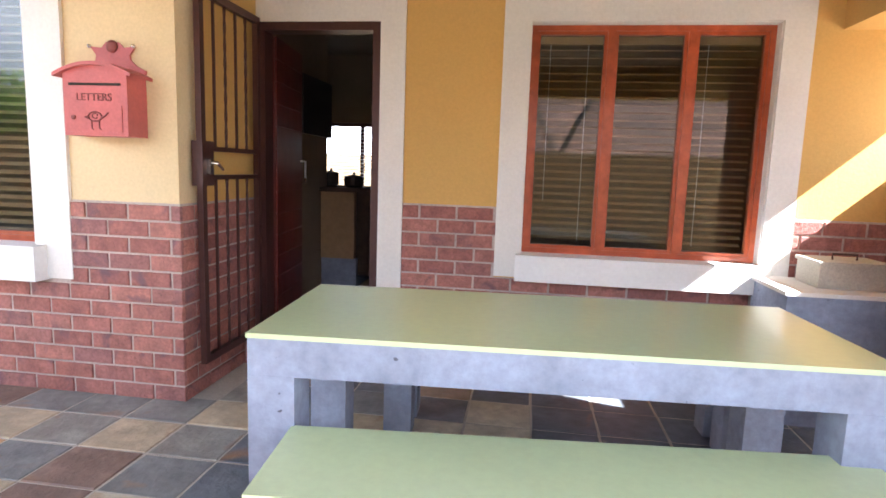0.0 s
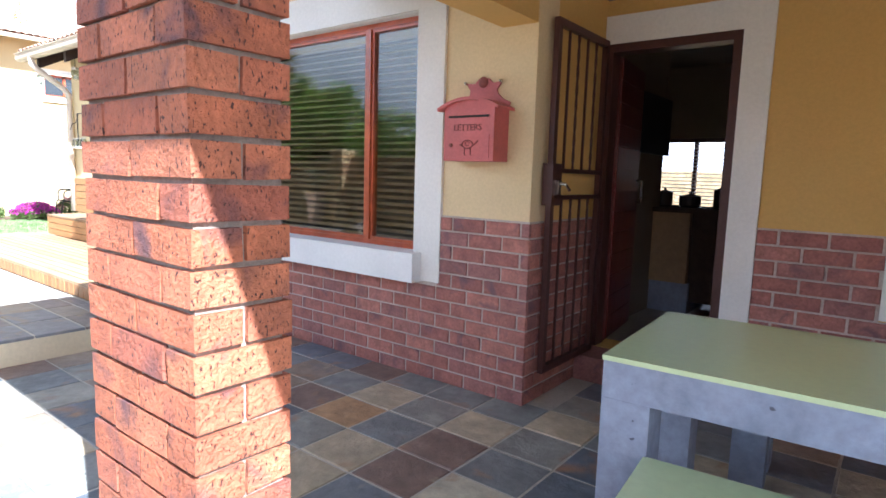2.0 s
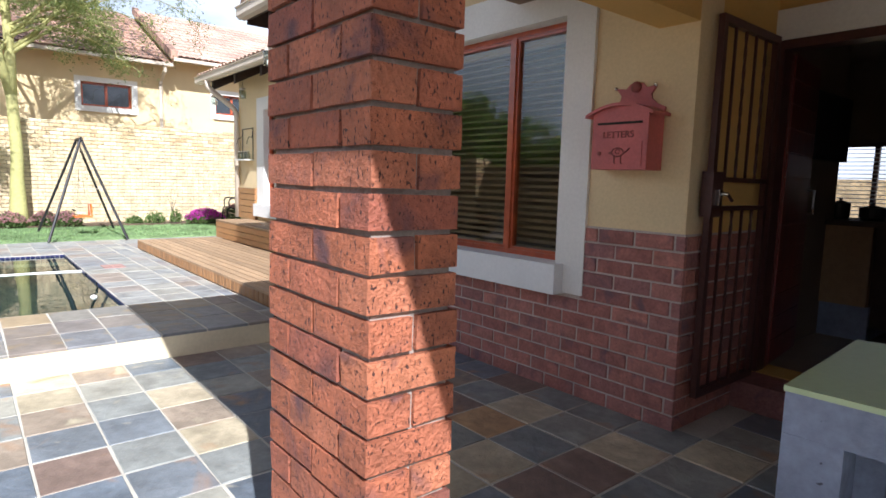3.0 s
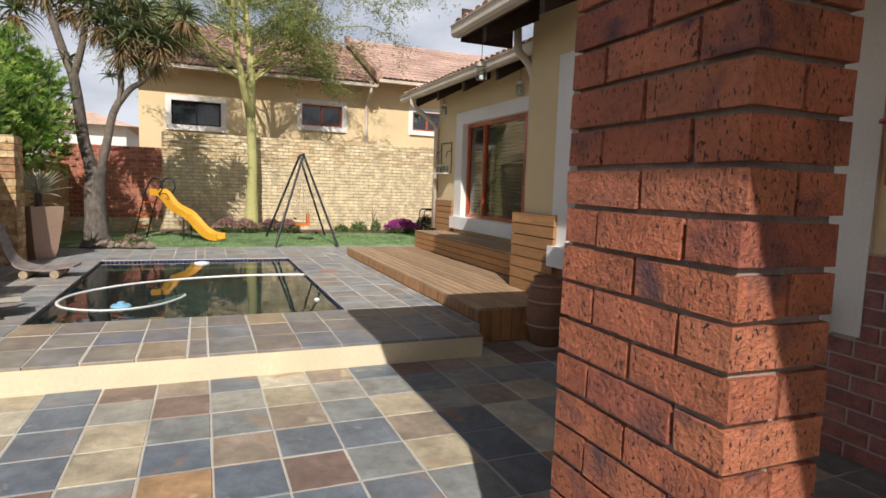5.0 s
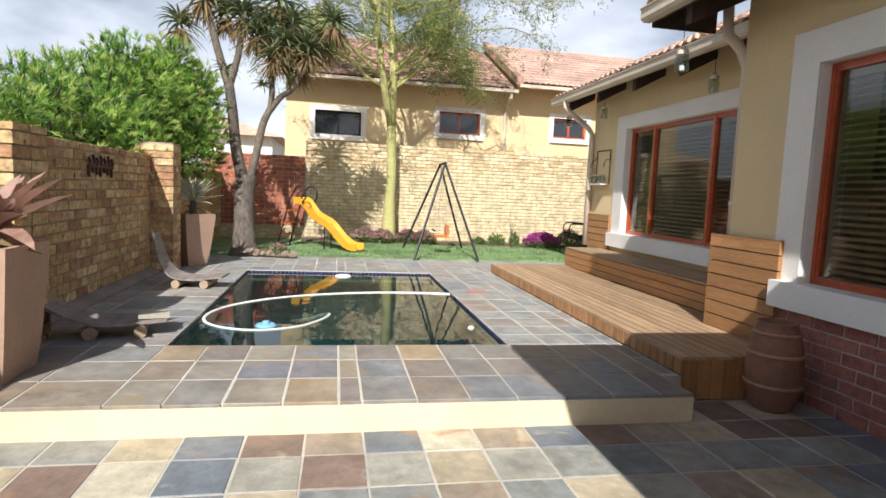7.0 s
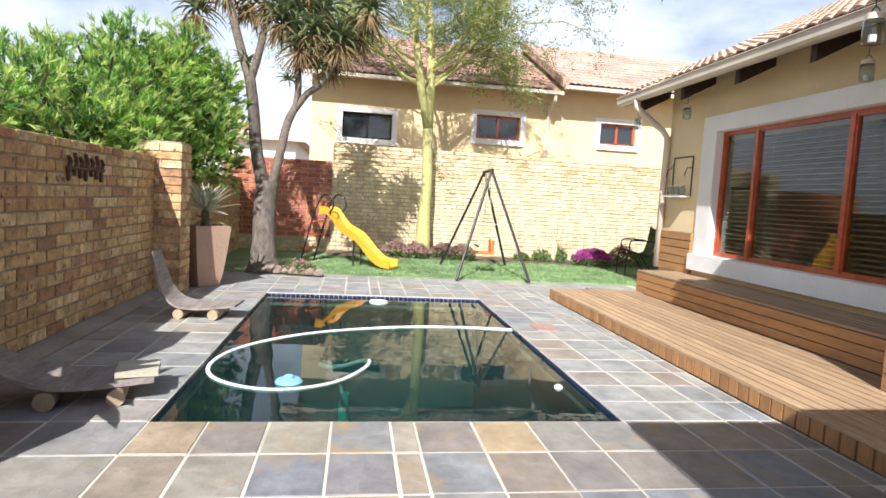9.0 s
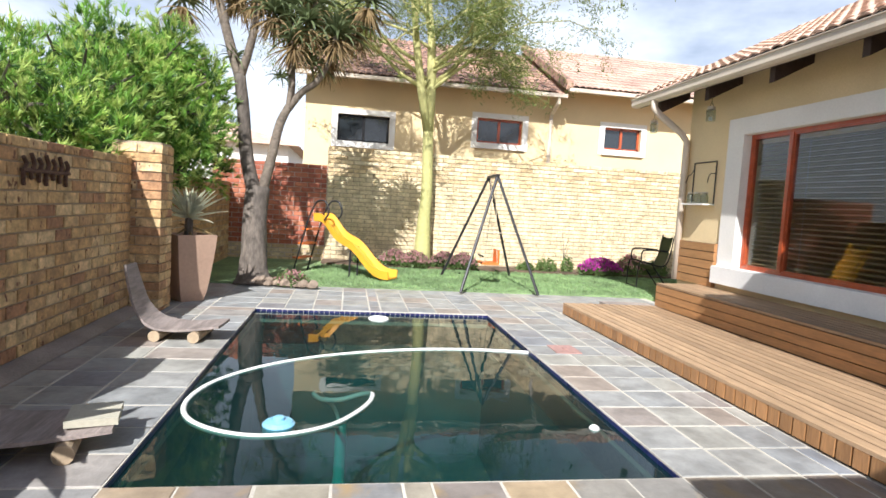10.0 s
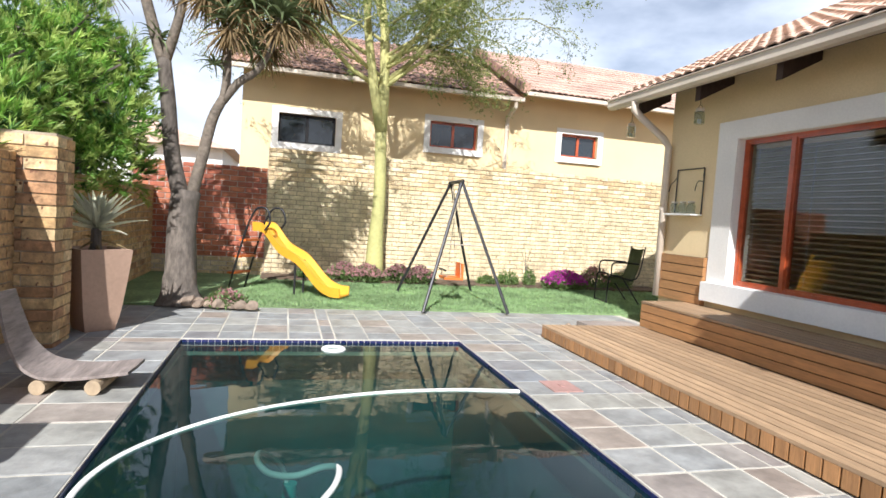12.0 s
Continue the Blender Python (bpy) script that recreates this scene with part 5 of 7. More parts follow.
# ---- swing frame ----
swing = thing("swing_frame", "dark steel swing frame with an orange baby seat", "swing", (-11.6, 1.5, G))
inv = swing.matrix_world.inverted()
ap = [Vector((-11.35, 1.50, 1.80)), Vector((-11.95, 1.52, 1.80))]
feet = [(Vector((-10.72, 0.94, G)), 0), (Vector((-10.74, 2.02, G)), 0), (Vector((-12.45, 0.95, G)), 1), (Vector((-12.75, 2.18, G)), 1)]
for f, k in feet:
    bm = bmesh.new()
    tube(bm, [f, ap[k]], 0.021, 8)
    part("leg", bm, "blacksteel", swing, m=inv)
bm = bmesh.new()
tube(bm, [ap[0] + Vector((0.05, 0, 0)), ap[1] - Vector((0.05, 0, 0))], 0.024, 8)
part("crossbar", bm, "blacksteel", swing, m=inv)
for a, b in ((0, 1), (2, 3)):
    bm = bmesh.new()
    pa, pb = feet[a][0].lerp(ap[feet[a][1]], 0.5), feet[b][0].lerp(ap[feet[b][1]], 0.5)
    tube(bm, [pa, pb], 0.006, 6)
    part("brace", bm, "gutter", swing, m=inv)
M["rope"] = material("pale_rope", (0.5, 0.42, 0.3), 0.9, bump=0)
sc = Vector((-11.65, 1.52, 0.5))
for s in (-0.14, 0.14):
    for q in (-0.1, 0.1):
        bm = bmesh.new()
        tube(bm, [Vector((-11.65 + s, 1.51, 1.8)), sc + Vector((s, q, 0.02))], 0.0055, 5)
        part("rope", bm, "rope", swing, m=inv)
bm = bmesh.new()
box(bm, -0.15, 0.15, -0.13, 0.13, 0, 0.03)
seat = part("seat", bm, "orange", swing, "orange plastic seat", bevel=0.01, m=inv @ Matrix.Translation(sc))
bm = bmesh.new()
box(bm, -0.15, 0.15, 0.105, 0.13, 0.03, 0.22)
part("seat_back", bm, "orange", seat, bevel=0.01)
bm = bmesh.new()
tube(bm, [(-0.15, -0.12, 0.12), (0.15, -0.12, 0.12)], 0.014, 8)
part("safety_bar", bm, "blacksteel", seat)

# ---- folding chair on the lawn ----
M["canvas"] = material("olive_canvas", (0.13, 0.15, 0.07), 0.85, grain=60, var=0.2, bump=0.2)
chair = thing("camping_chair", "olive canvas camping chair beside the house corner", "chair", pose(-12.0, 4.3, G, 0, 0, 82))
chair.scale = (0.85, 0.85, 1.0)
bm = bmesh.new()
rows = []
for x, z in [(-0.26, 0.42), (-0.05, 0.36), (0.17, 0.38), (0.24, 0.55), (0.31, 0.86)]:
    rows.append([bm.verts.new((x + (0.012 if k > 3 else 0), y, z - 0.06 * (1 - (y / 0.26) ** 2) * (1 if z < 0.6 else 0.4) + (0.02 if k > 4 else 0))) for k, y in enumerate((-0.26, -0.13, 0.0, 0.13, 0.26))])
for r, q in zip(rows, rows[1:]):
    for k in range(4):
        bm.faces.new((r[k], r[k + 1], q[k + 1], q[k]))
geom = bmesh.ops.solidify(bm, geom=bm.faces[:], thickness=0.012)
part("canvas_seat", bm, "canvas", chair, "sagging olive canvas", smooth=True)
for s in (-0.27, 0.27):
    bm = bmesh.new()
    tube(bm, spline([(-0.32, s, 0.0), (-0.30, s, 0.36), (-0.22, s, 0.44), (0.2, s, 0.40), (0.33, s, 0.88)], 5), 0.012, 7)
    part("side_frame", bm, "blacksteel", chair, "dark steel side frame", smooth=True)
    bm = bmesh.new()
    tube(bm, [(0.30, s, 0.0), (-0.05, s, 0.40)], 0.012, 7)
    part("back_leg", bm, "blacksteel", chair)
    bm = bmesh.new()
    tube(bm, spline([(-0.26, s, 0.43), (-0.25, s, 0.60), (-0.1, s, 0.63), (0.24, s, 0.62)], 5), 0.013, 7)
    part("armrest", bm, "blacksteel", chair, smooth=True)
bm = bmesh.new()
tube(bm, [(-0.30, -0.27, 0.03), (-0.30, 0.27, 0.03)], 0.010, 6)
part("crossbar", bm, "blacksteel", chair)

# ---- wall shelf with jars, lanterns, wall ornament ----
M["jar"] = glass_material("jar_glass", (0.85, 0.88, 0.86))
shelf = thing("wall_shelf", "dark wire wall shelf holding glass jars", "shelf", (-9.65, YW, 1.53))
bm = bmesh.new()
for a, b in (((-0.22, 0), (-0.22, 0.50)), ((0.22, 0), (0.22, 0.50)), ((-0.22, 0.5), (0.22, 0.5))):
    tube(bm, [(a[0], -0.012, a[1]), (b[0], -0.012, b[1])], 0.007, 6)
part("wire_frame", bm, "blacksteel", shelf)
bm = bmesh.new()
box(bm, -0.23, 0.23, -0.15, -0.004, -0.012, 0.004)
part("shelf_board", bm, "hose", shelf, "pale shelf board")
for sx in (-1, 1):
    bm = bmesh.new()
    tube(bm, [(sx * (0.22 - 0.06 * t * math.cos(t * 5) * 0.8), -0.012 - 0.1 * (1 - t), 0.25 + 0.2 * t + 0.04 * math.sin(t * 6)) for t in [i / 12 for i in range(13)]], 0.005, 5)
    part("scroll", bm, "blacksteel", shelf)
for k in range(3):
    jar = thing("glass_jar", "small clear glass jar standing on the wall shelf", "jar", (-9.79 + 0.14 * k, YW - 0.08, 1.535), group="jars on the shelf")
    bm = bmesh.new()
    lathe(bm, [(0.038, 0), (0.045, 0.01), (0.045, 0.09), (0.034, 0.105), (0.034, 0.12), (0.031, 0.12), (0.031, 0.104), (0.041, 0.088), (0.041, 0.012)], 16)
    part("jar_body", bm, "jar", jar, smooth=True).visible_shadow = False
    bm = bmesh.new()
    lathe(bm, [(0.037, 0.12), (0.037, 0.135), (0.0001, 0.137)], 16)
    part("lid", bm, "gutter", jar)


def jar_lantern(at, label, drop):
    th = thing("jar_lantern", label, "lantern", at, group="lanterns under the eaves")
    bm = bmesh.new()
    lathe(bm, [(0.045, 0.0), (0.052, 0.01), (0.052, 0.127), (0.04, 0.125), (0.04, 0.135), (0.036, 0.134), (0.036, 0.124), (0.048, 0.108), (0.048, 0.012)], 16)
    part("jar_body", bm, "jar", th, smooth=True).visible_shadow = False
    bm = bmesh.new()
    lathe(bm, [(0.044, 0.132), (0.044, 0.165), (0.0001, 0.167)], 16)
    part("lid", bm, "gutter", th, "grey metal lid")
    bm = bmesh.new()
    lathe(bm, [(0.02, 0.012), (0.02, 0.05), (0.0001, 0.052)], 10)
    part("candle", bm, "hose", th, "white candle stub")
    bm = bmesh.new()
    tube(bm, spline([(-0.044, 0, 0.15), (-0.02, 0, 0.19), (0, 0, 0.2), (0.02, 0, 0.19), (0.044, 0, 0.15)], 4), 0.003, 5)
    tube(bm, [(0, 0, 0.2), (0, 0, drop)], 0.003, 5)
    part("wire", bm, "blacksteel", th)


jar_lantern((-9.35, 3.42, 2.46), "glass jar lantern hanging under the house eave", 0.52)
jar_lantern((-10.5, 3.36, 2.45), "glass jar lantern hanging at the roof corner", 0.49)
jar_lantern((-6.68, 3.30, 2.40), "glass jar lantern hanging under the house eave", 0.52)
jar_lantern((-5.55, 2.24, 2.30), "glass jar lantern hanging under the near eave", 0.57)
orn = thing("wall_ornament", "rusty metal wall ornament on the garden wall", "ornament", (-7.40, -2.548, 1.37))
M["rust"] = material("rusted_metal", (0.09, 0.045, 0.028), 0.85, grain=40, var=0.3, bump=0.3)
bm = bmesh.new()
tube(bm, [(-0.30, 0.02, 0.02), (0.30, 0.02, 0.02)], 0.014, 6)
part("bar", bm, "rust", orn)
for k in range(7):
    bm = bmesh.new()
    cx = -0.27 + k * 0.09
    tube(bm, spline([(cx, 0.015, -0.07 + 0.02 * (k % 3)), (cx + 0.018, 0.02, 0.0), (cx - 0.018, 0.02, 0.06), (cx + 0.014, 0.02, 0.10 + 0.025 * (k % 2))], 4), 0.013, 6)
    part("figure", bm, "rust", orn)

# ---- tiled roofs ----
def roof_tile_mesh(mat, w=0.30, l=0.38):
    key = ("roof_tile", mat)
    if key not in PIECES:
        bm = bmesh.new()
        n = 14
        def z(x):
            return 0.026 * abs(math.sin(2 * math.pi * x / w)) ** 0.8
        top = [[bm.verts.new((x, y, z(x) + 0.016 - y * 0.06)) for x in [(-0.5 + i / n) * w for i in range(n + 1)]] for y in (0.0, l)]
        low = [bm.verts.new((x, 0.0, z(x))) for x in [(-0.5 + i / n) * w for i in range(n + 1)]]
        for i in range(n):
            bm.faces.new((top[0][i], top[0][i + 1], top[1][i + 1], top[1][i]))
            bm.faces.new((low[i], low[i + 1], top[0][i + 1], top[0][i]))
        PIECES[key] = mesh_of("roof_tile", bm, mat, smooth=False)
    return PIECES[key]


def tiled_roof(parent, eave_left, along, width, up_run, slope, mat, seed, most=300, row=0.32):
    """Courses of wavy tiles. eave_left: left end of the eave seen from outside; along: the eave's direction; up_run: level distance to the ridge."""
    rnd = random.Random(seed)
    along = Vector(along).normalized()
    inward = Vector((0, 0, 1)).cross(along)
    up = (inward + Vector((0, 0, slope))).normalized()
    nrm = along.cross(up)
    rot = Matrix((along, up, nrm)).transposed().to_4x4()
    me = roof_tile_mesh(mat)
    total = up_run * math.sqrt(1 + slope * slope)
    count = 0
    co, fa = [], []
    src = np.array([v.co[:] + (1.0,) for v in me.vertices])
    faces = [tuple(p.vertices) for p in me.polygons]
    r = 0
    while r * row < total:
        for c in range(int(width / 0.30)):
            p = Vector(eave_left) + along * (0.30 * c + 0.15) + up * (r * row) + nrm * rnd.uniform(0, 0.006)
            m = Matrix.Translation(p) @ rot @ Matrix.Rotation(rnd.uniform(-0.012, 0.012), 4, "Z")
            if count < most:
                put_piece("roof_tile", me, parent.matrix_world.inverted() @ m, parent)
            else:
                base = len(co)
                co.extend((src @ np.array(m).T)[:, :3].tolist())
                fa.extend(tuple(i + base for i in f) for f in faces)
            count += 1
        r += 1
    if co:
        rest = bpy.data.meshes.new("roof_tiles")
        rest.from_pydata(co, [], fa)
        rest.materials.append(M[mat])
        ob = tagged(new("roof_tiles", rest), kind="stuff")
        ob.parent = parent
        ob.matrix_local = parent.matrix_world.inverted()


def roof_board(name, x0, x1, y0, z0, run, slope, mat, label, thick=0.03):
    """The closed boarding under the tiles, rising towards +y."""
    bm = bmesh.new()
    vs = [bm.verts.new(p) for p in ((x0, y0, z0), (x1, y0, z0), (x1, y0 + run, z0 + run * slope), (x0, y0 + run, z0 + run * slope), (x0, y0, z0 + thick), (x1, y0, z0 + thick), (x1, y0 + run, z0 + run * slope + thick), (x0, y0 + run, z0 + run * slope + thick))]
    for f in ((3, 2, 1, 0), (4, 5, 6, 7), (0, 1, 5, 4), (1, 2, 6, 5), (2, 3, 7, 6), (3, 0, 4, 7)):
        bm.faces.new([vs[i] for i in f])
    return tagged(new(name, mesh_of(name, bm, mat)), label, "roof", kind="structure")


def eave(name, x0, x1, y0, z0, label, slope, wall_y, step=1.0, first=0.45):
    """Gutter along the eave, fascia board, and dark rafter ends under it."""
    g = thing(name, label, "gutter", ((x0 + x1) / 2, y0, z0), kind="structure")
    inv = g.matrix_world.inverted()
    bm = bmesh.new()
    prof = [(0.0, 0.0), (0.0, -0.075), (-0.02, -0.10), (-0.085, -0.10), (-0.11, -0.075), (-0.11, -0.005), (-0.125, 0.0), (-0.125, 0.008), (-0.102, 0.006), (-0.102, -0.072), (-0.082, -0.092), (-0.022, -0.092), (-0.008, -0.075), (-0.008, 0.0)]
    rings = [[bm.verts.new((x, y0 + a, z0 + b)) for a, b in prof] for x in (x0, x1)]
    k = len(prof)
    for i in range(k):
        bm.faces.new((rings[0][i], rings[0][(i + 1) % k], rings[1][(i + 1) % k], rings[1][i]))
    bm.faces.new(rings[0][::-1])
    bm.faces.new(rings[1])
    part("gutter", bm, "gutter", g, "beige painted gutter", m=inv)
    bm = bmesh.new()
    box(bm, x0, x1, y0 + 0.002, y0 + 0.024, z0 - 0.09, z0 + 0.02)
    part("fascia", bm, "timber", g, "dark fascia board", m=inv)
    x = x0 + first
    while x < x1:
        bm = bmesh.new()
        y1 = wall_y - 0.002
        vs = []
        for xx in (x, x + 0.07):
            for yy, dz in ((y0 + 0.026, -0.23), (y0 + 0.026, -0.01), (y1, -0.01 + slope * (y1 - y0)), (y1, -0.23 + slope * (y1 - y0))):
                vs.append(bm.verts.new((xx, yy, z0 + dz)))
        for f in ((0, 1, 2, 3), (7, 6, 5, 4), (0, 4, 5, 1), (1, 5, 6, 2), (2, 6, 7, 3), (3, 7, 4, 0)):
            bm.faces.new([vs[i] for i in f])
        part("rafter_end", bm, "timber", g, m=inv)
        x += step
    return g


SL = 0.45
SA = 0.50
roof_a = roof_board("roof_house", -10.62, -5.0, 3.20, 2.875, 3.6, SA, "timber", "terracotta tiled house roof above the deck")
roof_b = roof_board("roof_near", -5.95, 2.5, 2.2, 2.87, 4.6, SL, "timber", "terracotta tiled roof above the letter-box wall")
eave("gutter_house", -10.64, -5.56, 3.20, 2.875, "beige gutter along the deck eave", SA, YW)
eave("gutter_near", -5.97, -1.92, 2.2, 2.87, "beige gutter along the near eave", SL, YL)
boxes("bargeboard", [(-5.975, -5.953, 2.2, 2.78, 2.74, 3.06)], "timber", bpy.data.objects["gutter_near"]).matrix_local = bpy.data.objects["gutter_near"].matrix_world.inverted()
# upper wall strips under the slanting roof
solid("wall_deck_top", (XH, XE + 0.1, YW, YW + 0.2, TOP, 3.04), "cream", "cream plastered wall under the eave", "wall")
solid("wall_letterbox_top", (XE, XC, YL, YL + 0.2, TOP, 3.09), "cream", "cream plastered wall under the eave", "wall")
solid("wall_return_top", (XE, XE + 0.2, YL + 0.2, YW + 0.2, TOP, 3.3), "cream", "cream plastered wall under the roof", "wall")
solid("wall_gable_top", (XH, XH + 0.2, YW + 0.2, 6.6, TOP, 3.06), "cream", "cream plastered gable wall", "wall")


@later
def _house_tiles():
    tiled_roof(roof_a, (-10.64, 3.14, 2.905), (1, 0, 0), 5.7, 3.5, SA, "rooftile", 51)
    tiled_roof(roof_b, (-5.97, 2.14, 2.90), (1, 0, 0), 4.2, 3.0, SL, "rooftile", 52, most=150)


# ---- downpipes ----
def downpipe(pts, label):
    th = thing("downpipe", label, "downpipe", pts[-1])
    bm = bmesh.new()
    tube(bm, pts, 0.042, 10)
    part("pipe", bm, "gutter", th, smooth=True, m=th.matrix_world.inverted())
    bm = bmesh.new()
    tube(bm, [(pts[-1][0], pts[-1][1], pts[-1][2] + 1.0), (pts[-1][0], pts[-1][1], pts[-1][2] + 1.03)], 0.047, 10)
    part("clip", bm, "gutter", th, m=th.matrix_world.inverted())


downpipe([(-10.1, 3.13, 2.79), (-10.1, 3.13, 2.70), (-10.08, 3.20, 2.62), (-10.04, 3.50, 2.40), (-10.02, 3.565, 2.30), (-10.02, 3.565, BZ)], "beige round downpipe at the house corner")
downpipe([(-5.62, 2.64, 2.95), (-5.62, 2.66, 2.64), (-5.60, 2.78, 2.52), (-5.597, 2.84, 2.38), (-5.597, 2.84, DZ)], "beige round downpipe behind the timber panel")

# ---- neighbouring house behind the boundary wall ----
nb = thing("neighbour_house", "cream plastered neighbouring house with weathered tiled roof", "house", (-19.0, 6.0, -1.5))
inv = nb.matrix_world.inverted()
NX = -16.6
NW = [(-0.90, 0.25, 2.63, 3.23), (2.27, 3.36, 2.83, 3.40), (5.40, 6.34, 2.90, 3.43)]
bm = bmesh.new()
ys = [-1.62] + [v for w in NW for v in w[:2]] + [16.0]
for i in range(0, len(ys), 2):
    box(bm, NX - 0.25, NX, ys[i], ys[i + 1], -1.5, 4.2)
for w in NW:
    box(bm, NX - 0.25, NX, w[0], w[1], -1.5, w[2])
    box(bm, NX - 0.25, NX, w[0], w[1], w[3], 4.2)
bmesh.ops.remove_doubles(bm, verts=bm.verts, dist=0.001)
part("wall", bm, "cream", nb, m=inv)
for yy in (-1.62, 15.8):
    bm = bmesh.new()
    box(bm, -23.5, NX - 0.25, yy, yy + 0.2, -1.5, 4.2)
    part("wall", bm, "cream", nb, m=inv)
bm = bmesh.new()
vs = [bm.verts.new(p) for p in ((NX - 0.25, -1.61, 4.2), (-23.5, -1.61, 4.2), (-20.05, -1.61, 5.62), (NX - 0.25, -1.41, 4.2), (-23.5, -1.41, 4.2), (-20.05, -1.41, 5.62))]
for f in ((0, 1, 2), (5, 4, 3), (0, 3, 4, 1), (1, 4, 5, 2), (2, 5, 3, 0)):
    bm.faces.new([vs[i] for i in f])
part("gable", bm, "cream", nb, m=inv)
M["darkglass"] = material("dark_reflecting_glass", (0.02, 0.025, 0.03), 0.05, grain=5, var=0.05, bump=0, spec=0.9)
for k, (y0, y1, z0, z1) in enumerate(NW):
    win = boxes("window", [(NX, NX + 0.02, y0 - 0.13, y0, z0 - 0.13, z1 + 0.12), (NX, NX + 0.02, y1, y1 + 0.13, z0 - 0.13, z1 + 0.12), (NX, NX + 0.02, y0, y1, z1, z1 + 0.12), (NX - 0.05, NX + 0.06, y0 - 0.06, y1 + 0.06, z0 - 0.13, z0)], "white", nb, "white surround")
    win.matrix_local = inv
    ym = (y0 + y1) / 2
    fr = boxes("window_frame", [(NX - 0.14, NX - 0.09, y0, y0 + 0.05, z0, z1), (NX - 0.14, NX - 0.09, y1 - 0.05, y1, z0, z1), (NX - 0.14, NX - 0.09, ym - 0.03, ym + 0.03, z0, z1), (NX - 0.14, NX - 0.09, y0, y1, z1 - 0.05, z1), (NX - 0.14, NX - 0.09, y0, y1, z0, z0 + 0.05)], "frame" if k else "blacksteel", win, "dark window frame")
    for a, b in ((y0 + 0.05, ym - 0.03), (ym + 0.03, y1 - 0.05)):
        boxes("pane", [(NX - 0.12, NX - 0.115, a, b, z0 + 0.05, z1 - 0.05)], "darkglass", win)
NS = 0.46


def slope_x(name, y0, y1, xe, ze, run, mat, parent):
    bm = bmesh.new()
    a = [(xe, ze), (xe - run, ze + run * NS), (xe - 2 * run, ze)]
    for (xa, za), (xb, zb) in zip(a, a[1:]):
        lo = [bm.verts.new(p) for p in ((xa, y0, za), (xa, y1, za), (xb, y1, zb), (xb, y0, zb))]
        hi = [bm.verts.new((v.co.x, v.co.y, v.co.z + 0.04)) for v in lo]
        for f in ((lo[3], lo[2], lo[1], lo[0]), hi):
            bm.faces.new(f)
        for i in range(4):
            bm.faces.new((lo[i], lo[(i + 1) % 4], hi[(i + 1) % 4], hi[i]))
    ob = part(name, bm, mat, parent, m=inv)
    return ob


roof_n1 = slope_x("roof", -2.0, 4.25, -16.15, 3.98, 3.9, "rooftile_old", nb)
roof_n2 = slope_x("roof", 4.25, 16.4, -16.05, 4.12, 3.95, "rooftile_pink", nb)
boxes("gutter", [(-16.14, -16.02, -2.0, 4.2, 3.92, 4.0)], "gutter", nb, "pale gutter").matrix_local = inv
boxes("gutter", [(-16.04, -15.92, 4.2, 16.4, 4.05, 4.13)], "gutter", nb, "pale gutter").matrix_local = inv
bm = bmesh.new()
vs = []
for yy in (4.14, 4.30):
    for x, z in ((-16.0, 4.10), (-20.0, 4.10 + 4.0 * NS), (-20.0, 4.30 + 4.0 * NS), (-16.0, 4.30)):
        vs.append(bm.verts.new((x, yy, z)))
for f in ((0, 1, 2, 3), (7, 6, 5, 4), (0, 4, 5, 1), (1, 5, 6, 2), (2, 6, 7, 3), (3, 7, 4, 0)):
    bm.faces.new([vs[i] for i in f])
part("verge", bm, "rooftile_old", nb, "brown tiled verge", m=inv)
bm = bmesh.new()
tube(bm, [(-16.08, 4.02, 3.95), (-16.1, 4.02, 3.8), (-16.5, 4.02, 3.62), (-16.55, 4.02, 3.5), (-16.55, 4.02, 0.0)], 0.045, 8)
part("downpipe", bm, "gutter", nb, m=inv)


@later
def _neighbour_tiles():
    tiled_roof(roof_n1, (-16.1, -2.0, 4.03), (0, 1, 0), 6.25, 3.8, NS, "rooftile_old", 53, most=0)
    tiled_roof(roof_n2, (-16.0, 4.3, 4.17), (0, 1, 0), 12.0, 3.85, NS, "rooftile_pink", 54, most=0)


# ---- farther houses ----
def small_house(x0, x1, y0, y1, zb, ze, zr, label, wall="white"):
    """A distant house with a hipped tiled roof."""
    th = thing("house", label, "house", ((x0 + x1) / 2, (y0 + y1) / 2, zb))
    inv2 = th.matrix_world.inverted()
    bm = bmesh.new()
    box(bm, x0, x1, y0, y1, zb, ze)
    part("wall", bm, wall, th, m=inv2)
    o = 0.5
    bm = bmesh.new()
    along_x = (x1 - x0) > (y1 - y0)
    d = min(x1 - x0, y1 - y0) / 2
    r = [(x0 + d, (y0 + y1) / 2), (x1 - d, (y0 + y1) / 2)] if along_x else [((x0 + x1) / 2, y0 + d), ((x0 + x1) / 2, y1 - d)]
    c = [bm.verts.new(p) for p in ((x0 - o, y0 - o, ze), (x1 + o, y0 - o, ze), (x1 + o, y1 + o, ze), (x0 - o, y1 + o, ze))]
    t = [bm.verts.new((*p, zr)) for p in r]
    if along_x:
        for f in ((c[0], c[1], t[1], t[0]), (c[1], c[2], t[1]), (c[2], c[3], t[0], t[1]), (c[3], c[0], t[0])):
            bm.faces.new(f)
    else:
        for f in ((c[0], c[1], t[0]), (c[1], c[2], t[1], t[0]), (c[2], c[3], t[1]), (c[3], c[0], t[0], t[1])):
            bm.faces.new(f)
    bm.faces.new(c[::-1])
    roof = part("roof", bm, "rooftile", th, "terracotta tiled roof", m=inv2)
    return th, roof


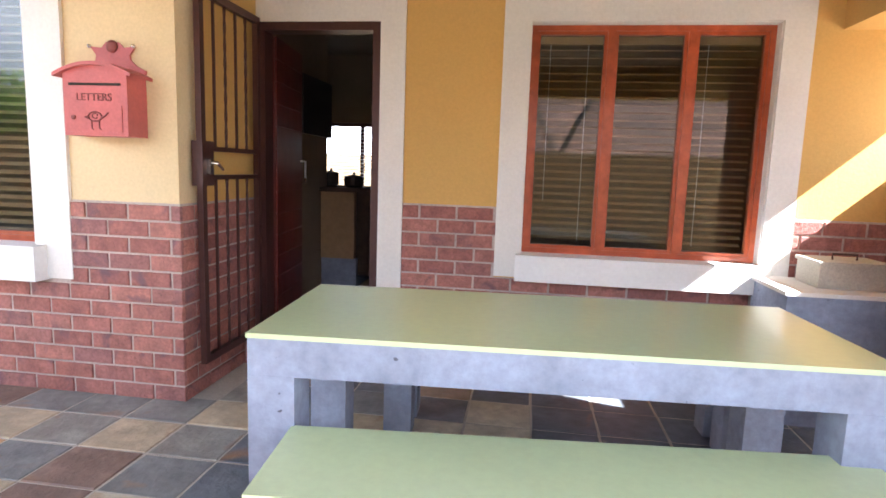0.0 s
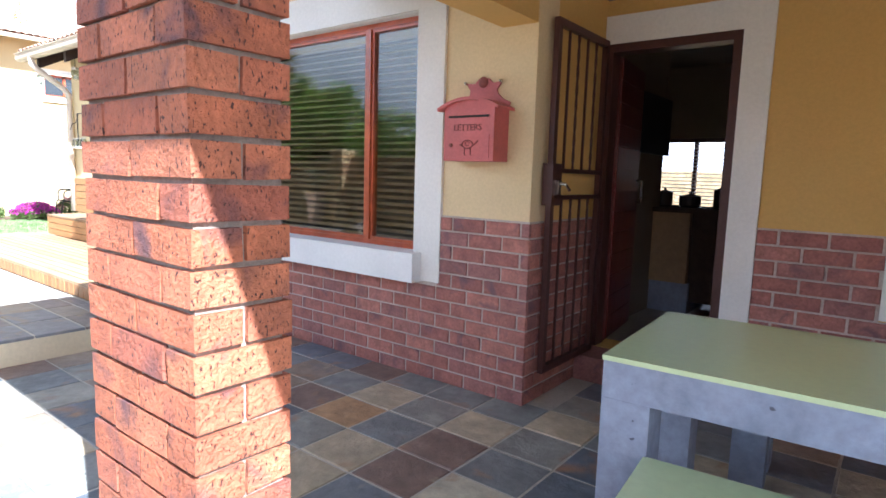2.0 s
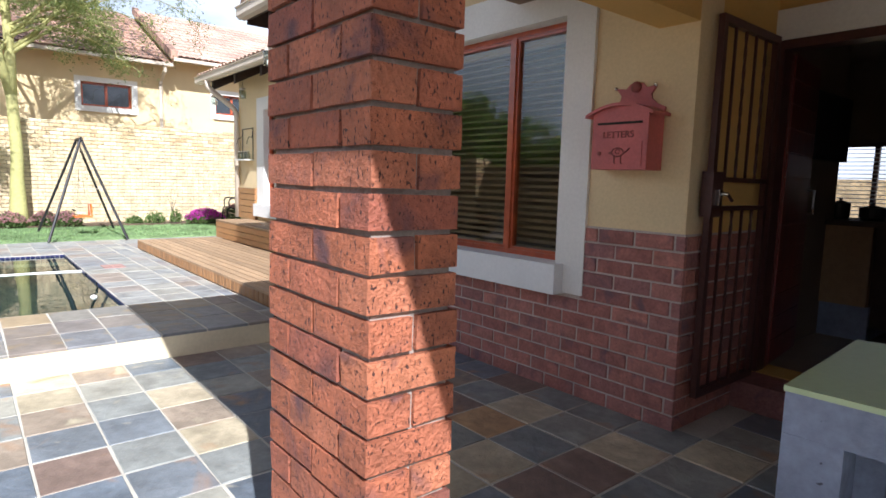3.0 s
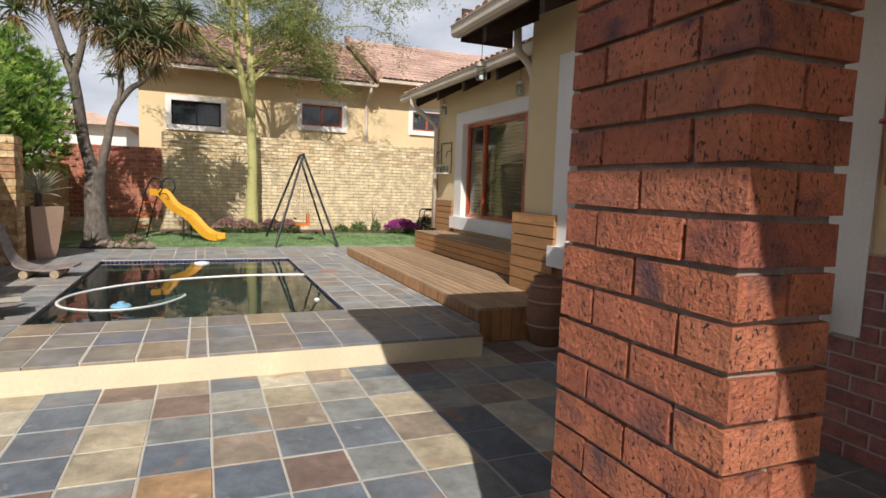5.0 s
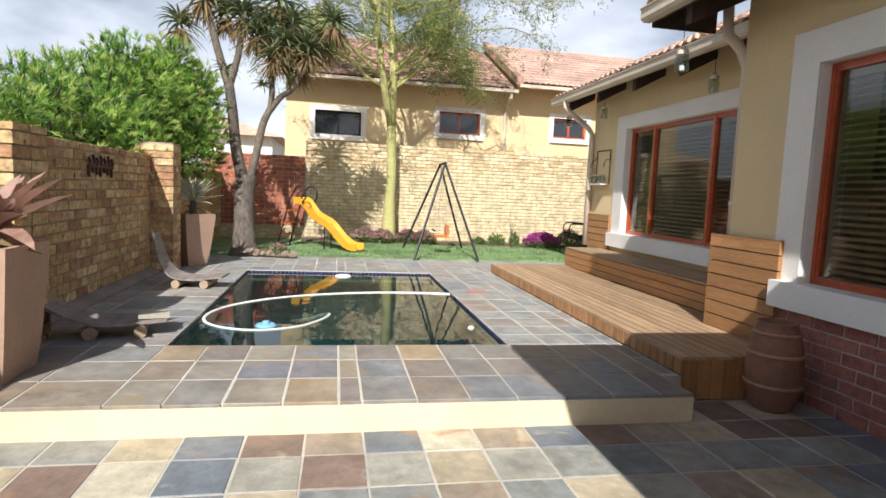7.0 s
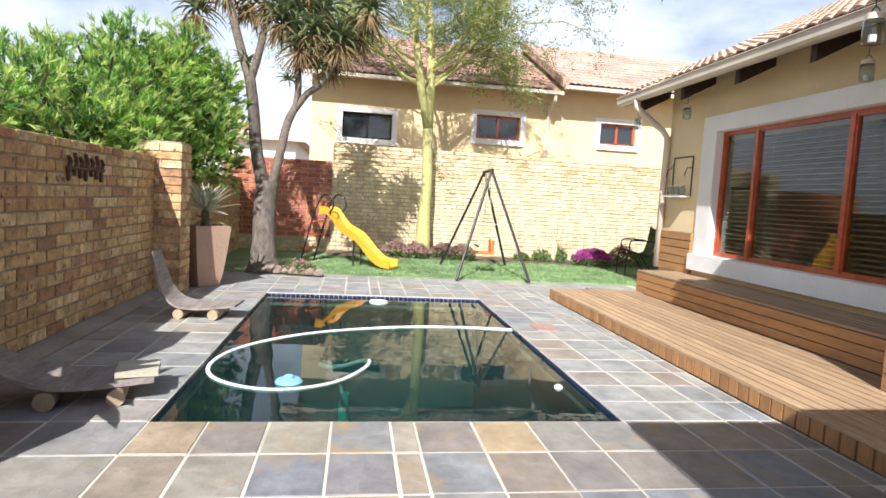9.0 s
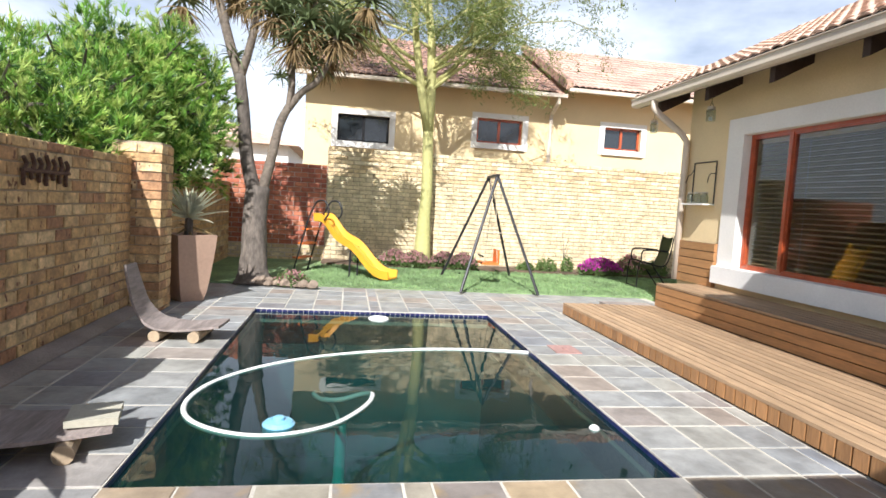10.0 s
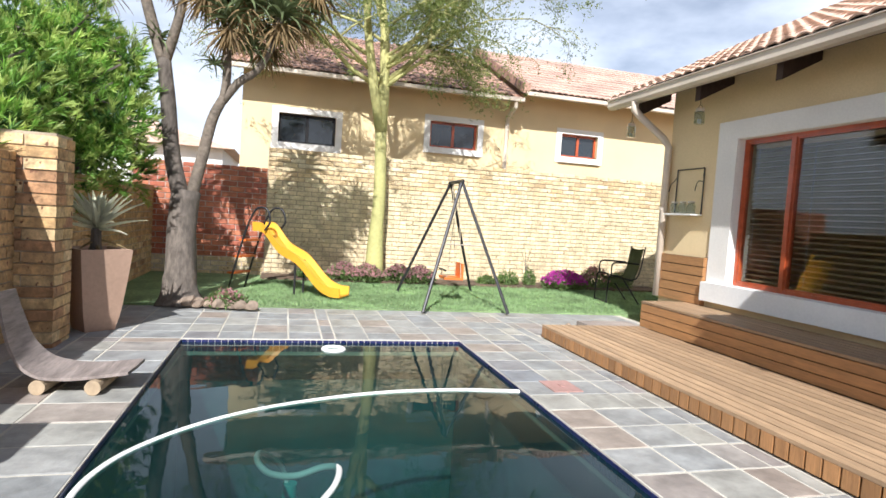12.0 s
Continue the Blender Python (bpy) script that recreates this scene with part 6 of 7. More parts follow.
small_house(-38, -30, -12, -3.3, -1.5, 3.5, 5.0, "distant white house with a terracotta roof")
south, south_roof = small_house(-7.5, 9.0, -17.0, -9.0, -1.5, 1.5, 4.3, "neighbouring house beyond the garden wall with terracotta roof", "cream")


@later
def _south_tiles():
    tiled_roof(south_roof, (9.4, -8.5, 1.55), (-1, 0, 0), 16.8, 3.6, 2.8 / 4.5, "rooftile_old", 55, most=0)

# ---- plants ----
def leaf_mat(name, colour, rough=0.55, var=0.35):
    m = material(name, colour, rough, grain=6, var=var, bump=0, stain=2.0, stain_amount=0.3)
    N, L = m.node_tree.nodes, m.node_tree.links
    b = N["Principled BSDF"]
    thin = N.new("ShaderNodeBsdfTranslucent")
    L.new(b.inputs["Base Color"].links[0].from_socket, thin.inputs["Color"])
    mx = N.new("ShaderNodeMixShader")
    mx.inputs["Fac"].default_value = 0.4
    L.new(b.outputs["BSDF"], mx.inputs[1])
    L.new(thin.outputs["BSDF"], mx.inputs[2])
    L.new(mx.outputs["Shader"], N["Material Output"].inputs["Surface"])
    return m


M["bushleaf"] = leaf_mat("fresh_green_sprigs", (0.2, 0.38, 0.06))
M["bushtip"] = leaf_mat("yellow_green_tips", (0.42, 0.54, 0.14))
# darker copy of the sprig green: shade inside the bush put into colour
M["bushshade"] = leaf_mat("sprigs_with_painted_shade", (0.08, 0.18, 0.04))
M["aloeleaf"] = leaf_mat("grey_green_aloe", (0.15, 0.19, 0.085))
M["aloedry"] = leaf_mat("dry_aloe_leaf", (0.27, 0.19, 0.09), 0.8)
M["aloepale"] = leaf_mat("pale_agave", (0.64, 0.64, 0.48))
M["aloepink"] = leaf_mat("pink_tinged_aloe", (0.42, 0.26, 0.2))
M["feverleaf"] = leaf_mat("fine_feathery_leaf", (0.20, 0.25, 0.07))
M["feverbark"] = material("yellow_green_bark", (0.42, 0.40, 0.16), 0.8, grain=20, var=0.15, bump=0.2, stain=2, stain_amount=0.15)
M["bark"] = material("grey_rough_bark", (0.12, 0.1, 0.082), 0.9, grain=18, var=0.5, bump=1.0, stain=4, stain_amount=0.3, stretch=(1, 1, 0.4))
M["barkpale"] = material("smooth_pale_bark", (0.16, 0.13, 0.1), 0.85, grain=22, var=0.4, bump=0.8, stain=3, stain_amount=0.25)
M["flower"] = leaf_mat("magenta_flower", (0.55, 0.06, 0.42), 0.6)
M["flowerpale"] = leaf_mat("dusty_pink_flower", (0.45, 0.25, 0.25), 0.7)
M["herb"] = leaf_mat("small_garden_leaf", (0.13, 0.2, 0.06))
M["blade"] = leaf_mat("grass_blade", (0.25, 0.37, 0.17), 0.6)


def mesh_from(name, co, fa, mat):
    me = bpy.data.meshes.new(name)
    me.from_pydata(co, [], fa)
    me.materials.append(M[mat])
    return me


def hang(name, me, parent, label=""):
    ob = new(name, me)
    ob.parent = parent
    ob.matrix_local = parent.matrix_world.inverted()
    if label:
        ob["label"] = label
    return ob


def unit(v):
    return v / (np.linalg.norm(v, axis=-1, keepdims=True) + 1e-9)


def blades(rng, base, direction, length, width, mat_name, name, parent, label="", bend=0.25):
    """Many narrow two-segment blades; base and direction are arrays."""
    n = len(base)
    d = unit(direction)
    side = unit(np.cross(d, rng.normal(size=(n, 3))))
    nrm = np.cross(side, d)
    L = length[:, None]
    W = width[:, None]
    mid = base + d * L * 0.55 + nrm * L * bend * 0.25
    tip = base + d * L + nrm * L * bend
    co = np.stack([base - side * W * 0.5, base + side * W * 0.5, mid + side * W * 0.55, mid - side * W * 0.55, tip], axis=1).reshape(-1, 3)
    fa = []
    for i in range(n):
        k = 5 * i
        fa.append((k, k + 1, k + 2, k + 3))
        fa.append((k + 3, k + 2, k + 4))
    return hang(name, mesh_from(name, co.tolist(), fa, mat_name), parent, label)


# ---- bush behind the garden wall: clumps of upright finger-like sprigs ----
def sprig_bush(label, clumps, seed, sprigs):
    rng = np.random.default_rng(seed)
    th = thing("bush", label, "bush", (clumps[0][0], clumps[0][1], -1.5))
    bm = bmesh.new()
    for cx, cy, cz, r in clumps:
        tube(bm, spline([(cx * 0.3 + clumps[0][0] * 0.7, cy - 0.1, -1.5), ((cx + clumps[0][0]) / 2, cy, 0.2), (cx, cy, cz)], 4), [0.09 - 0.006 * i for i in range(9)], 6)
        for k in range(9):
            a = rng.uniform(0, 2 * math.pi)
            e = Vector((cx + r * 0.75 * math.cos(a), cy + r * 0.75 * math.sin(a), cz + rng.uniform(-0.3, 0.8) * r))
            tube(bm, [(cx, cy, cz - 0.3 * r), Vector((cx, cy, cz)).lerp(e, 0.5) + Vector((0, 0, 0.05)), e], [0.03, 0.02, 0.01], 5)
    part("branch_work", bm, "bark", th, m=th.matrix_world.inverted())
    lobes = []
    for cx, cy, cz, r in clumps:
        n = int(46 * r * r) + 8
        v = unit(rng.normal(size=(n, 3)))
        for d, q, rr in zip(v, rng.uniform(0.5, 0.84, n), rng.uniform(0.18, 0.32, n)):
            lobes.append((cx + d[0] * r * q, cy + d[1] * r * q, cz + d[2] * r * q, rr))
    # inner sprigs take the colour with shade painted in
    for mat, name, lo, hi, share, reach in (("bushshade", "inner_foliage", 0.25, 0.8, 0.34, 0.1), ("bushleaf", "foliage", 0.72, 1.0, 0.4, 0.13), ("bushtip", "tip_foliage", 0.9, 1.12, 0.4, 0.12)):
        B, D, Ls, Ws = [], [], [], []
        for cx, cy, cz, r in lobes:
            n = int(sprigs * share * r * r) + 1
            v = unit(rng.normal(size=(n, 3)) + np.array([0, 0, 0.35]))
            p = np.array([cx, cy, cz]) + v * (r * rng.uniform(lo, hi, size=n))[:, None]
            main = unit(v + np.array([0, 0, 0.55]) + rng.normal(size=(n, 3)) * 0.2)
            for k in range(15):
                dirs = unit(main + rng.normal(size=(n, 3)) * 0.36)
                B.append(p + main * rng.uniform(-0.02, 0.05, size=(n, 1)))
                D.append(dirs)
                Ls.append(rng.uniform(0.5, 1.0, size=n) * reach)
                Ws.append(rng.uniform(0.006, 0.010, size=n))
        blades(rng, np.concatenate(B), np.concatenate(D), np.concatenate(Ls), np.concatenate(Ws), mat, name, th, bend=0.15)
    return th


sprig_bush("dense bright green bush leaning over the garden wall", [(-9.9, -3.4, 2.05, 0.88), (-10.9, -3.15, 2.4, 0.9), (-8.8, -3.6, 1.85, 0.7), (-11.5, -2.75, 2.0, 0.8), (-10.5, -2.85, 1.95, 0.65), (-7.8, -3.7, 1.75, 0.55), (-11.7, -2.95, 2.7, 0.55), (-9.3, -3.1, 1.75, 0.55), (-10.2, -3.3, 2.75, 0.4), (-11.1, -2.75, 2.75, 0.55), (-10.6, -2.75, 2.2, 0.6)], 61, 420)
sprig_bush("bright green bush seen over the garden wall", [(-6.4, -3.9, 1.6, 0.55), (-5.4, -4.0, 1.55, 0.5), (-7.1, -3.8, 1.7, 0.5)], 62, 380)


# ---- rosettes ----
def rosette(bm, rng, centre, axis, count, length, width, droop, upright=0.3, thick=0.012):
    """Fleshy tapering leaves arching out of one point."""
    axis = Vector(axis).normalized()
    for i in range(count):
        a = i * 2.39996 + rng.uniform(-0.2, 0.2)
        t = i / count
        e1 = axis.orthogonal().normalized()
        e2 = axis.cross(e1)
        out = (e1 * math.cos(a) + e2 * math.sin(a)).normalized()
        lift = (1 - t) * -0.35 + t * 1.6 + upright
        d = (out + axis * lift).normalized()
        L = length * rng.uniform(0.75, 1.1) * (0.7 + 0.3 * (1 - t))
        side = d.cross(axis)
        if side.length < 0.05:
            side = e1
        side.normalize()
        rows = []
        p = Vector(centre)
        dd = d.copy()
        n = 6
        for k in range(n + 1):
            s = k / n
            w = width * (1 - s) ** 0.7 * (0.8 + 0.4 * math.sin(s * 2.2)) + 0.0015
            nn = side.cross(dd).normalized()
            rows.append([bm.verts.new(p - side * w * 0.5 + nn * w * 0.18), bm.verts.new(p - nn * thick * (1 - s * 0.8)), bm.verts.new(p + side * w * 0.5 + nn * w * 0.18)])
            p = p + dd * (L / n)
            dd = (dd + Vector((0, 0, -droop / n)) * (0.4 + s * 1.6)).normalized()
        for r, q in zip(rows, rows[1:]):
            bm.faces.new((r[0], r[1], q[1], q[0]))
            bm.faces.new((r[1], r[2], q[2], q[1]))


# ---- tree aloe by the pool corner ----
def tree_aloe():
    rng = random.Random(71)
    th = thing("aloe_tree", "branching tree aloe with grey trunk and spiky rosettes", "tree", (-11.05, -1.75, G))
    inv2 = th.matrix_world.inverted()
    bm = bmesh.new()
    tube(bm, spline([(-11.05, -1.75, G - 0.02), (-11.06, -1.76, 0.34), (-11.1, -1.77, 0.6), (-11.15, -1.78, 1.0), (-11.2, -1.76, 1.42)], 4), [0.27, 0.25, 0.22, 0.20, 0.185, 0.18, 0.175, 0.17, 0.165, 0.162, 0.16, 0.158, 0.156, 0.154, 0.152, 0.15, 0.15], 14)
    for v in bm.verts:
        a = math.atan2(v.co.y + 1.76, v.co.x + 11.1)
        k = 1 + 0.07 * math.sin(a * 7 + v.co.z * 3) * (1.4 if v.co.z < 0.5 else 0.5)
        v.co.x = -11.1 + (v.co.x + 11.1) * k
        v.co.y = -1.76 + (v.co.y + 1.76) * k
    part("trunk", bm, "bark", th, "thick grey trunk with a flared foot", smooth=True, m=inv2)
    limbs = [
        ([(-11.2, -1.80, 1.30), (-11.2, -1.92, 1.82), (-11.2, -1.98, 2.4), (-11.2, -2.04, 2.85)], 0.098, 0.075, "bark"),
        ([(-11.2, -2.04, 2.80), (-11.2, -2.20, 3.32), (-11.25, -2.36, 3.9), (-11.3, -2.42, 4.3)], 0.066, 0.05, "barkpale"),
        ([(-11.2, -2.03, 2.82), (-11.15, -1.94, 3.1), (-11.15, -1.86, 3.5), (-11.2, -1.84, 4.0)], 0.06, 0.045, "barkpale"),
        ([(-11.2, -1.72, 1.30), (-11.2, -1.62, 1.75), (-11.2, -1.52, 2.24), (-11.2, -1.41, 2.50)], 0.072, 0.055, "barkpale"),
        ([(-11.2, -1.41, 2.46), (-11.2, -1.385, 2.80), (-11.2, -1.42, 3.33), (-11.25, -1.47, 3.9)], 0.052, 0.04, "barkpale"),
        ([(-11.2, -1.42, 2.46), (-11.18, -1.25, 2.69), (-11.15, -1.06, 2.84), (-11.1, -0.9, 3.15), (-11.1, -0.84, 3.42)], 0.05, 0.036, "barkpale"),
        ([(-11.22, -1.43, 3.35), (-11.3, -1.2, 3.6), (-11.3, -1.1, 4.0)], 0.045, 0.035, "barkpale"),
    ]
    for pts, r0, r1, mat in limbs:
        bm = bmesh.new()
        sp = spline(pts, 5)
        tube(bm, sp, [r0 + (r1 - r0) * i / (len(sp) - 1) for i in range(len(sp))], 10)
        part("limb", bm, mat, th, smooth=True, m=inv2)
    heads = [((-11.3, -2.44, 4.2), 0.62), ((-11.2, -1.84, 3.95), 0.6), ((-11.25, -1.48, 3.8), 0.6), ((-11.1, -0.83, 3.47), 0.58), ((-11.3, -1.1, 3.9), 0.6), ((-11.2, -2.1, 3.06), 0.32), ((-11.0, -1.2, 3.55), 0.52), ((-11.35, -2.8, 3.75), 0.5), ((-11.05, -1.62, 3.65), 0.5), ((-11.2, -1.52, 2.86), 0.24), ((-11.1, -1.15, 3.05), 0.4), ((-11.4, -0.6, 3.65), 0.5), ((-11.5, -2.15, 4.0), 0.55), ((-11.3, -0.95, 3.25), 0.46), ((-10.95, -1.35, 3.3), 0.46), ((-11.4, -1.3, 4.25), 0.6), ((-11.2, -0.45, 3.95), 0.55)]
    for c, L in heads:
        bm = bmesh.new()
        rosette(bm, rng, c, (rng.uniform(-0.2, 0.2), rng.uniform(-0.2, 0.2), 1), 46 if L > 0.45 else 26, L, 0.062 * L / 0.6, 1.5, 0.1)
        part("rosette", bm, "aloeleaf", th, m=inv2)
        if L > 0.45:
            bm = bmesh.new()
            rosette(bm, rng, (c[0], c[1], c[2] - 0.1), (0, 0, -1), 52, L * 1.0, 0.03, 0.9, 0.45)
            part("dry_skirt", bm, "aloedry", th, "hanging dry brown leaves", m=inv2)


tree_aloe()


# ---- fever tree ----
def fever_tree():
    rng = random.Random(81)
    nrng = np.random.default_rng(82)
    base = Vector((-13.62, 0.77, T - 0.05))
    th = thing("fever_tree", "slender tree with yellow-green bark and feathery leaves", "tree", base)
    inv2 = th.matrix_world.inverted()
    bm = bmesh.new()
    sp = spline([base, base + Vector((0, 0.0, 0.9)), base + Vector((0, 0.02, 1.5)), base + Vector((0.0, -0.02, 2.62))], 5)
    tube(bm, sp, [0.165 - 0.045 * min(1, i / 6) - 0.002 * i for i in range(len(sp))], 12)
    part("trunk", bm, "feverbark", th, smooth=True, m=inv2)
    fork = base + Vector((0.0, -0.02, 2.5))
    tips = []
    limb_bm = bmesh.new()

    def grow(p, d, length, r, level):
        pts = [p.copy()]
        q, dd = p.copy(), d.normalized()
        n = 4
        for k in range(n):
            dd = (dd + Vector((rng.uniform(-1, 1), rng.uniform(-1, 1), rng.uniform(-0.6, 0.6) - 0.28 * (level > 1))) * (0.09 + 0.11 * level)).normalized()
            q = q + dd * (length / n)
            pts.append(q.copy())
        tube(limb_bm, pts, [max(0.004, r * (1 - 0.55 * i / n)) for i in range(n + 1)], 6 if level > 1 else 9)
        if level > 1:
            for s in pts[1:]:
                tips.append((s, dd.copy()))
        if level < 4:
            for k in range(3 if level else 4):
                at = pts[rng.choice((2, 3, 4))] if level else pts[1 + k % 4]
                a = rng.uniform(0, 2 * math.pi)
                out = Vector((math.cos(a), math.sin(a), rng.uniform(-0.3, 0.7) if level else rng.uniform(0.3, 0.9)))
                grow(at, dd * 0.55 + out * 0.85, length * rng.uniform(0.55, 0.72), r * 0.5, level + 1)
    grow(fork, Vector((0.05, -0.22, 1)), 3.0, 0.09, 0)
    grow(fork, Vector((0.0, 0.06, 1)), 3.2, 0.1, 0)
    grow(fork + Vector((0, -0.15, 0.75)), Vector((0.3, -1, 0.55)), 1.7, 0.045, 2)
    grow(fork + Vector((0, 0.05, 0.75)), Vector((0.3, 0.9, 0.6)), 1.7, 0.04, 2)
    grow(fork + Vector((0, -0.2, 0.95)), Vector((0.5, -0.7, 0.5)), 1.6, 0.035, 2)
    grow(fork + Vector((0, 0.05, 1.1)), Vector((0.5, 0.8, 0.5)), 1.7, 0.035, 2)
    grow(fork + Vector((0, 0.06, 1.2)), Vector((-0.2, 1.0, 0.6)), 1.9, 0.04, 2)
    grow(fork + Vector((0, -0.25, 1.2)), Vector((0.1, -1.0, 0.6)), 1.8, 0.04, 2)
    for dz, dy, dx, ln in ((0.45, -1.0, 0.5, 1.9), (1.0, -1.0, 0.1, 2.2), (1.3, 1.0, 0.4, 2.2), (1.5, -0.9, 0.7, 2.0), (0.8, 1.0, -0.1, 2.1), (0.6, 0.9, 0.7, 1.5), (1.8, 1.0, 0.3, 2.1)):
        grow(fork + Vector((0, 0.06 * dy * dz, dz + 0.45)), Vector((dx, dy, 0.75)), ln, 0.03, 2)
    part("limb_work", limb_bm, "feverbark", th, "forked yellow-green limbs", smooth=True, m=inv2)
    B, D = [], []
    for p, d in tips:
        m = 14
        off = nrng.normal(size=(m, 3)) * np.array([0.1, 0.1, 0.09]) + np.array([0, 0, -0.06])
        B.append(np.array(p[:]) + off)
        D.append(nrng.normal(size=(m, 3)) + np.array([0, 0, 0.2]))
    B, D = np.concatenate(B), np.concatenate(D)
    # each sprig: a short stem of several tiny leaflets
    BB, DD, LL, WW = [], [], [], []
    d = unit(D)
    for k in range(4):
        BB.append(B + d * (0.022 * k))
        DD.append(unit(nrng.normal(size=B.shape) + d * 0.5))
        LL.append(nrng.uniform(0.025, 0.055, size=len(B)))
        WW.append(nrng.uniform(0.007, 0.014, size=len(B)))
    blades(nrng, np.concatenate(BB), np.concatenate(DD), np.concatenate(LL), np.concatenate(WW), "feverleaf", "crown", th, "sparse feathery crown")


fever_tree()


# ---- aloes in the planters ----
def potted_aloe(at, mat, count, length, width, label, seed, trunk=0.12):
    rng = random.Random(seed)
    th = thing("aloe", label, "aloe", at)
    bm = bmesh.new()
    tube(bm, [(0, 0, -0.01), (0.01, 0, trunk)], [0.05, 0.04], 8)
    part("stem", bm, "bark", th)
    for k in range(3):
        bm = bmesh.new()
        rosette(bm, rng, (0, 0, trunk + 0.02 * k), (rng.uniform(-0.1, 0.1), rng.uniform(-0.1, 0.1), 1), count // 3, length * (1 - 0.15 * k), width, 0.25, 0.25 + 0.35 * k, 0.02)
        part("leaves", bm, mat, th)
    bm = bmesh.new()
    rosette(bm, rng, (0, 0, trunk * 0.6), (0, 0, -1), 6, length * 0.6, width * 0.7, 0.4, 0.2)
    part("dry_leaves", bm, "aloedry", th, "withered hanging leaves")


potted_aloe((-9.68, -2.22, T + 0.63), "aloepale", 48, 0.50, 0.06, "pale spiky aloe growing in the planter", 91, 0.24)
potted_aloe((-4.97, -2.2, T + 0.67), "aloepink", 24, 0.52, 0.16, "pink-tinged fleshy aloe in the planter", 92, 0.16)


# ---- flower bed along the back wall ----
solid("flower_bed", (-14.0, -13.35, -1.0, 6.2, T, T + 0.06), "soil", "narrow bed of dark soil along the wall", "bed")


def bed_plant(at, r, h, leaf, flower, share, label, category, seed):
    rng = np.random.default_rng(seed)
    th = thing("flowering_plant" if flower else "shrub", label, category, at, group="plants in the bed")
    n = int(900 * r / 0.3)
    a = rng.uniform(0, 2 * math.pi, n)
    q = np.sqrt(rng.uniform(0, 1, n)) * r
    top = h * (1 - (q / r) ** 2 * 0.6)
    z = rng.uniform(0.05, 1, n) * top
    base = np.array(at) + np.stack([q * np.cos(a) * 0.7, q * np.sin(a), z], axis=1)
    d = rng.normal(size=(n, 3)) + np.array([0, 0, 0.9])
    blades(rng, base, d, rng.uniform(0.03, 0.08, n), rng.uniform(0.01, 0.02, n), leaf, "foliage", th)
    if flower:
        pick = rng.uniform(size=n) < share
        b2 = base[pick]
        b2[:, 2] = at[2] + top[pick] * rng.uniform(0.75, 1.1, pick.sum())
        bb = np.concatenate([b2] * 5)
        dd = rng.normal(size=bb.shape) + np.array([0.3, 0, 0.6])
        blades(rng, bb, dd, rng.uniform(0.02, 0.035, len(bb)), rng.uniform(0.014, 0.024, len(bb)), flower, "blossom", th)
    bm = bmesh.new()
    for k in range(5):
        tube(bm, [(0, 0, 0), (rng.uniform(-r, r) * 0.4, rng.uniform(-r, r) * 0.5, h * 0.7)], [0.006, 0.003], 5)
    part("stem", bm, "bark", th)


BED = T + 0.055
bed_plant((-13.3, 4.05, BED), 0.42, 0.30, "herb", "flower", 0.55, "bright magenta flowering plant in the bed", "flowers", 101)
bed_plant((-13.5, 4.75, BED), 0.30, 0.38, "herb", "flowerpale", 0.3, "dusty pink flowering bush in the bed", "flowers", 102)
for k, yy in enumerate((0.25, 0.62, 1.15, 1.5)):
    bed_plant((-13.45 + 0.08 * (k % 2), yy, BED), 0.26, 0.26, "herb", "flowerpale", 0.4, "low dusty pink plant at the tree foot", "flowers", 110 + k)
for k, (yy, r, h) in enumerate(((2.7, 0.16, 0.16), (3.1, 0.2, 0.24), (3.5, 0.12, 0.3), (-0.3, 0.15, 0.2), (5.3, 0.25, 0.3))):
    bed_plant((-13.55, yy, BED), r, h, "herb", None, 0, "small green shrub in the bed", "shrub", 120 + k)
bm = bmesh.new()
tw = thing("bare_sapling", "thin bare sapling in the bed", "sapling", (-13.6, 3.45, BED))
rs = random.Random(7)
for k in range(5):
    a = rs.uniform(0, 6.28)
    tube(bm, spline([(0, 0, 0.02 * k), (0.02 * math.cos(a), 0.02 * math.sin(a), 0.25 + 0.05 * k), (0.1 * math.cos(a), 0.1 * math.sin(a), 0.45 + 0.07 * k)], 3), [0.007 - 0.0008 * i for i in range(7)], 5)
part("twigs", bm, "bark", tw)
bed_plant((-10.85, -1.25, G), 0.22, 0.18, "herb", "flowerpale", 0.1, "small plant at the foot of the aloe tree", "shrub", 131)

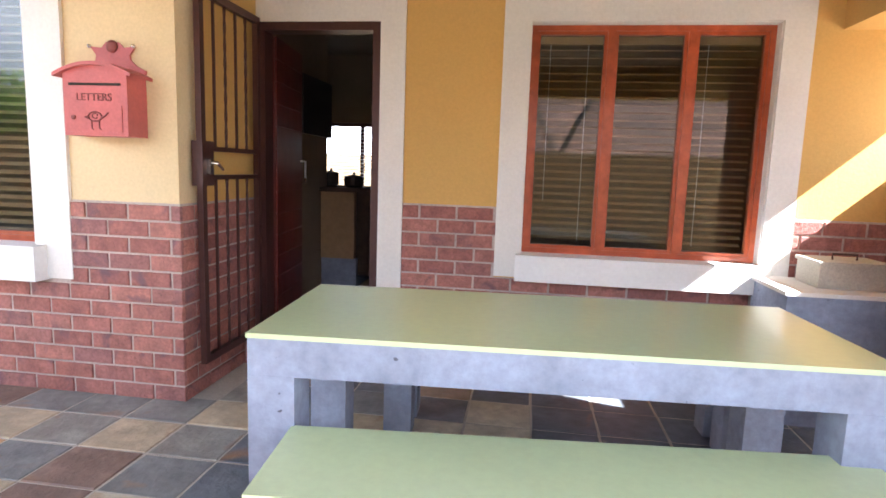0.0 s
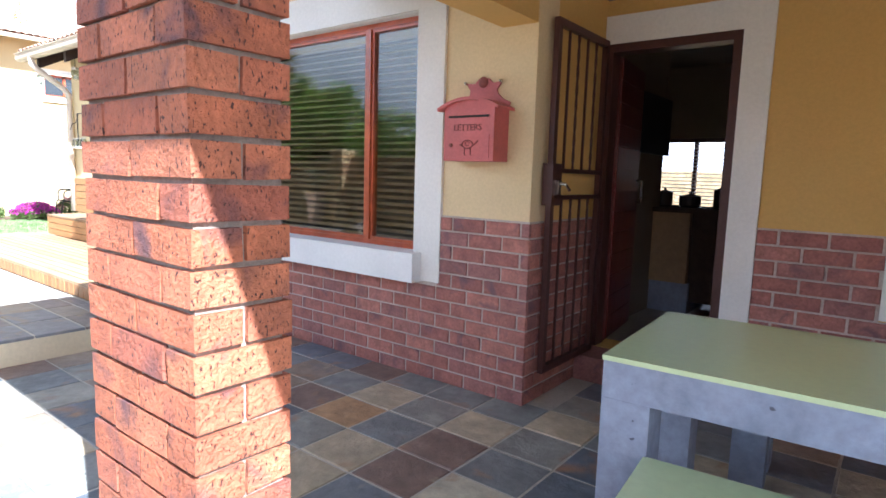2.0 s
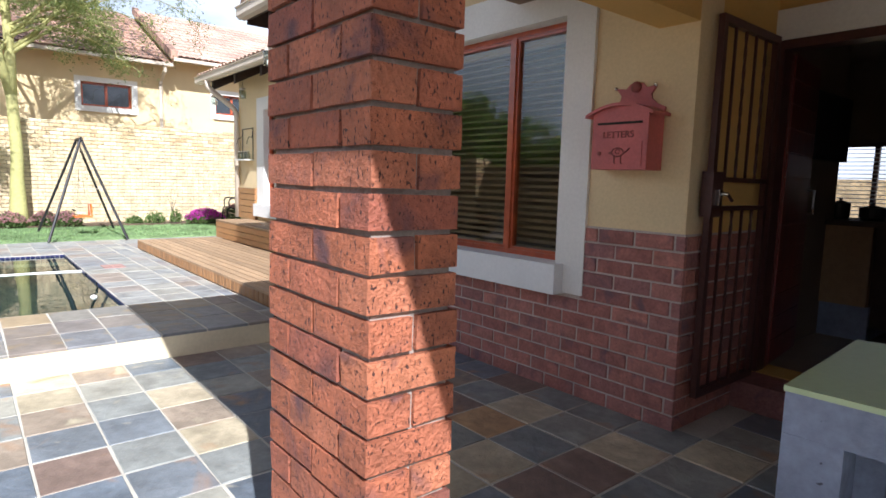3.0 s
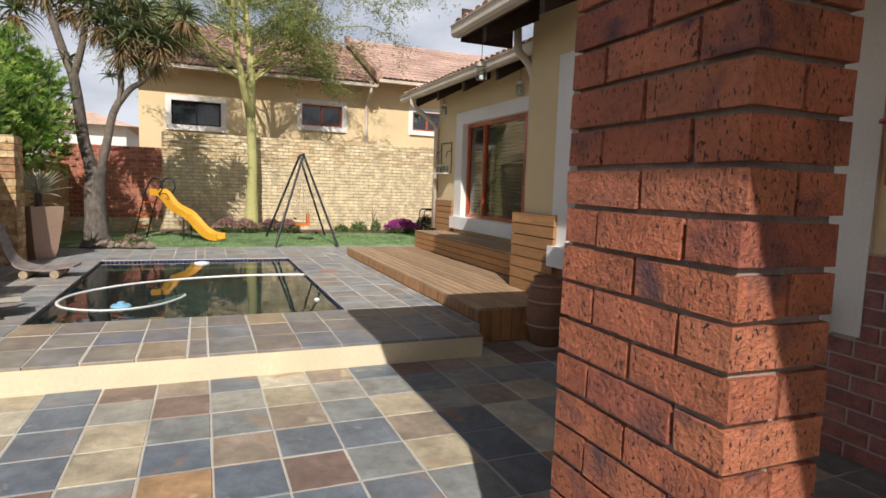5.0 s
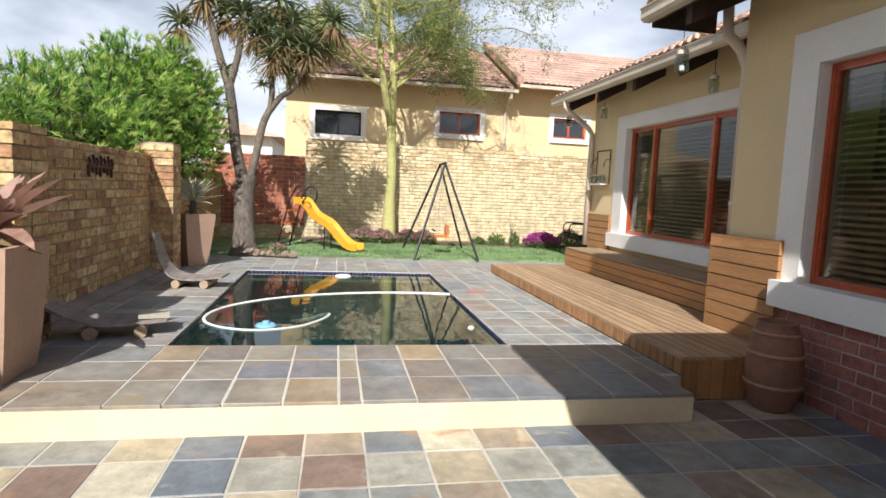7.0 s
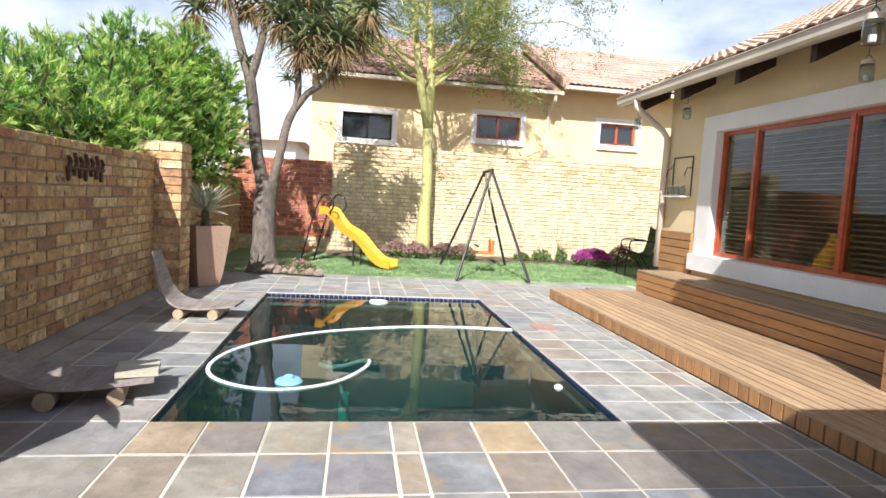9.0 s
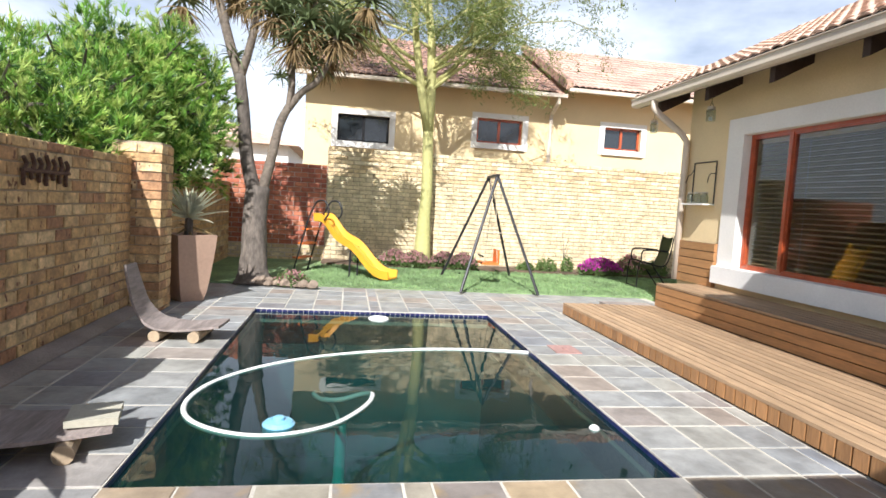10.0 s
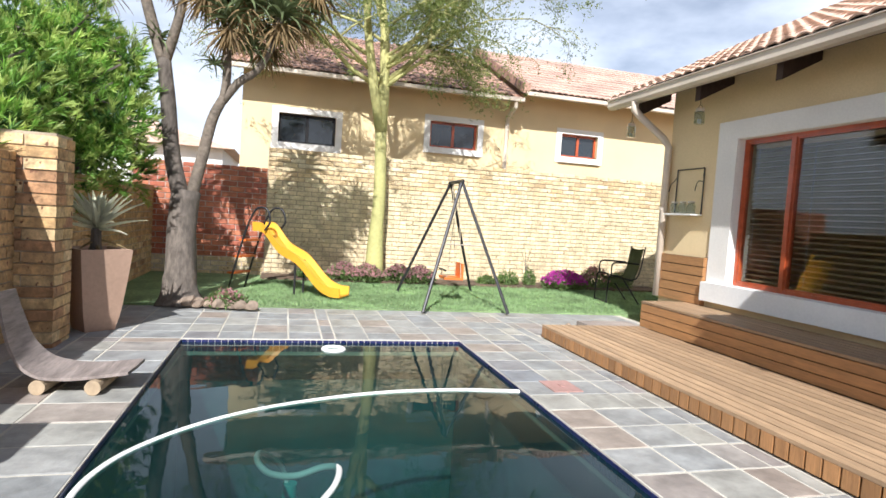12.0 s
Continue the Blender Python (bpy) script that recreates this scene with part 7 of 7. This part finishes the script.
# ---- rockery edge by the aloe tree, stones by the deck ----
M["stone"] = material("rough_brown_stone", (0.26, 0.2, 0.15), 0.9, grain=14, var=0.3, bump=0.8, stain=4, stain_amount=0.25)
rs = random.Random(9)
for k in range(12):
    if k < 8:
        at = (-10.72 - 0.02 * k, -0.98 - 0.11 * k, G)
        s = rs.uniform(0.06, 0.09)
    else:
        at = (-9.75 - 0.09 * (k - 8), 2.25 + 0.07 * (k - 8), G)
        s = rs.uniform(0.025, 0.04)
    st = thing("garden_stone", "rough brown stone edging the lawn", "stone", at, group="edging stones")
    bm = bmesh.new()
    bmesh.ops.create_icosphere(bm, subdivisions=2, radius=s)
    for v in bm.verts:
        n3 = noise.noise(v.co * 12 + Vector((k * 3.1, 0, 0)))
        v.co = v.co * (1 + 0.5 * n3)
        v.co.z = max(v.co.z * 0.8, -s * 0.5) + s * 0.5
    part("rock", bm, "stone", st)
slabst = thing("stepping_slab", "pale stone slab at the end of the deck", "slab", (-9.9, 3.0, G))
boxes("slab", [(-0.28, 0.28, -0.35, 0.3, -0.02, 0.04)], "mortar_grey", slabst, bevel=0.01)

# ---- lawn ----
def lawn_blades():
    rng = np.random.default_rng(141)
    n = 42000
    x = rng.uniform(-13.36, -10.93, n)
    y = rng.uniform(-1.1, 6.0, n)
    base = np.stack([x, y, np.full(n, G - 0.003)], axis=1)
    d = rng.normal(size=(n, 3)) * 0.5 + np.array([0, 0, 1.0])
    th = thing("grass", "short green lawn grass", "grass", (-12, 2, G), kind="stuff")
    ob = blades(rng, base, d, rng.uniform(0.02, 0.05, n), rng.uniform(0.005, 0.009, n), "blade", "grass_blades", th)
    tagged(ob, kind="stuff")


lawn_blades()


# ---- tree beyond the garden wall ----
def bare_tree(at, label, seed):
    rng = random.Random(seed)
    th = thing("bare_tree", label, "tree", at)
    bm = bmesh.new()

    def grow(p, d, length, r, level):
        q = p + d.normalized() * length
        tube(bm, [p, p.lerp(q, 0.5) + Vector((rng.uniform(-1, 1), rng.uniform(-1, 1), 0)) * 0.04 * length, q], [r, r * 0.8, r * 0.65], 7)
        if level < 4:
            for k in range(3 if level else 2):
                a = rng.uniform(0, 6.28)
                grow(q, d.normalized() + Vector((math.cos(a), math.sin(a), rng.uniform(0, 0.4))) * 0.7, length * 0.66, r * 0.6, level + 1)
    grow(Vector((0, 0, 0)), Vector((0, 0, 1)), 3.0, 0.11, 0)
    part("trunk", bm, "bark", th)


bare_tree((0.6, -4.0, -1.5), "bare branching tree beyond the garden wall", 151)

# ---- bricks and tiles ----
for make in LAST:
    make()
